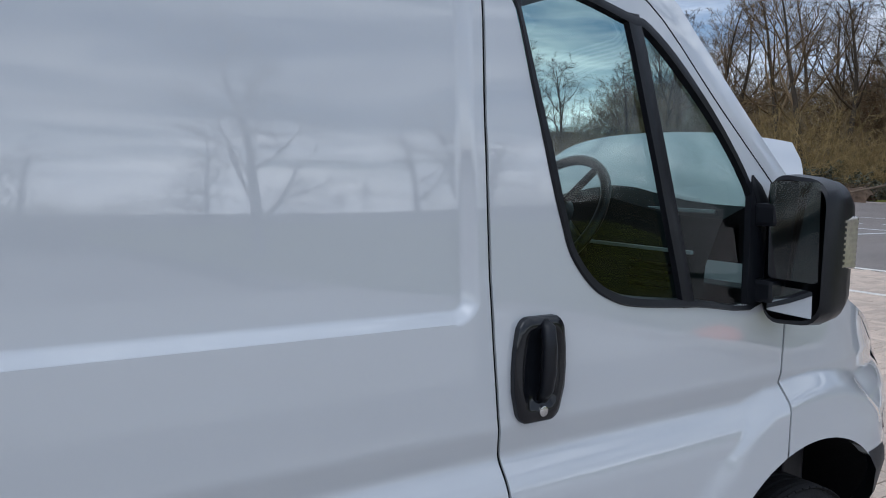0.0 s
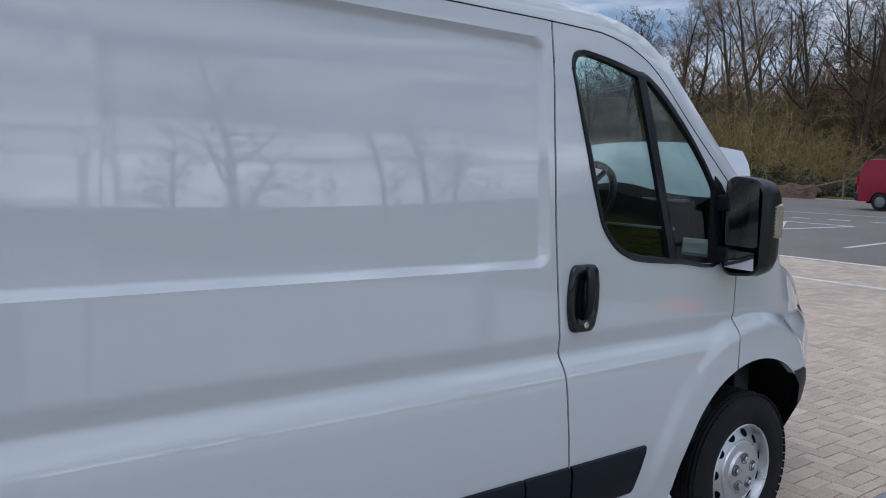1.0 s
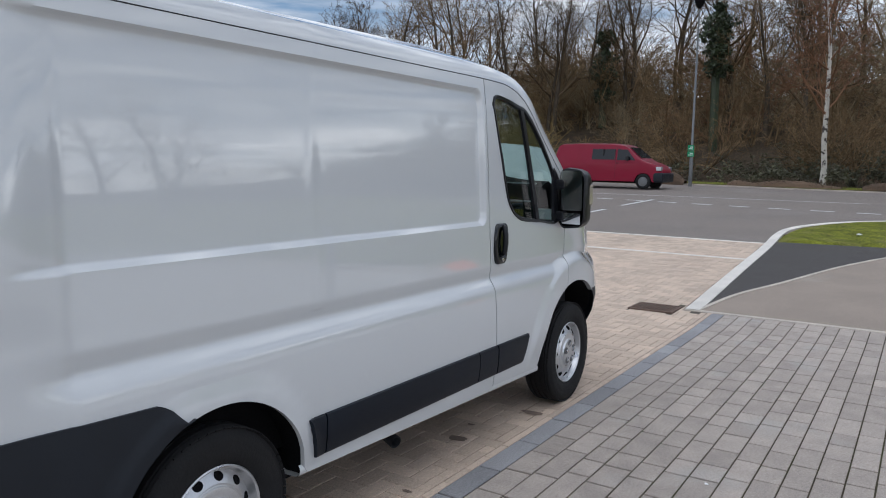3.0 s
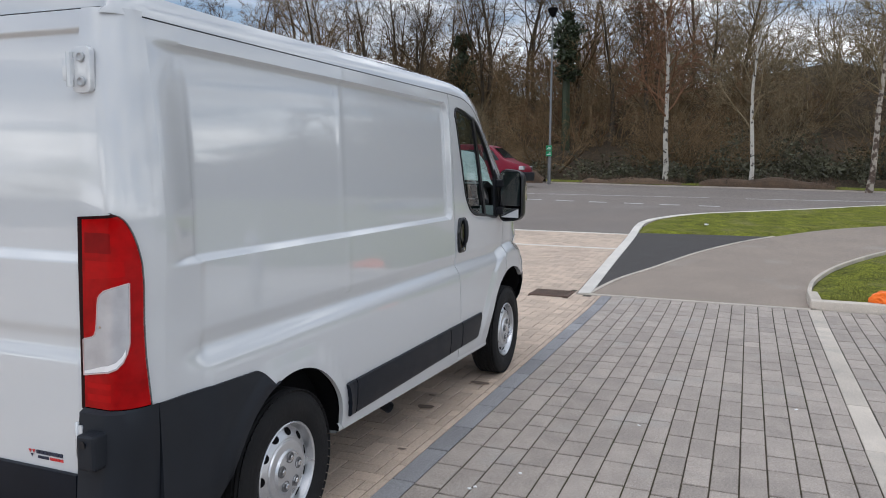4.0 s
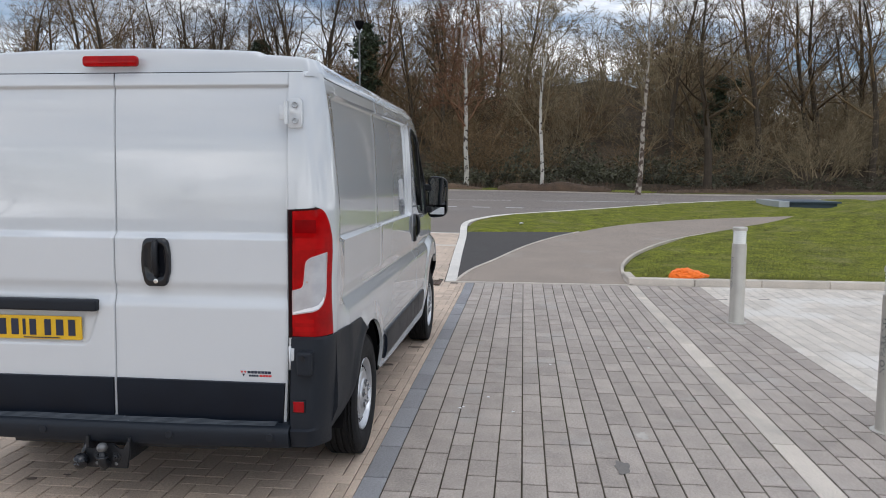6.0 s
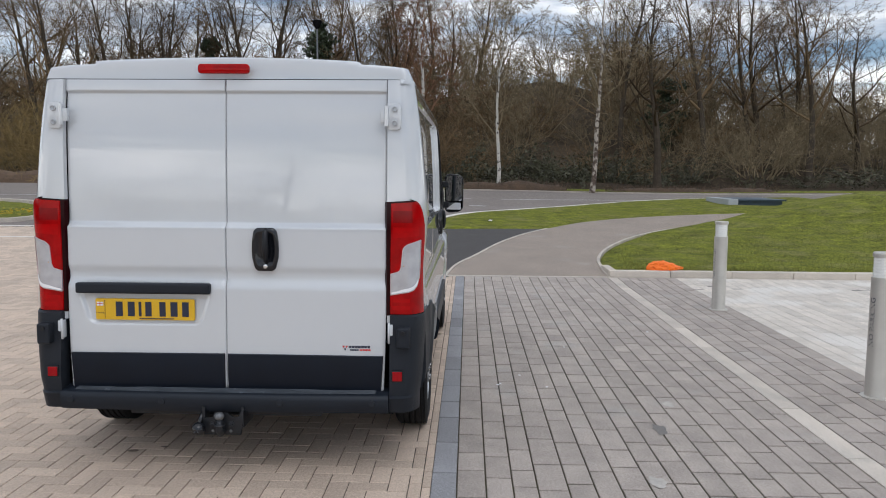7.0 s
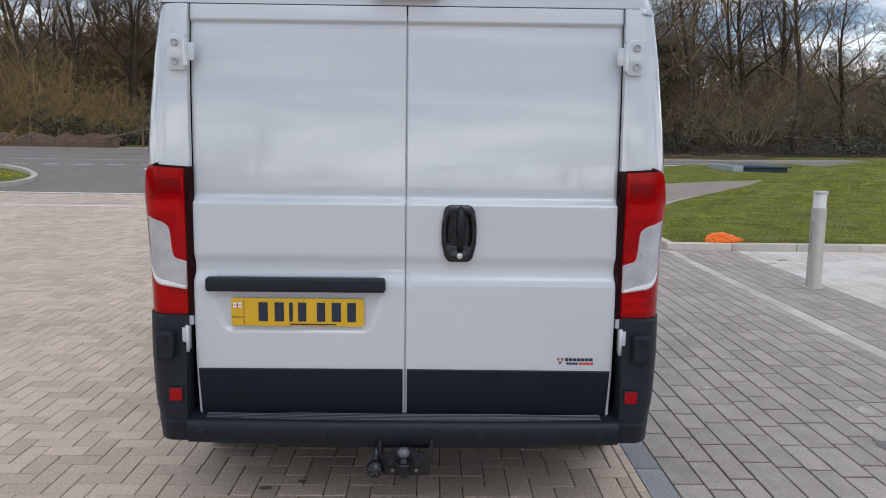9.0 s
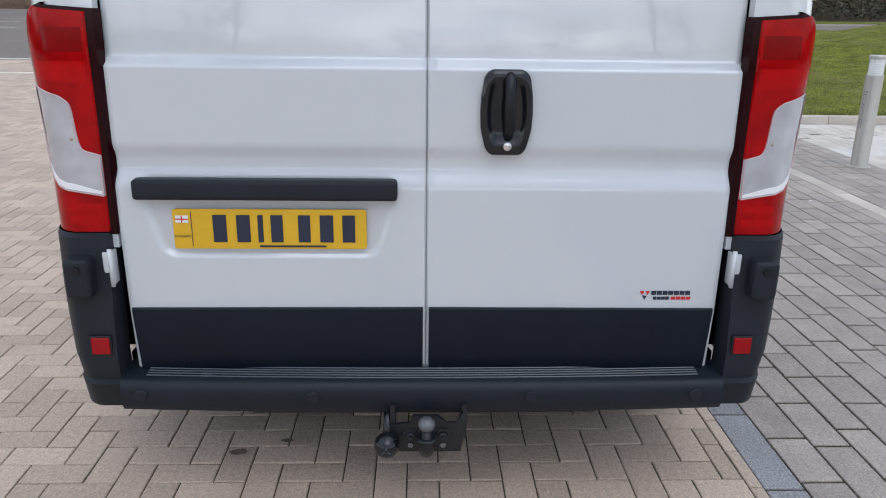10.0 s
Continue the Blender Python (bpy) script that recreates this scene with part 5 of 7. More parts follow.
# brambles and dead stems at the bank's foot
def bramble(seed):
    r = random.Random(seed)
    buf = Buf()
    for k in range(26):
        a, d0 = r.uniform(0, 2 * math.pi), 0.9 * math.sqrt(r.random())
        p0 = Vector((math.cos(a) * d0, math.sin(a) * d0, -0.1))
        way = Vector((math.cos(a + r.uniform(-1, 1)), math.sin(a + r.uniform(-1, 1)), r.uniform(0.8, 2.2))).normalized()
        pts = [p0]
        for i in range(5):
            pts.append(pts[-1] + way * 0.36)
            way = (way + Vector((0, 0, -0.32)) + unit(r) * 0.2).normalized()
        buf.tube(pts, [0.012] * 6, 3)
        for i in range(1, 6):
            for j in range(5):
                buf.leaf(pts[i] + unit(r) * 0.12, unit(r), r.uniform(0.08, 0.17), r)
    ob = new("bramble", buf.mesh("bramble", BRAMBLE))
    return tagged(ob, "low tangled bramble with grey-green leaves", "bramble", "brambles at the bank's foot")


briar = [bramble(5), bramble(8)]
for k in range(2):
    briar[k].matrix_basis = at(bank_foot(-2.0 * k) + 1.0, -2.0 * k, 50 * k)
for k in range(48):
    y = rng.uniform(-30, 45)
    x = bank_foot(y) + 0.4 + 9 * rng.random() ** 2
    put(briar[k % 2], x, y, rng.uniform(0, 360), rng.uniform(0.7, 1.5), rng.uniform(0.6, 1.1))

# ivy on two of the trees
def ivy(x, y, z0, z1, wide, seed):
    r = random.Random(seed)
    buf = Buf()
    for k in range(2300):
        t = r.random()
        w = wide * max(0.12, (0.35 + 0.75 * math.sin(math.pi * min(1, 0.1 + 0.88 * t)) ** 0.8) * (0.8 + 1.3 * noise.noise((t * 6, seed, 0))))
        a, q = r.uniform(0, 2 * math.pi), r.random() ** 0.45
        buf.leaf(Vector((w * q * math.cos(a) * (1 + 0.7 * noise.noise((math.cos(a), t * 6, seed))), w * q * math.sin(a) * (1 + 0.7 * noise.noise((math.sin(a), t * 6, seed + 9))), z0 + (z1 - z0) * t)), unit(r), 0.26, r)
    buf.tube([Vector((0, 0, 0)), Vector((0.1, 0.1, z0 + 1)), Vector((0, 0, z1))], [0.3, 0.25, 0.1], 7)
    ob = new("ivy_tree", buf.mesh("ivy_tree", IVY_HAZED))
    ob.matrix_basis = pose(x, y, terrain(x, y))
    return tagged(ob, "tall tree trunk wrapped in ivy, its dark green dulled for haze", "tree")


ivy(50, 9.2, 4.8, 9.3, 0.95, 3)
ivy(57, 19.5, 2.0, 7.5, 1.0, 4)
ivy(50, -15.0, 0.5, 5.0, 1.2, 6)

# open ground and trees behind the walk, seen in the paint and glass
far_tree = bare_tree("bare_tree", 77, 9.0, 0.22, OAKISH, BARK, TWIG, "wide bare tree across the car park", fork=0.18)
far_tree.matrix_basis = pose(9.0, -22.0, -0.05)
for x, y, s in ((1, -38, 0.8), (22, -30, 1.0), (32, -50, 1.2), (-26, -30, 0.9), (-14, -52, 1.0), (6, -66, 1.0), (-78, -24, 1.0), (-84, 20, 1.0), (-60, 44, 1.0), (45, -58, 1.2), (18, -58, 1.1), (-32, -56, 1.0)):
    twin = copy_thing(far_tree, pose(x, y, terrain(x, y), 0, 0, 37 * x))
    twin.scale = (s, s, s)
for k in range(44):
    a = radians(150 + 215 * k / 43)
    r = 72 + 9 * rng.random()
    x, y = 4 + r * math.cos(a), r * math.sin(a)
    put(tall[rng.randrange(3)], x, y, rng.uniform(0, 360), rng.uniform(0.7, 1.3), rng.uniform(0.6, 1.2))["group"] = "scrub round the car park"

# ---- street lamp ----
def street_lamp(m, label):
    lamp = thing("street_lamp", label, "street lamp", at=m)
    bm = bmesh.new()
    lathe(bm, [(0.085, -0.2), (0.085, 1.3), (0.075, 1.34), (0.06, 1.36), (0.038, 8.0), (0.03, 8.05)], 14)
    part("column", bm, GALV, lamp, smooth=40)
    bm = bmesh.new()
    lathe(bm, [(0.035, 8.02), (0.08, 8.06), (0.16, 8.16), (0.25, 8.40), (0.25, 8.43), (0.20, 8.46), (0.0, 8.48)], 18)
    part("lantern", bm, SHADOW_BLACK, lamp, "dark cone-shaped lantern", smooth=40)
    for z in (1.42, 1.70):
        bm = bmesh.new()
        box(bm, -0.13, -0.10, -0.15, 0.15, z, z + 0.24, 0.006)
        box(bm, -0.10, -0.07, -0.02, 0.02, z + 0.05, z + 0.19)
        sign = part("sign", bm, SIGN_GREEN, lamp, "small green sign")
        for k in range(2):
            bm = bmesh.new()
            box(bm, -0.134, -0.131, -0.10, 0.10 - 0.07 * k, z + 0.06 + 0.08 * k, z + 0.09 + 0.08 * k)
            part("bar", bm, WHITE_PRINT, sign)
    return lamp


street_lamp(pose(34.2, 6.4, lie(34.2) - 0.06, 0, 0, -8), "grey street lamp column with two small green signs")

# ---- the van's glass, mirrors, cab and small fittings ----
def on_side(s, x, z, off=0.0):
    return (x, s * (half(x, z, False) + off), z)


for s in (-1, 1):
    # rubber seal round the side glass
    outline = [Vector((x, 0, z)) for x, z in WIN]
    ring = [v for v in spline([*outline, outline[0]], 4)][:-1]
    mid = sum(ring, Vector()) / len(ring)
    bm = bmesh.new()
    rows = []
    for v in ring:
        inw = (mid - v)
        inw.y = 0
        inw.normalize()
        q = v + inw * 0.021
        q2 = v + inw * 0.025
        rows.append([on_side(s, v.x, v.z, 0.001), on_side(s, v.x + inw.x * 0.004, v.z + inw.z * 0.004, 0.006), on_side(s, q.x, q.z, 0.003), on_side(s, q2.x, q2.z, -0.014)])
    rows.append(rows[0])
    quads(bm, rows)
    bmesh.ops.recalc_face_normals(bm, faces=bm.faces)
    part("window_seal", bm, BLACK, van, "black rubber window seal", smooth=60)
    # panes
    def pane_between(name, cols, lo, hi, label):
        bm = bmesh.new()
        rows = []
        for x in cols:
            a, b = lo(x), hi(x)
            rows.append([on_side(s, x, a + (b - a) * k / 8, -0.012) for k in range(9)])
        quads(bm, rows)
        weld(bm, 1e-4)
        bmesh.ops.recalc_face_normals(bm, faces=bm.faces)
        ob = part(name, bm, WINDOW, van, label, smooth=60)
        ob.visible_shadow = False
        return ob
    pane_between("side_window", [1.904, *np.arange(1.92, 2.73, 0.03), 2.735], lambda x: lerp_table(x, WIN_LOW), lambda x: max(lerp_table(x, WIN_TOP), lerp_table(x, WIN_LOW) + 0.001), "tinted front door glass")
    # divider bar
    bm = bmesh.new()
    rows = []
    for k in range(9):
        t = k / 8
        x, z = 2.243 + (2.450 - 2.243) * t, 1.905 + (1.238 - 1.905) * t
        rows.append([on_side(s, x - 0.024, z, -0.012), on_side(s, x - 0.022, z, 0.003), on_side(s, x + 0.018, z, 0.004), on_side(s, x + 0.022, z, 0.001), on_side(s, x + 0.022, z, -0.014)])
    quads(bm, rows)
    bmesh.ops.recalc_face_normals(bm, faces=bm.faces)
    part("window_divider", bm, BLACK, van, "black upright between door glass and quarter glass", smooth=40)
    # black triangle that carries the mirror
    bm = bmesh.new()
    tri = [(2.668, 1.232), (2.842, 1.228), (2.842, 1.36), (2.80, 1.445), (2.735, 1.535), (2.700, 1.560), (2.684, 1.48)]
    top = [bm.verts.new(on_side(s, x, z, 0.006)) for x, z in tri]
    low = [bm.verts.new(on_side(s, x, z, -0.012)) for x, z in tri]
    bm.faces.new(top)
    bm.faces.new(list(reversed(low)))
    for i in range(len(tri)):
        j = (i + 1) % len(tri)
        bm.faces.new((top[i], top[j], low[j], low[i]))
    bmesh.ops.recalc_face_normals(bm, faces=bm.faces)
    part("mirror_base", bm, BLACK, van, "black plastic mirror base")
    # mirror
    bm = bmesh.new()
    sec = rounded(0.178, 0.365, 0.055, 5, 0, 0)
    rows = []
    for dx, k in ((-0.006, 0.94), (0.0, 1.0), (0.05, 1.02), (0.10, 0.98), (0.135, 0.86), (0.155, 0.66), (0.162, 0.3)):
        rows.append([(2.705 + dx - 0.03 * (x / 0.2), s * (1.108 + x * k), 1.375 + z * k * (1.0 - 0.06 * x / 0.1)) for x, z in sec])
    vs = quads(bm, rows, close=True)
    bm.faces.new(vs[-1])
    bmesh.ops.recalc_face_normals(bm, faces=bm.faces)
    house = part("door_mirror", bm, BLACK, van, "large black door mirror with two glasses", smooth=50)
    for z in (1.43, 1.235):
        bm = bmesh.new()
        box(bm, 2.70, 2.76, s * 0.99, s * 1.06, z, z + 0.06, 0.012)
        part("mirror_arm", bm, BLACK, house)
    for z0, z1, gw in ((1.302, 1.546, 0.150), (1.218, 1.286, 0.135)):
        bm = bmesh.new()
        vs = [bm.verts.new((2.694 - 0.038 * (x / 0.2) - 0.06 * (z - (z0 + z1) / 2), s * (1.108 + x), z)) for x, z in [(px, pz * (z1 - z0) + (z0 + z1) / 2) for px, pz in rounded(gw, 1.0, 0.03, 4)]]
        f = bm.faces.new(vs)
        f.normal_update()
        if f.normal.x > 0:
            f.normal_flip()
        part("mirror_glass", bm, MIRROR, house, "mirror glass")
    bm = bmesh.new()
    box(bm, 2.75, 2.83, s * 1.172, s * 1.1965, 1.335, 1.465, 0.010, 3)
    part("side_repeater", bm, AMBER, house, "clear ribbed indicator lens", smooth=40)
    for k in range(9):
        bm = bmesh.new()
        box(bm, 2.757, 2.823, s * 1.1955, s * 1.1972, 1.342 + k * 0.0135, 1.348 + k * 0.0135)
        part("lens_rib", bm, AMBER, house)

    # pull handle: a bowl with an upright grip
    def handle(m, parent):
        bm = bmesh.new()
        out = [(x * (1.0 - 0.20 * (y / 0.11) ** 2 - (0.06 if y < -0.05 else 0.0)), y) for x, y in [p for a, b in zip(rounded(0.138, 0.222, 0.026, 6), [*rounded(0.138, 0.222, 0.026, 6)[1:], rounded(0.138, 0.222, 0.026, 6)[0]]) for p in [(a[0] + (b[0] - a[0]) * k / 4, a[1] + (b[1] - a[1]) * k / 4) for k in range(4)]]]
        rows = []
        for k, h in ((1.0, -0.012), (1.0, 0.010), (0.97, 0.015), (0.80, 0.019), (0.74, 0.017), (0.64, 0.010), (0.5, 0.008), (0.0, 0.008)):
            rows.append([m @ Vector((x * k, y * k + (0.012 * (1 - k)), h)) for x, y in out])
        quads(bm, rows, close=True)
        weld(bm, 1e-4)
        bmesh.ops.recalc_face_normals(bm, faces=bm.faces)
        ob = part("door_handle", bm, GLOSSY_BLACK, parent, "black door handle set in a bowl", smooth=50)
        bm = bmesh.new()
        pts = [m @ Vector((0.006, y, h)) for y, h in ((0.095, 0.010), (0.088, 0.024), (0.05, 0.031), (0.0, 0.032), (-0.04, 0.027), (-0.062, 0.012))]
        tube(bm, pts, [0.013, 0.0155, 0.0155, 0.0155, 0.014, 0.012], 12)
        part("grip", bm, BLACK, ob, smooth=50)
        bm = bmesh.new()
        lathe(bm, [(0.011, 0.010), (0.011, 0.0225), (0.008, 0.0235), (0.0, 0.023)], 16, m @ Matrix.Translation((0.004, -0.086, 0)))
        part("lock", bm, CHROME, ob, "silver key lock", smooth=40)
    handle(Matrix(((1, 0, 0, 1.975), (0, 0, s, s * (half(1.975, 1.15, False) + 0.001)), (0, 1, 0, 1.146), (0, 0, 0, 1))), van)

    # fuel and lamp details at the front
    bm = bmesh.new()
    rows = []
    for k in range(9):
        t = k / 8
        x = 3.30 + 0.52 * t
        hi_z = lerp_table(x, [(3.2, 1.196), (3.4, 1.126), (3.6, 1.036), (3.8, 0.916)])
        lo_z = hi_z - 0.012 - 0.03 * step(0, 0.5, t) - 0.12 * step(0.65, 1, t)
        rows.append([(x, s * (half(x, lo_z + (hi_z - lo_z) * q, False) + 0.0015), lo_z + (hi_z - lo_z) * q) for q in (1, 0.66, 0.33, 0)])
    quads(bm, rows)
    bmesh.ops.recalc_face_normals(bm, faces=bm.faces)
    part("headlamp", bm, CLEAR_LENS, van, "swept-back clear headlamp", smooth=50)

handle(Matrix(((0, 0, -1, -0.850), (-1, 0, 0, -0.208), (0, 1, 0, 1.172), (0, 0, 0, 1))), van)

# front bumper: dark lower part and grille
bm = bmesh.new()
rows = []
for z, o in ((0.32, -0.16), (0.335, -0.10), (0.42, -0.05), (0.55, -0.014), (0.66, 0.004), (0.735, 0.005)):
    half_row = []
    x0 = 3.004 + math.sqrt(max(0.0, ARCH_F**2 - (z - HUB) ** 2))
    for x in [x0 + (3.955 - x0) * t for t in (0, 0.08, 0.2, 0.35, 0.5, 0.65, 0.8, 0.9, 0.97, 1.0)]:
        half_row.append((x + o * 0.3, half(x, max(z, 0.3), False) + o - 0.004))
    half_row += [(3.975 + o, 0.40), (3.985 + o, 0.0)]
    rows.append([(x, -y, z) for x, y in half_row] + [(x, y, z) for x, y in reversed(half_row[:-1])])
quads(bm, rows)
bmesh.ops.recalc_face_normals(bm, faces=bm.faces)
front = part("front_bumper", bm, PLASTIC, van, "dark grey plastic front bumper", smooth=50)
bm = bmesh.new()
rows = []
for z, x in ((0.735, 3.975), (0.80, 3.955), (0.90, 3.91), (0.96, 3.86)):
    rows.append([(x - 0.10 * abs(v) ** 2.5, v * 0.62, z) for v in np.linspace(-1, 1, 13)])
quads(bm, rows)
bmesh.ops.recalc_face_normals(bm, faces=bm.faces)
part("grille", bm, BLACK, van, "black front grille", smooth=50)
for k in range(4):
    bm = bmesh.new()
    tube(bm, [(3.985 - 0.028 * k - 0.10 * abs(v) ** 2.5, v * 0.58, 0.76 + 0.055 * k) for v in np.linspace(-1, 1, 9)], 0.008, 6)
    part("grille_bar", bm, GLOSSY_BLACK, van, smooth=50)
# engine bay under the raised bonnet
bm = bmesh.new()
box(bm, 3.20, 3.84, -0.72, 0.72, 0.45, 0.86, 0.02)
box(bm, 3.28, 3.66, -0.30, 0.32, 0.86, 1.00, 0.03)
tube(bm, [(3.45, -0.5, 0.9), (3.5, -0.2, 1.02), (3.55, 0.3, 1.0), (3.5, 0.55, 0.92)], 0.04, 8)
part("engine", bm, SHADOW_BLACK, van, "black engine under the bonnet", smooth=40)
bm = bmesh.new()
box(bm, 3.12, 3.24, -0.86, 0.86, 0.5, 1.20, 0.01)
part("scuttle", bm, BLACK, van, "black scuttle below the windscreen")


# bonnet, hinged at the windscreen's foot and standing open
def bonnet_at(u, v, out=0.0):
    """u: from the hinge to the front lip; v: from side to side."""
    wide = lerp_table(u, [(0.0, 0.80), (0.5, 0.76), (0.85, 0.66), (1.0, 0.58)])
    a = radians(74)
    d = 0.58 * u
    bow = 0.065 * (1 - v * v) + 0.045 * math.sin(math.pi * u) - 0.05 * u * u
    x, z = 3.30 + d * math.cos(a) - (bow + out) * math.sin(a), 1.17 + d * math.sin(a) + (bow + out) * math.cos(a) * 0.5
    z -= 0.045 * u * abs(v) ** 2.6
    return (x, v * wide, z)


bm = bmesh.new()
quads(bm, [[bonnet_at(u, v) for v in np.linspace(-1, 1, 25)] for u in np.linspace(0, 1, 17)])
bmesh.ops.recalc_face_normals(bm, faces=bm.faces)
bmesh.ops.solidify(bm, geom=bm.faces[:], thickness=0.018)
bonnet = part("bonnet", bm, PAINT, van, "white bonnet raised and leaning on the windscreen", smooth=50)
bm = bmesh.new()
tube(bm, [(3.75, 0.55, 0.98), (3.46, 0.52, 1.62)], 0.006, 6)
part("bonnet_stay", bm, BLACK, bonnet)

# cab: dashboard, wheel, seats, bulkhead, door card
bm = bmesh.new()
rows = []
for y in np.linspace(-0.90, 0.90, 19):
    hump = 0.05 * math.exp(-(((y + 0.42) / 0.22) ** 2))
    rows.append([(2.66, y, 0.78), (2.62, y, 1.10), (2.64, y, 1.32 + hump * 0.5), (2.70, y, 1.44 + hump), (2.80, y, 1.475 + hump), (2.95, y, 1.43), (3.12, y, 1.28)])
quads(bm, rows)
bmesh.ops.recalc_face_normals(bm, faces=bm.faces)
dash = part("dashboard", bm, DASH, van, "dark grey dashboard", smooth=40)
for y in (-0.72, -0.10, 0.12, 0.70):
    for k in range(4):
        bm = bmesh.new()
        box(bm, 2.622, 2.645, y - 0.07, y + 0.07, 1.24 + k * 0.022, 1.248 + k * 0.022)
        part("vent_slat", bm, GLOSSY_BLACK, dash)
for z, x in ((1.345, 2.634), (1.455, 2.716)):
    bm = bmesh.new()
    box(bm, x - 0.006, x + 0.006, -0.86, 0.86, z, z + 0.010, 0.002)
    part("trim_strip", bm, PALE_STEEL, dash, "thin grey trim strip")
for k in range(7):
    bm = bmesh.new()
    box(bm, 2.80 + 0.016 * k, 2.806 + 0.016 * k, -0.10, 0.80, 1.478 - 0.005 * k, 1.484 - 0.005 * k)
    part("demister_slat", bm, PALE_STEEL, dash)
bm = bmesh.new()
box(bm, 2.60, 2.64, -0.38, -0.30, 1.285, 1.31)
part("warning_light", bm, INK_RED, dash, "small red mark on the dials")
bm = bmesh.new()
m = Matrix.Translation((2.52, -0.42, 1.43)) @ Matrix.Rotation(radians(-58), 4, "Y")
ringpts = [m @ Vector((0.20 * math.cos(a), 0.20 * math.sin(a), 0)) for a in np.linspace(0, 2 * math.pi, 41)]
tube(bm, ringpts, 0.016, 8, caps=False)
for a in (90, 210, 330):
    tube(bm, [m @ Vector((0.04 * math.cos(radians(a)), 0.04 * math.sin(radians(a)), 0.0)), m @ Vector((0.195 * math.cos(radians(a)), 0.195 * math.sin(radians(a)), 0))], 0.013, 6)
lathe(bm, [(0.0, 0.03), (0.06, 0.02), (0.07, -0.02), (0.0, -0.03)], 18, m)
tube(bm, [m @ Vector((0, 0, 0)), (2.70, -0.42, 1.24)], 0.04, 10)
part("steering_wheel", bm, BLACK, van, "black steering wheel", smooth=50)


def seat(y, wide, cloth):
    bm = bmesh.new()
    box(bm, 1.98, 2.46, y - wide / 2, y + wide / 2, 0.84, 1.02, 0.05, 4)
    ob = part("seat", bm, cloth, van, "blue-grey cloth cab seat", smooth=50)
    bm = bmesh.new()
    rows = []
    for t in np.linspace(0, 1, 7):
        xx, zz, th = 2.02 - 0.14 * t, 0.98 + 0.62 * t, 0.13 - 0.05 * t
        w = wide / 2 * (1.0 if t < 0.8 else 0.9)
        rows.append([(xx - th / 2, y - w, zz), (xx + th / 2, y - w * 0.96, zz), (xx + th / 2 - 0.03, y, zz), (xx + th / 2, y + w * 0.96, zz), (xx - th / 2, y + w, zz)])
    vs = quads(bm, rows, close=True)
    bm.faces.new(vs[-1])
    bmesh.ops.recalc_face_normals(bm, faces=bm.faces)
    part("backrest", bm, cloth, ob, smooth=50)
    bm = bmesh.new()
    box(bm, 1.84, 1.93, y - 0.12, y + 0.12, 1.62, 1.80, 0.03, 3)
    part("headrest", bm, cloth, ob, smooth=50)


seat(-0.46, 0.50, SEAT_CLOTH)
seat(0.18, 0.44, SEAT_CLOTH)
seat(0.62, 0.42, SEAT_REFLECTION)
bm = bmesh.new()
box(bm, 1.80, 1.815, -0.93, 0.93, 0.46, 2.0)
part("bulkhead", bm, DASH, van, "dark bulkhead behind the seats")
bm = bmesh.new()
box(bm, 1.8, 3.2, -0.9, 0.9, 0.42, 0.47)
part("cab_floor", bm, DASH, van)
for s in (-1, 1):
    bm = bmesh.new()
    box(bm, 1.86, 2.82, s * 0.93, s * 0.955, 0.5, 1.22, 0.01)
    part("door_card", bm, DASH, van, "dark inner door trim")

# number plate with plain marks, and the strip of its lamp
bm = bmesh.new()
plate(bm, rounded(0.52, 0.111, 0.008), 0.006, Matrix(((0, 0, -1, -0.8585), (-1, 0, 0, PLATE_Y), (0, 1, 0, PLATE_Z), (0, 0, 0, 1))), 0.001)
bmesh.ops.recalc_face_normals(bm, faces=bm.faces)
tab = part("number_plate", bm, PLATE_YELLOW, van, "yellow number plate with plain dark bars")
for k, (c, w) in enumerate(((-0.135, 0.036), (-0.072, 0.036), (-0.026, 0.014), (0.018, 0.032), (0.092, 0.032), (0.152, 0.036), (0.212, 0.034))):
    bm = bmesh.new()
    box(bm, -0.8670, -0.8650, PLATE_Y - c - w / 2, PLATE_Y - c + w / 2, PLATE_Z - 0.036, PLATE_Z + 0.040, 0.0)
    part("bar", bm, INK, tab)
for z0, z1, w, mt in ((0.018, 0.038, 0.034, WHITE_PRINT),):
    bm = bmesh.new()
    box(bm, -0.8670, -0.8650, PLATE_Y + 0.235 - w / 2, PLATE_Y + 0.235 + w / 2, PLATE_Z + z0, PLATE_Z + z1)
    part("bar", bm, mt, tab)
for y0, y1, z0, z1, x0, mt in ((0.218, 0.252, 0.0265, 0.0295, -0.8680, INK_RED), (0.2335, 0.2365, 0.018, 0.038, -0.8684, INK_RED), (-0.15, 0.03, -0.050, -0.045, -0.8670, INK), (0.2095, 0.2110, -0.048, 0.048, -0.8670, INK)):
    bm = bmesh.new()
    box(bm, x0, x0 + 0.0012, PLATE_Y + y0, PLATE_Y + y1, PLATE_Z + z0, PLATE_Z + z1)
    part("bar", bm, mt, tab)
curve = bpy.data.curves.new("letters", "FONT")
curve.body, curve.size, curve.align_x, curve.align_y, curve.resolution_u = "ENGLAND", 0.0095, "CENTER", "CENTER", 2
tmp = new("letters", curve)
me = bpy.data.meshes.new_from_object(tmp.evaluated_get(bpy.context.evaluated_depsgraph_get()))
bpy.data.objects.remove(tmp)
for v in me.vertices:
    v.co = Vector((-0.8668, PLATE_Y + 0.235 - v.co.x, PLATE_Z - 0.020 + v.co.y))
me.materials.clear()
me.materials.append(INK)
word = new("lettering", me)
word.parent = tab
word["label"] = "small dark word ENGLAND"

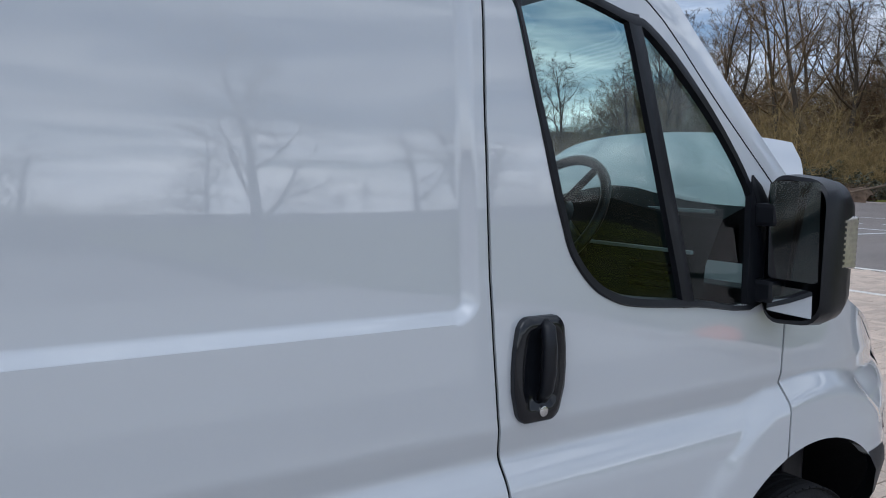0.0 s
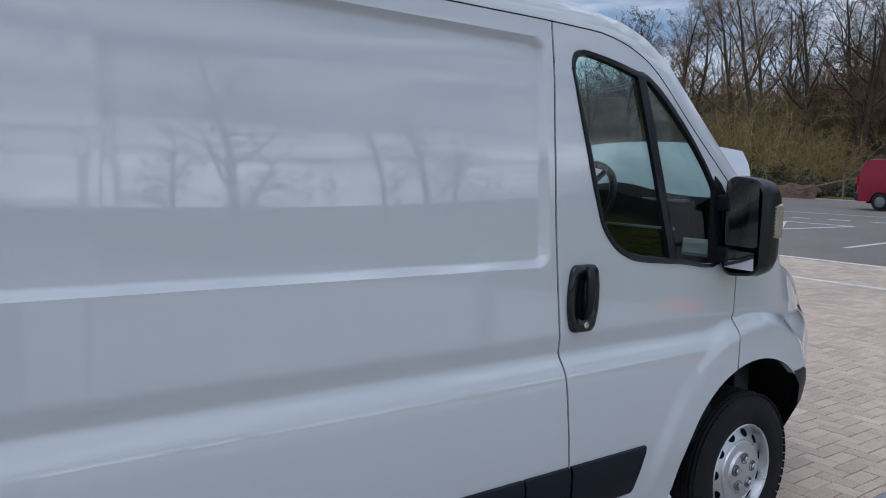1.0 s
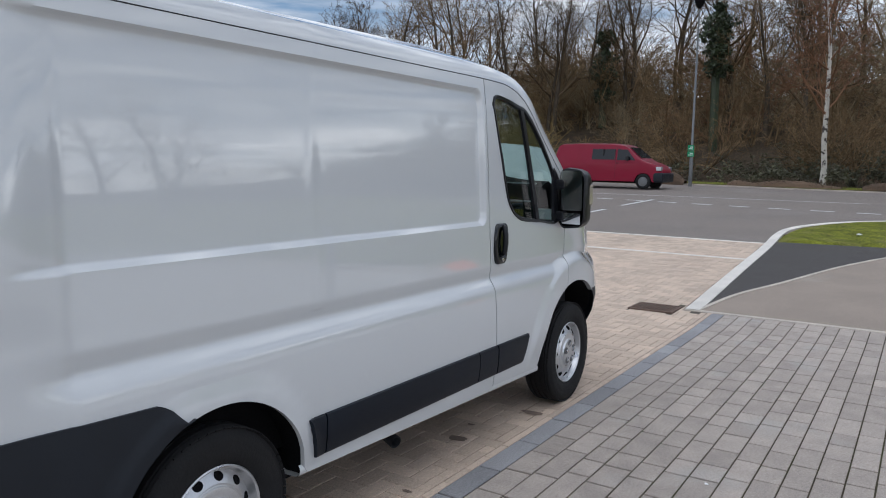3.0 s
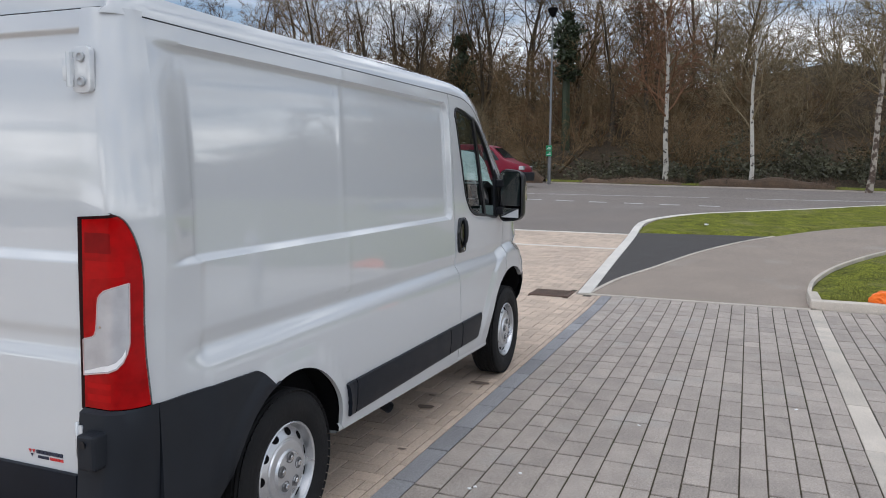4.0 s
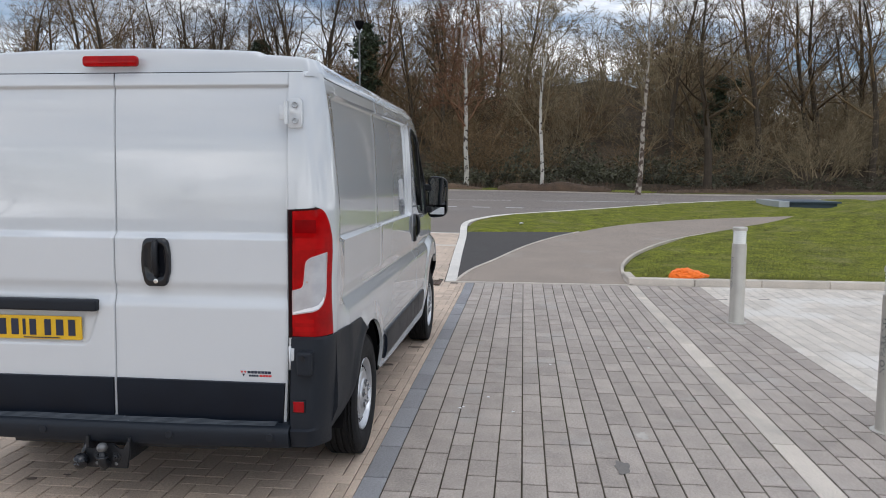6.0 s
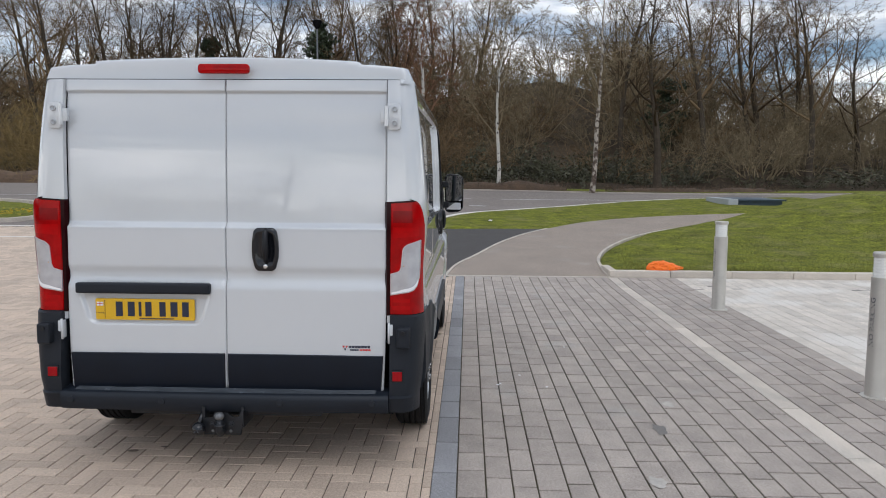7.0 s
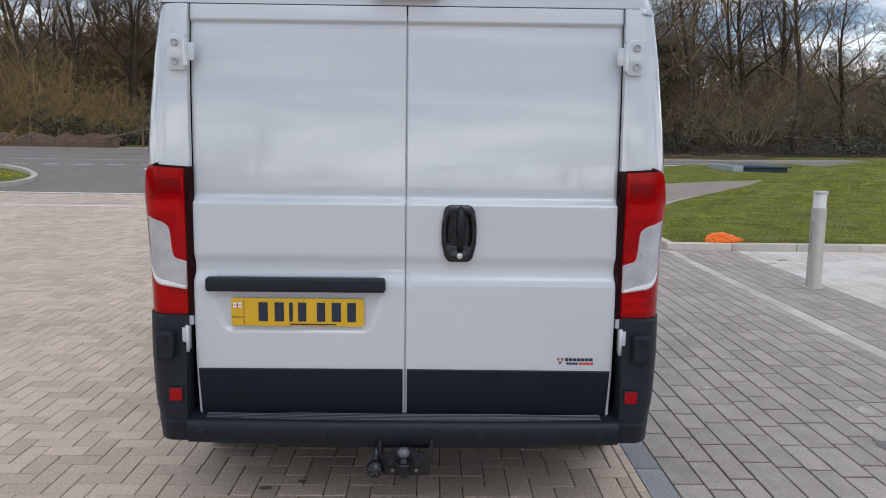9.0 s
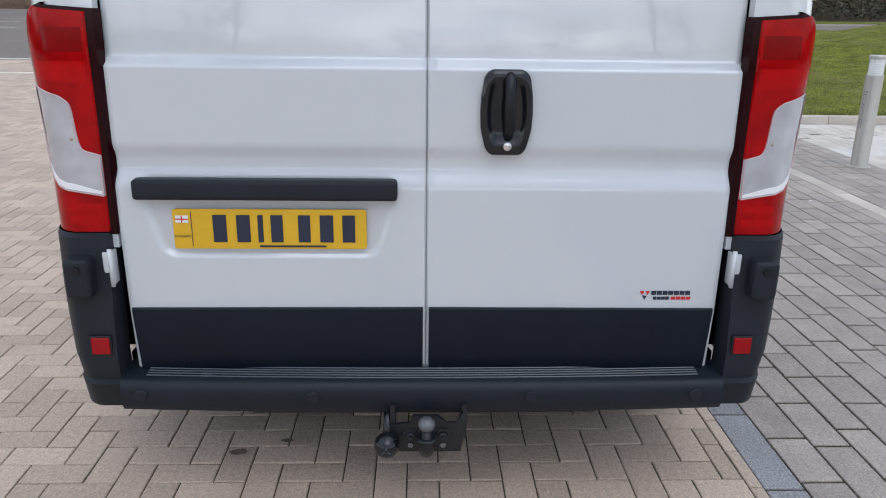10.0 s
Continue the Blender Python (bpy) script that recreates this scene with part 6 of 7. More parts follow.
# dealer's sticker as plain shapes
XS = -0.8665
sticker = new("sticker")
sticker.parent = van
sticker["label"] = "small dealer sticker of dark and red marks"
for y0, y1, z0, z1, n, name, mt in ((-0.637, -0.750, 0.6665, 0.678, 7, "dark_print", INK), (-0.643, -0.690, 0.652, 0.6605, 4, "dark_print", INK), (-0.694, -0.752, 0.652, 0.6605, 4, "red_print", INK_RED)):
    for k in range(n):
        a = y0 + (y1 - y0) * k / n
        bm = bmesh.new()
        box(bm, XS, XS + 0.002, a, a + (y1 - y0) / n * 0.84, z0, z1)
        part(name, bm, mt, sticker)
bm = bmesh.new()
v = [bm.verts.new((XS, y, z)) for y, z in ((-0.603, 0.678), (-0.617, 0.678), (-0.6105, 0.6655))]
bm.faces.new(v)
part("red_print", bm, INK_RED, sticker)
bm = bmesh.new()
v = [bm.verts.new((XS, y, z)) for y, z in ((-0.620, 0.678), (-0.633, 0.678), (-0.626, 0.6655))]
bm.faces.new(v)
part("red_print", bm, INK_RED, sticker)
bm = bmesh.new()
v = [bm.verts.new((XS, y, z)) for y, z in ((-0.6115, 0.664), (-0.6250, 0.664), (-0.6182, 0.652))]
bm.faces.new(v)
part("dark_print", bm, INK, sticker)

# towing bracket
bm = bmesh.new()
plate(bm, [(-0.10, 0.232), (0.10, 0.232), (0.098, 0.318), (0.04, 0.322), (0.035, 0.345), (-0.035, 0.345), (-0.06, 0.322), (-0.088, 0.322), (-0.104, 0.36), (-0.118, 0.36), (-0.112, 0.30)], 0.012, Matrix(((0, 0, -1, -0.965), (1, 0, 0, 0), (0, 1, 0, 0), (0, 0, 0, 1))), 0.003)
for y in (-0.116, 0.085):
    box(bm, -0.97, -0.80, y, y + 0.014, 0.27, 0.375, 0.003)
box(bm, -0.90, -0.60, -0.5, 0.5, 0.31, 0.37, 0.01)
bmesh.ops.recalc_face_normals(bm, faces=bm.faces)
tow = part("tow_bar", bm, TOW_STEEL, van, "black steel towing bracket", smooth=40)
bm = bmesh.new()
tube(bm, [(-0.975, -0.003, 0.250), (-0.998, -0.003, 0.252), (-1.012, -0.003, 0.270), (-1.012, -0.003, 0.325)], [0.020, 0.022, 0.020, 0.013], 14)
neck = part("tow_neck", bm, TOW_STEEL, tow, smooth=50)
bm = bmesh.new()
lathe(bm, [(0.026, 0.292), (0.029, 0.296), (0.026, 0.301), (0.020, 0.302)], 18, Matrix.Translation((-1.012, -0.003, 0)))
part("collar", bm, TOW_STEEL, neck, smooth=40)
bm = bmesh.new()
lathe(bm, [(0.012, 0.322), (0.020, 0.328), (0.0245, 0.338), (0.0235, 0.348), (0.016, 0.357), (0.009, 0.360), (0.0, 0.360)], 20, Matrix.Translation((-1.012, -0.003, 0)))
part("tow_ball", bm, GALV, neck, "worn steel tow ball", smooth=50)
bm = bmesh.new()
bmesh.ops.create_uvsphere(bm, u_segments=24, v_segments=14, radius=0.036, matrix=Matrix.Translation((-1.0, 0.108, 0.268)))
tube(bm, [(-0.99, 0.108, 0.29), (-0.95, 0.106, 0.33), (-0.88, 0.104, 0.36)], 0.012, 10)
cap = part("socket_cap", bm, GLOSSY_BLACK, tow, "round gloss black cap", smooth=50)
bm = bmesh.new()
for a in (90, 210, 330):
    m = Matrix(((0, 0, -1, -1.0355), (1, 0, 0, 0.108), (0, 1, 0, 0.270), (0, 0, 0, 1))) @ Matrix.Rotation(radians(a), 4, "Z")
    plate(bm, [(0.004, -0.0025), (0.014, -0.0025), (0.014, 0.0025), (0.004, 0.0025)], 0.002, m)
part("moulded_mark", bm, RIB, cap)
for y in (-0.050, 0.042):
    bm = bmesh.new()
    lathe(bm, [(0.024, 0.0), (0.024, 0.003), (0.015, 0.004), (0.015, 0.013), (0.007, 0.015), (0.007, 0.021), (0.0, 0.021)], 6, Matrix(((0, 0, -1, -0.977), (1, 0, 0, y), (0, 1, 0, 0.286), (0, 0, 0, 1))))
    part("bolt", bm, TOW_STEEL, tow)
    bm = bmesh.new()
    lathe(bm, [(0.008, 0.0), (0.008, 0.004), (0.0, 0.005)], 10, Matrix(((0, 0, -1, -0.977), (1, 0, 0, y), (0, 1, 0, 0.254), (0, 0, 0, 1))))
    part("rivet", bm, GALV, tow)
# exhaust end and rear axle
bm = bmesh.new()
lathe(bm, [(0.0, 0.02), (0.026, 0.02), (0.027, 0.135), (0.030, 0.138), (0.032, 0.136), (0.032, 0.0), (0.0, 0.0)], 24, Matrix.Translation((1.245, -0.745, 0.262)) @ Matrix.Rotation(radians(106), 4, "X") @ Matrix.Rotation(radians(-14), 4, "Y"))
bmesh.ops.recalc_face_normals(bm, faces=bm.faces)
part("exhaust_pipe", bm, TOW_STEEL, van, "short dark side exhaust pipe", smooth=50)
for x in (0.0, 3.0):
    bm = bmesh.new()
    tube(bm, [(x, -0.8, 0.32), (x, 0.8, 0.32)], 0.045, 12)
    part("axle", bm, SHADOW_BLACK, van, smooth=50)

# grey seal between the rear doors
bm = bmesh.new()
quads(bm, [[(lerp_table(z, REAR) + door_face(z) + 0.004, y, z) for y in (0.006, -0.006)] for z in np.arange(0.44, 2.02, 0.03)])
part("door_seal", bm, surf("grey door seal", (0.30, 0.31, 0.32), 0.6, var=0.1), van, "grey seal between the rear doors")

# ---- things on and beside the paving ----
def bollard(m):
    b = thing("bollard", "brushed steel light bollard lettered no parking", "bollard", "bollards", at=m)
    bm = bmesh.new()
    lathe(bm, [(0.0, 0.0), (0.105, 0.0), (0.105, 0.008), (0.078, 0.012), (0.076, 0.02), (0.076, 0.86), (0.072, 0.862), (0.0, 0.862)], 32)
    part("post", bm, STAINLESS, b, smooth=35)
    bm = bmesh.new()
    lathe(bm, [(0.066, 0.862), (0.066, 1.005), (0.0, 1.005)], 28)
    head = part("lamp_lens", bm, FROST, b, "frosted ribbed light ring", smooth=35)
    for k in range(6):
        bm = bmesh.new()
        lathe(bm, [(0.060, 0.878 + 0.021 * k), (0.0705, 0.880 + 0.021 * k), (0.0705, 0.884 + 0.021 * k), (0.060, 0.886 + 0.021 * k)], 28)
        part("louvre", bm, FROST, head, smooth=35)
    bm = bmesh.new()
    lathe(bm, [(0.0, 1.003), (0.075, 1.003), (0.076, 1.008), (0.076, 1.030), (0.070, 1.038), (0.0, 1.041)], 32)
    part("cap", bm, STAINLESS, b, smooth=35)
    # letters, bent round the post
    curve = bpy.data.curves.new("letters", "FONT")
    curve.body, curve.size, curve.align_x, curve.align_y, curve.extrude, curve.resolution_u = "NO PARKING", 0.058, "CENTER", "CENTER", 0.0, 3
    tmp = new("letters", curve)
    me = bpy.data.meshes.new_from_object(tmp.evaluated_get(bpy.context.evaluated_depsgraph_get()))
    bpy.data.objects.remove(tmp)
    for v in me.vertices:
        a = radians(108) - v.co.y / 0.0768
        v.co = Vector((0.0768 * math.cos(a), 0.0768 * math.sin(a), 0.545 + v.co.x))
    me.materials.clear()
    me.materials.append(INK)
    ob = new("lettering", me)
    ob.parent = b
    ob["label"] = "dark upright words NO PARKING"
    return b


first = bollard(pose(4.22, -4.19, 0.0))
copy_thing(first, pose(0.70, -4.17, 0.0))

# orange bag left on the kerb
bm = bmesh.new()
bmesh.ops.create_icosphere(bm, subdivisions=6, radius=1.0)
for v in bm.verts:
    p = v.co.copy()
    fold = sum((1 - abs(noise.noise(Vector((p.x * 0.9, p.y * 1.5, p.z * 0.9)) * f + Vector((f, 3, 0)))) * 2.2) * w for f, w in ((1.6, 0.16), (3.4, 0.075), (7.5, 0.022)))
    k = 0.82 + 0.24 * noise.noise(p * 1.1 + Vector((4, 0, 0))) + fold
    tail = 1 - 0.45 * step(0.1, 1.0, -p.y)
    v.co = Vector((p.x * 0.14 * k * tail, p.y * 0.29 * (0.75 + 0.3 * k), max(-0.02, p.z * 0.115 * k * tail * (1 + 0.25 * p.y))))
m = pose(7.02, -4.28, lie(7.0) + 0.115, 0, 0, 8)
bmesh.ops.transform(bm, matrix=m, verts=bm.verts)
tagged(part("plastic_bag", bm, ORANGE, smooth=35), "crumpled bright orange plastic bag lying on the kerb", "bag")

# drain grating
drain = thing("drain_grating", "rusty iron drain grating set in the brick paving", "drain", at=pose(6.70, -0.47, lie(6.7)))
bm = bmesh.new()
for x0, x1, y0, y1 in ((-0.22, 0.22, -0.245, -0.215), (-0.22, 0.22, 0.215, 0.245), (-0.22, -0.19, -0.215, 0.215), (0.19, 0.22, -0.215, 0.215)):
    box(bm, x0, x1, y0, y1, -0.05, 0.010, 0.003, 1)
part("frame", bm, CAST_IRON, drain)
for k in range(12):
    bm = bmesh.new()
    y = -0.195 + 0.0355 * k
    box(bm, -0.19, 0.19, y - 0.009, y + 0.009, -0.03, 0.007, 0.003, 1)
    part("bar", bm, CAST_IRON, drain)
# solid black block below the bars, for the dark of the pit
bm = bmesh.new()
box(bm, -0.20, 0.20, -0.22, 0.22, -0.10, -0.035)
part("pit", bm, SHADOW_BLACK, drain)

# a low blue steel structure beyond the lawn
deck = thing("steel_deck", "low blue-grey steel housing with a pale end beyond the lawn", "utility housing")
bm = bmesh.new()
box(bm, 23.0, 25.4, -12.5, -10.95, 0.2, 0.66, 0.02)
part("body", bm, BLUE_STEEL, deck)
bm = bmesh.new()
box(bm, 22.9, 25.5, -12.6, -10.9, 0.66, 0.72, 0.01)
part("lid", bm, BLUE_STEEL, deck)
bm = bmesh.new()
box(bm, 22.9, 25.5, -10.9, -10.55, 0.2, 0.725, 0.01)
part("end_panel", bm, PALE_STEEL, deck, "pale steel end panel")

# timber rail beside the road
fence = thing("timber_rail", "weathered timber post and rail beside the road", "fence")
for x, y in ((37.8, 15.6), (38.2, 14.2), (38.6, 12.7)):
    bm = bmesh.new()
    z = terrain(x, y)
    box(bm, x - 0.05, x + 0.05, y - 0.05, y + 0.05, z - 0.1, z + 1.25, 0.01)
    part("post", bm, TIMBER, fence)
bm = bmesh.new()
tube(bm, [(37.4, 17.6, 1.3), (37.8, 15.6, 1.8), (38.2, 14.2, terrain(38.2, 14.2) + 1.25), (38.6, 12.7, terrain(38.6, 12.7) + 1.23)], 0.05, 6)
part("rail", bm, TIMBER, fence)

# low brown hedges and a verge along the far side of the road
def hedge(pts, tall, wide, seed):
    r = random.Random(seed)
    buf = Buf()
    line = spline([(x, y, 0) for x, y in pts], 8)
    for i, p in enumerate(line):
        z = lie(p.x)
        for k in range(int(150 * (line[1] - line[0]).length)):
            a, q = r.uniform(0, math.pi), r.random() ** 0.4
            o = Vector((math.cos(a) * wide / 2 * q, r.uniform(-0.5, 0.5) * (line[1] - line[0]).length, math.sin(a) * tall * q * (0.8 + 0.4 * noise.noise(p * 0.9)) + 0.02))
            s0 = p + Vector((0, 0, z)) + o
            buf.spike(s0, s0 + (unit(r) + Vector((0, 0, 0.6))) * 0.16, 0.012)
    rows, base = [], len(buf.v)
    for i, p in enumerate(line):
        h = tall * (0.75 + 0.4 * noise.noise(p * 0.9)) * step(-0.6, 0.6, min(i, len(line) - 1 - i) * (line[1] - line[0]).length)
        for k in range(9):
            a = math.pi * k / 8
            buf.v.append(Vector((p.x + math.cos(a) * wide * 0.45, p.y, lie(p.x) - 0.05 + math.sin(a) * h)))
    for i in range(len(line) - 1):
        for k in range(8):
            a = base + i * 9 + k
            buf.f.append((a, a + 1, a + 10, a + 9))
    ob = new("hedge", buf.mesh("hedge", HEDGE))
    return tagged(ob, "low clipped brown winter hedge along the road", "hedge", "roadside hedges")


hedge([(35.9, 8.2), (35.7, 7.0)], 0.75, 0.9, 1)
hedge([(36.2, 12.0), (35.9, 9.3)], 0.9, 1.1, 5)
hedge([(35.6, 5.0), (35.1, 2.6), (34.7, 0.2)], 0.46, 0.9, 2)
hedge([(34.4, -0.6), (33.6, -3.4), (32.9, -6.0)], 0.62, 1.0, 3)
hedge([(32.4, -8.0), (32.2, -11.5), (32.6, -16)], 0.36, 0.8, 4)
hedge([(40.6, 40), (39.9, 33), (39.2, 26), (38.4, 20), (38.0, 16.8)], 0.95, 1.2, 6)
FAR = flat_line([(38.6, 24), (37.2, 15), (36.0, 8), (34.2, 2), (33.2, -3), (31.7, -8), (31.3, -14), (33, -26)], 5)
ribbon("kerb", FAR, aside(FAR, 0.14), 0.05, PAVER, "grey kerb along the far side of the road", "kerb", thick=0.2)
ribbon("verge", aside(FAR, 0.14), aside(FAR, 2.2), 0.07, GRASS, "narrow grass verge behind the far kerb", "verge")

# litter, oil drops
for x, y, w, c in ((15.5, -1.85, 0.05, WHITE_PRINT),):
    if c:
        bm = bmesh.new()
        bmesh.ops.create_icosphere(bm, subdivisions=2, radius=w)
        for v in bm.verts:
            v.co.z *= 0.4
            v.co *= 1 + 0.3 * noise.noise(v.co * 30)
        bmesh.ops.transform(bm, matrix=pose(x, y, lie(x) + 0.08), verts=bm.verts)
        tagged(part("litter", bm, c), "scrap of white litter on the lawn", "litter")
OIL = surf("oil stain", (0.19, 0.14, 0.108), 0.75, var=0.3, scale=20, bump=0.1)
for k, (x, y, r) in enumerate(((2.62, -0.93, 0.075), (1.95, -0.78, 0.07), (2.2, -0.72, 0.03), (-0.62, 0.62, 0.035), (-0.55, 0.47, 0.022), (1.2, -0.95, 0.03))):
    bm = bmesh.new()
    ring = []
    for i in range(22):
        a = 2 * math.pi * i / 22
        q = 0.75 * r * (1 + 0.35 * noise.noise((math.cos(a) * 1.5 + k * 7, math.sin(a) * 1.5, 0)))
        ring.append(bm.verts.new((x + q * math.cos(a) * 0.7, y + q * 1.2 * math.sin(a), 0.0045)))
    bm.faces.new(ring)
    tagged(part("oil_stain", bm, OIL), "dark oil stain on the brick paving", "stain", "oil stains", "structure")

# marks and chips on the grey pavers
DAMP = surf("damp patch", (0.17, 0.155, 0.14), 0.6, var=0.25, scale=12, bump=0.1)
CHALK = surf("pale scuff", (0.46, 0.43, 0.39), 0.9, var=0.25, scale=14, bump=0.1)
for k, (x, y, a, b, material, label) in enumerate((
    (-0.10, -2.44, 0.10, 0.035, DAMP, "dark damp patch on the grey pavers"),
    (0.43, -2.63, 0.06, 0.035, CHALK, "pale scuff on the grey pavers"),
    (-0.92, -2.23, 0.07, 0.04, CHALK, "pale scuff on the grey pavers"),
)):
    bm = bmesh.new()
    ring = []
    for i in range(26):
        t = 2 * math.pi * i / 26
        q = 1 + 0.55 * noise.noise((math.cos(t) * 1.6 + k * 5, math.sin(t) * 1.6, 3)) + 0.25 * noise.noise((math.cos(t) * 5, math.sin(t) * 5, k))
        ring.append(bm.verts.new((x + a * q * math.cos(t), y + b * q * math.sin(t), 0.0034)))
    bm.faces.new(ring)
    tagged(part("stain", bm, material), label, "stain", "stains on the pavers", "structure")
for k, (x, y) in enumerate(((0.88, -1.50), (2.13, -2.13), (0.81, -1.84), (2.86, -3.05), (1.13, -1.66), (0.85, -1.48))):
    bm = bmesh.new()
    bmesh.ops.create_icosphere(bm, subdivisions=1, radius=0.011)
    for v in bm.verts:
        v.co = Vector((v.co.x * 1.3, v.co.y, v.co.z * 0.35)) * (1 + 0.4 * noise.noise(v.co * 90 + Vector((k, 0, 0))))
    bmesh.ops.transform(bm, matrix=pose(x, y, 0.004, 0, 0, 50 * k), verts=bm.verts)
    tagged(part("chip", bm, WHITE_PRINT), "small white chip lying on the grey pavers", "litter", "chips on the pavers")


# ---- the red van on the road ----
def red_van(m):
    v = thing("red_van", "dark red passenger van with grey bumpers on the road", "van", at=m)
    xs2 = [-0.97, -0.95, -0.9, -0.84, -0.75, -0.6, *np.arange(-0.5, 3.9, 0.1), 3.95, 4.05, 4.15, 4.2, 4.23]
    rows = []
    for x in xs2:
        zt = lerp_table(x, [(-0.97, 0.95), (-0.93, 1.25), (-0.86, 1.62), (-0.78, 1.86), (-0.66, 1.95), (0.5, 1.97), (1.8, 1.96), (2.45, 1.90), (2.62, 1.82), (2.9, 1.60), (3.25, 1.30), (3.5, 1.19), (3.95, 1.05), (4.15, 0.92), (4.23, 0.75)])
        zb = 0.32
        for ax in (0.0, 3.4):
            if abs(x - ax) < 0.37:
                zb = max(zb, 0.33 + math.sqrt(0.37**2 - (x - ax) ** 2))
        w = lerp_table(x, [(-0.97, 0.84), (-0.85, 0.93), (-0.5, 0.95), (3.2, 0.95), (3.7, 0.91), (4.05, 0.78), (4.23, 0.55)])
        row = []
        for k in range(15):
            t = k / 14
            z = zb + (zt - zb) * min(1, t / 0.8)
            y = w * (1 - 0.14 * step(1.05, 1.95, z)) if t <= 0.8 else 0
            if t > 0.8:
                q = (t - 0.8) / 0.2
                y = w * (1 - 0.14 * step(1.05, 1.95, zt)) * (1 - q)
                z = zt + 0.03 * math.sin(q * math.pi / 2)
            elif t > 0.7:
                y -= 0.035 * ((t - 0.7) / 0.1) ** 2
            row.append((x, y, z))
        rows.append([(x, -y, z) for x, y, z in row] + [(x, y, z) for x, y, z in reversed(row[:-1])])
    bm = bmesh.new()
    vs = quads(bm, rows)
    bm.faces.new(vs[0])
    bm.faces.new(list(reversed(vs[-1])))
    bmesh.ops.recalc_face_normals(bm, faces=bm.faces)
    body = part("body", bm, RED_PAINT, v, smooth=45)

    def wide_at(x, z):
        w = lerp_table(x, [(-0.97, 0.84), (-0.85, 0.93), (-0.5, 0.95), (3.2, 0.95), (3.7, 0.91), (4.05, 0.78), (4.23, 0.55)])
        return w * (1 - 0.14 * step(1.05, 1.95, z))
    for s in (-1, 1):
        for pts in (((0.95, 1.26), (2.05, 1.26), (2.05, 1.72), (0.95, 1.72)), ((2.16, 1.24), (3.02, 1.24), (2.62, 1.70), (2.16, 1.72))):
            bm = bmesh.new()
            vsn = [bm.verts.new((x, s * (wide_at(x, z) + 0.004), z)) for x, z in pts]
            f = bm.faces.new(vsn)
            bmesh.ops.subdivide_edges(bm, edges=bm.edges[:], cuts=3, use_grid_fill=True)
            part("window", bm, GLOSSY_BLACK, v, "dark side window")
        bm = bmesh.new()
        box(bm, 1.48, 1.53, s * 0.86, s * 0.905, 1.26, 1.72)
        part("window_pillar", bm, BLACK, v)
        bm = bmesh.new()
        box(bm, -0.97, -0.90, s * 0.74, s * 0.92, 0.95, 1.35, 0.02)
        part("tail_lamp", bm, RED_LENS, v)
        bm = bmesh.new()
        box(bm, 3.88, 4.17, s * 0.52, s * 0.82, 0.80, 0.98, 0.04, 3)
        part("headlamp", bm, CLEAR_LENS, v)
        bm = bmesh.new()
        box(bm, 2.62, 2.74, s * 0.95, s * 1.12, 1.22, 1.42, 0.03, 3)
        part("door_mirror", bm, BLACK, v)
        bm = bmesh.new()
        box(bm, 2.14, 2.28, s * 0.94, s * 0.965, 1.10, 1.13, 0.005)
        part("door_handle", bm, BLACK, v)
        bm = bmesh.new()
        box(bm, 2.09, 2.10, s * 0.930, s * 0.952, 0.45, 1.80)
        part("door_gap", bm, BLACK, v)
        for ax in (0.0, 3.4):
            mm = Matrix.Translation((ax, s * 0.84, 0.33)) @ Matrix.Rotation(radians(90 * (1 if s < 0 else -1)), 4, "X")
            bm = bmesh.new()
            lathe(bm, [(0.0, -0.1), (0.30, -0.1), (0.33, -0.08), (0.33, 0.08), (0.30, 0.10), (0.21, 0.095)], 28, mm)
            w = part("wheel", bm, RUBBER, v, smooth=40)
            bm = bmesh.new()
            lathe(bm, [(0.21, 0.095), (0.20, 0.07), (0.12, 0.085), (0.06, 0.09), (0.0, 0.09)], 24, mm)
            part("rim", bm, GALV, w, smooth=40)
    bm = bmesh.new()
    vsn = [bm.verts.new(p) for p in ((2.66, -0.66, 1.80), (2.66, 0.66, 1.80), (3.22, 0.74, 1.335), (3.22, -0.74, 1.335))]
    f = bm.faces.new(vsn)
    bmesh.ops.translate(bm, verts=bm.verts, vec=(0.02, 0, 0.02))
    part("windscreen", bm, GLOSSY_BLACK, v)
    bm = bmesh.new()
    box(bm, 3.80, 4.27, -0.86, 0.86, 0.30, 0.72, 0.09, 3)
    part("front_bumper", bm, PLASTIC, v, smooth=50)
    bm = bmesh.new()
    box(bm, -1.02, -0.62, -0.93, 0.93, 0.36, 0.64, 0.06, 3)
    part("rear_bumper", bm, PLASTIC, v, smooth=50)
    bm = bmesh.new()
    box(bm, -0.6, 3.8, -0.75, 0.75, 0.25, 0.60)
    part("underbody", bm, SHADOW_BLACK, v)
    return v


red_van(pose(31.0, 10.5, lie(31.0), 0, 0, -90) @ Matrix.Diagonal((0.94, 0.97, 0.97, 1)))

# ---- paving, piece by piece ----
def block_mesh(name, dx, dy, deep, chamfer, material):
    """One paving piece with its top edges taken off, centred, top at 0."""
    a, b, c = dx / 2, dy / 2, chamfer
    v = []
    for z, k in ((-deep, 0), (-c * 0.8, 0), (0, c)):
        v += [(-a + k, -b + k, z), (a - k, -b + k, z), (a - k, b - k, z), (-a + k, b - k, z)]
    f = [(8, 9, 10, 11)]
    for r in (0, 4):
        for i in range(4):
            j = (i + 1) % 4
            f.append((r + i, r + j, r + 4 + j, r + 4 + i))
    me = bpy.data.meshes.new(name)
    me.from_pydata(v, [], f)
    me.materials.append(material)
    me.update()
    return me


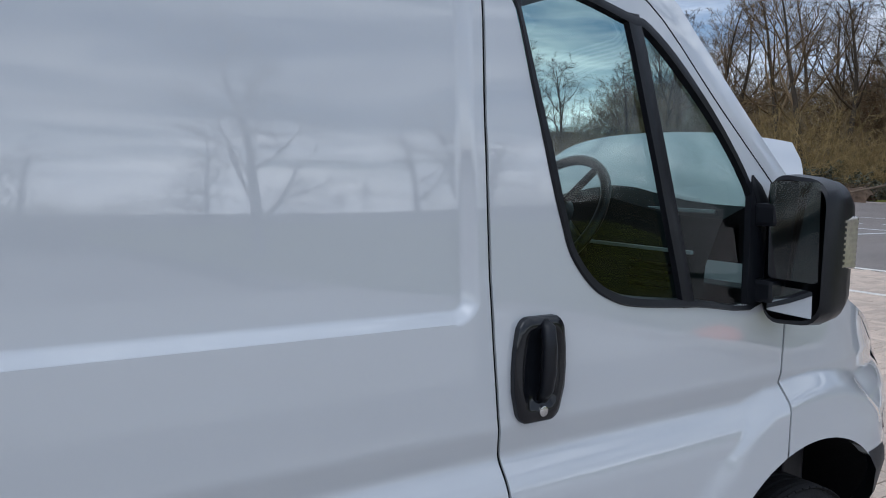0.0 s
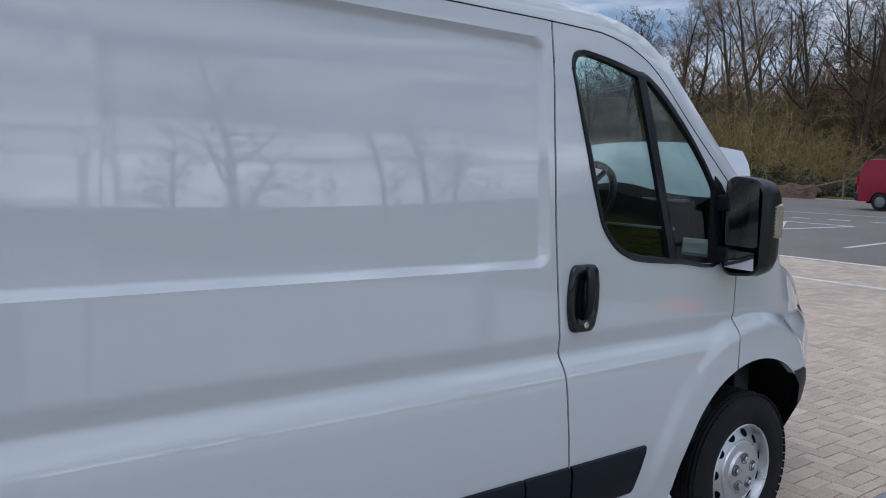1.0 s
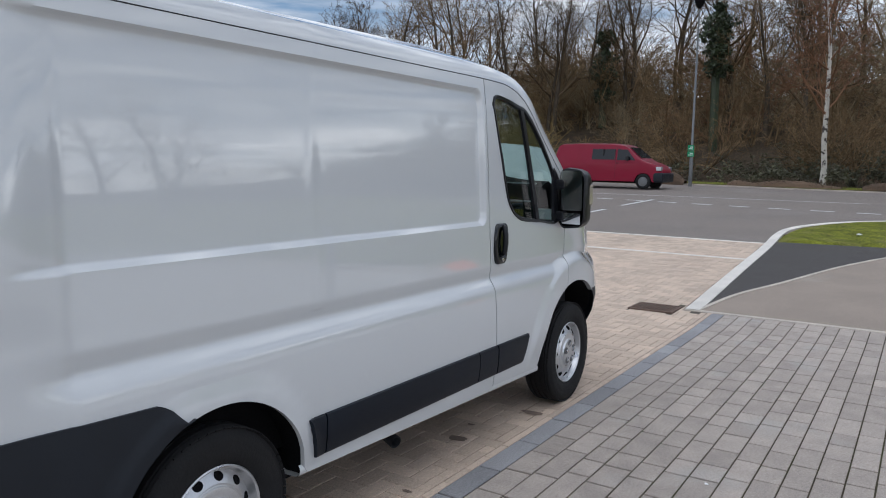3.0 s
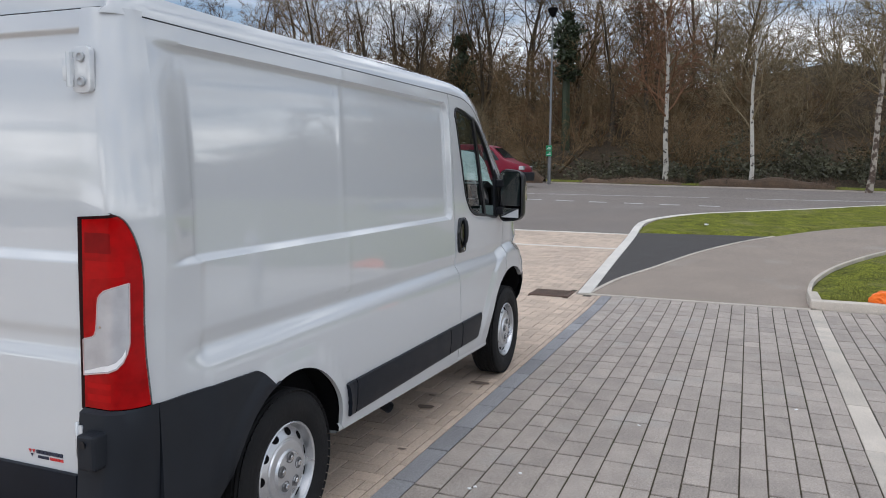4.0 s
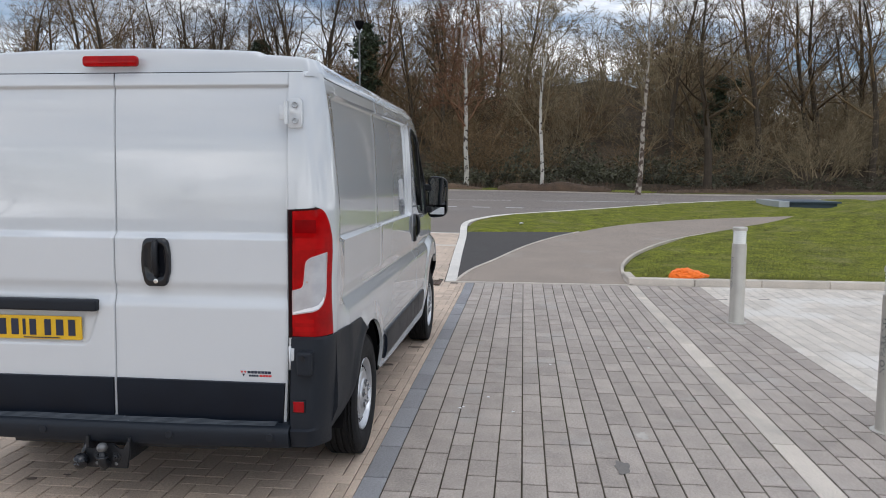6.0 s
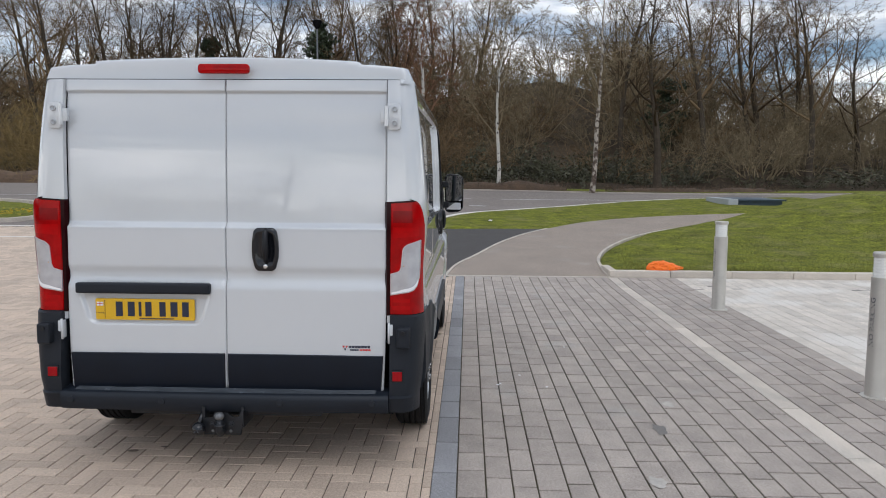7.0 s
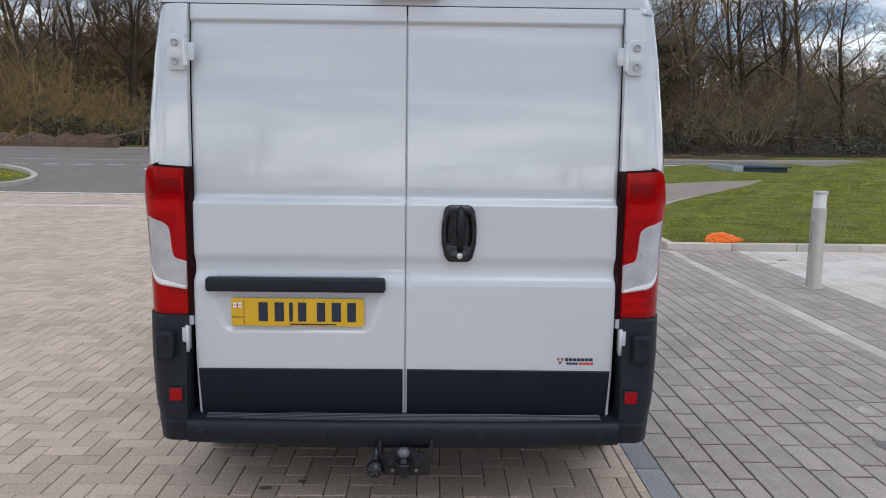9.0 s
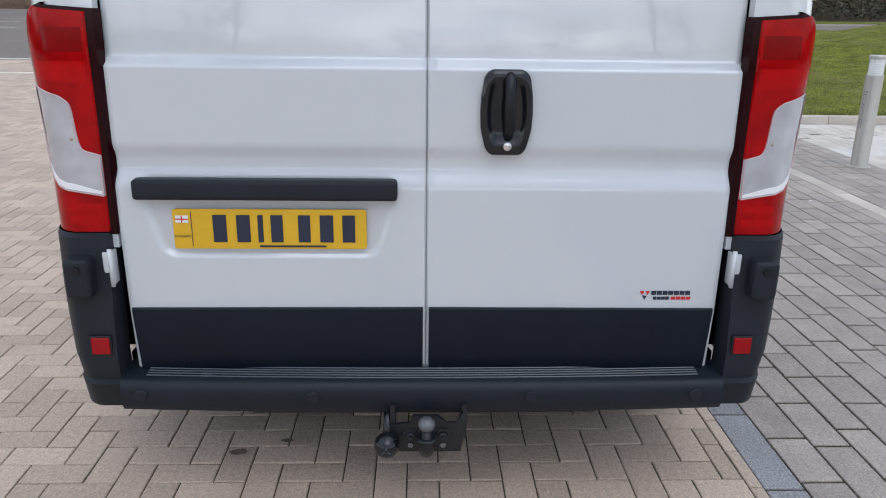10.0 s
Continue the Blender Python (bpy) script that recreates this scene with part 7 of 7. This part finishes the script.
def pave(owner, name, material, pieces, near, deep=0.03, chamfer=0.0032, gaps=(0.0048, 0.0048)):
    """pieces: (x, y, dx, dy). The 300 inside the stretch near become objects, the rest one mesh."""
    r = random.Random(11)
    meshes, rest_v, rest_f, single = {}, [], [], 0
    for x, y, dx, dy in pieces:
        z = lie(x) + r.uniform(-0.0012, 0.0012)
        tilt = r.uniform(-0.006, 0.006)
        key = (round(dx, 3), round(dy, 3))
        if key not in meshes:
            meshes[key] = block_mesh(name, key[0] - gaps[0], key[1] - gaps[1], deep, chamfer, material)
        if single < 300 and near[0] < x < near[1] and near[2] < y < near[3]:
            ob = new(name, meshes[key])
            ob.matrix_basis = pose(x, y, z, math.degrees(tilt), 0 if x < FOOT else -math.degrees(math.atan(SLOPE)), r.uniform(-0.3, 0.3))
            ob.parent = owner
            single += 1
        else:
            n = len(rest_v)
            for v in meshes[key].vertices:
                px = x + v.co.x
                rest_v.append((px, y + v.co.y, z - lie(x) + lie(px) + v.co.z + tilt * v.co.y))
            rest_f += [tuple(n + i for i in p.vertices) for p in meshes[key].polygons]
    if rest_f:
        me = bpy.data.meshes.new(name + "_rest")
        me.from_pydata(rest_v, [], rest_f)
        me.materials.append(material)
        me.update()
        ob = new(name + "_field", me)
        ob.parent = owner
        tagged(ob, kind="stuff")


# herringbone bricks round the van
brick_field = thing("brick_paving", "buff brick paving laid in herringbone", "paving", kind="structure")
W, OX, OY = 0.1015, 0.132, -0.046
pieces = []
for b in range(-58, 132):
    for a in range(-14, 108):
        v = (a - b) % 4
        if v == 0:
            x, y, dx, dy = OX + (b + 0.5) * W, OY + (a + 1) * W, W, 2 * W
        elif v == 3:
            x, y, dx, dy = OX + (b + 1) * W, OY + (a + 0.5) * W, 2 * W, W
        else:
            continue
        if y + dy / 2 < -1.012:
            continue
        if y - dy / 2 < -1.026:
            y, dy = (y + dy / 2 - 1.026) / 2, y + dy / 2 + 1.026
        if x + dx / 2 > 6.48 and x - dx / 2 < 6.92 and y - dy / 2 < -0.225 and y + dy / 2 > -0.715:
            # cut round the grating
            if y - dy / 2 < -0.735:
                y, dy = (y - dy / 2 - 0.72) / 2, -0.72 - y + dy / 2
            elif y + dy / 2 > -0.205:
                y, dy = (y + dy / 2 - 0.225) / 2, y + dy / 2 + 0.225
            elif x - dx / 2 < 6.46:
                x, dx = (x - dx / 2 + 6.48) / 2, 6.48 - x + dx / 2
            elif x + dx / 2 > 6.94:
                x, dx = (x + dx / 2 + 6.92) / 2, x + dx / 2 - 6.92
            else:
                continue
        side_y = -0.755 + 0.05 * max(0, x - 6.78)
        if x + dx / 2 > 6.76 and y - dy / 2 < side_y:
            if y + dy / 2 < side_y + 0.02:
                continue
            y, dy = (y + dy / 2 + side_y) / 2, y + dy / 2 - side_y
        if x > 13.60:
            continue
        pieces.append((x, y, dx, dy))
for k in range(62):
    pieces.append((-5.7 + 0.203 * (k + 0.5), -1.0495, 0.203, 0.047))
pave(brick_field, "brick", BRICK, pieces, (-2.3, -0.2, -1.07, 1.6))

# blue-grey border course
course = thing("border_course", "blue-grey paver course along the bricks", "paving", kind="structure")
pieces, x = [], -5.92
r = random.Random(2)
while x < 6.70:
    d = r.choice((0.34, 0.40, 0.46))
    if x + d > 6.6:
        d = 6.755 - x
    pieces.append((x + d / 2, -1.1365, d, 0.131))
    x += d
pave(course, "paver", BLUE_PAVER, pieces, (-6, 7, -2, 0), chamfer=0.003, gaps=(0.012, 0.006))

# grey pavers in rows
rows_grey = thing("grey_paving", "grey concrete pavers laid in rows", "paving", kind="structure")
pieces = []
# courses of three widths between the border and the pale strip, then up to the pale paving
COURSES = [-1.202, -1.350, -1.486, -1.610, -1.764, -1.900, -2.028, -2.180, -2.310, -2.443, -2.576, -2.714, -2.849, -2.998, -3.122, -3.260, -3.370]
BEYOND = [-3.515, -3.665, -3.796, -3.946, -4.077, -4.227, -4.376]
for rows in (COURSES, BEYOND):
    end = 6.755 if rows is COURSES else 6.795
    for y0, y1 in zip(rows, rows[1:]):
        x = -6.0 - r.random() * 0.2
        while x < end - 0.01:
            d = r.choice((0.22, 0.26, 0.30, 0.30, 0.34, 0.40))
            if x + d > end - 0.15:
                d = end - x
            pieces.append((x + d / 2, (y0 + y1) / 2, d, y0 - y1))
            x += d
pave(rows_grey, "paver", PAVER, pieces, (-2.0, 3.0, -3.4, -1.2), chamfer=0.003, gaps=(0.0145, 0.0085))

# pale strip and the pale paving beyond the bollards
strip = thing("pale_strip", "pale concrete strip set flush between the pavers", "paving", kind="structure")
pave(strip, "slab", PALE_STONE, [(6.333 - 0.914 * k, -3.4425, 0.914, 0.143) for k in range(14)], (-8, 8, -4, -3))
white = thing("pale_paving", "pale grey pavers beyond the bollards", "paving", kind="structure")
pieces = []
for k in range(62):
    y, x = -4.378 - 0.1357 * (k + 0.5), -6.0 - r.random() * 0.2
    while x < 6.78:
        d = r.choice((0.30, 0.36, 0.40))
        if x + d > 6.70:
            d = 6.795 - x
        pieces.append((x + d / 2, y, d, 0.1357))
        x += d
pave(white, "paver", WHITE_PAVER, pieces, (1.6, 6.5, -6.8, -4.3), chamfer=0.003)

# plain paving further back, behind the walk
sheet("car_park", [(-30, -30), (-5.92, -30), (-5.92, -1.0725), (-30, -1.0725)], -0.003, PAVER, "grey paved car park stretching back", "ground")
sheet("car_park", [(-6.2, -30), (6, -30), (6, -12.76), (-6.2, -12.76)], -0.003, PAVER, "grey paved car park stretching back", "ground")
sheet("car_park", [(-30, -1.2), (-5.62, -1.2), (-5.62, 30), (-30, 30)], -0.004, BRICK, "buff brick paving stretching back", "ground")
sheet("car_park", [(-5.62, 10.8), (6, 10.8), (6, 30), (-5.62, 30)], -0.004, BRICK, "buff brick paving stretching aside", "ground")
sheet("car_park", [(6, 10.8), (13.5, 10.8), (13.5, 30), (6, 30)], -0.004, BRICK, "buff brick paving stretching aside", "ground")

# grass blades standing along the near lawn
buf = Buf()
r = random.Random(31)
for k in range(24000):
    x, y = 6.98 + 7 * r.random() ** 1.7, -3.6 - 9 * r.random()
    if x > 7.1 and y > lerp_table(x, PATH_R) - 0.34:
        continue
    z = lie(x) + 0.03 + 0.06 * step(9.0, 7.1, x) + step(0, 2.2, min(x - 6.95, 0.8 * (lerp_table(x, PATH_R) - y))) * mound(x, y)
    p = Vector((x, y, z))
    buf.spike(p, p + (unit(r) * 0.7 + Vector((0, 0, 1))) * r.uniform(0.02, 0.05), 0.004)
ob = new("grass", buf.mesh("grass", BLADE))
tagged(ob, "short green grass blades on the lawn", "grass", kind="stuff")
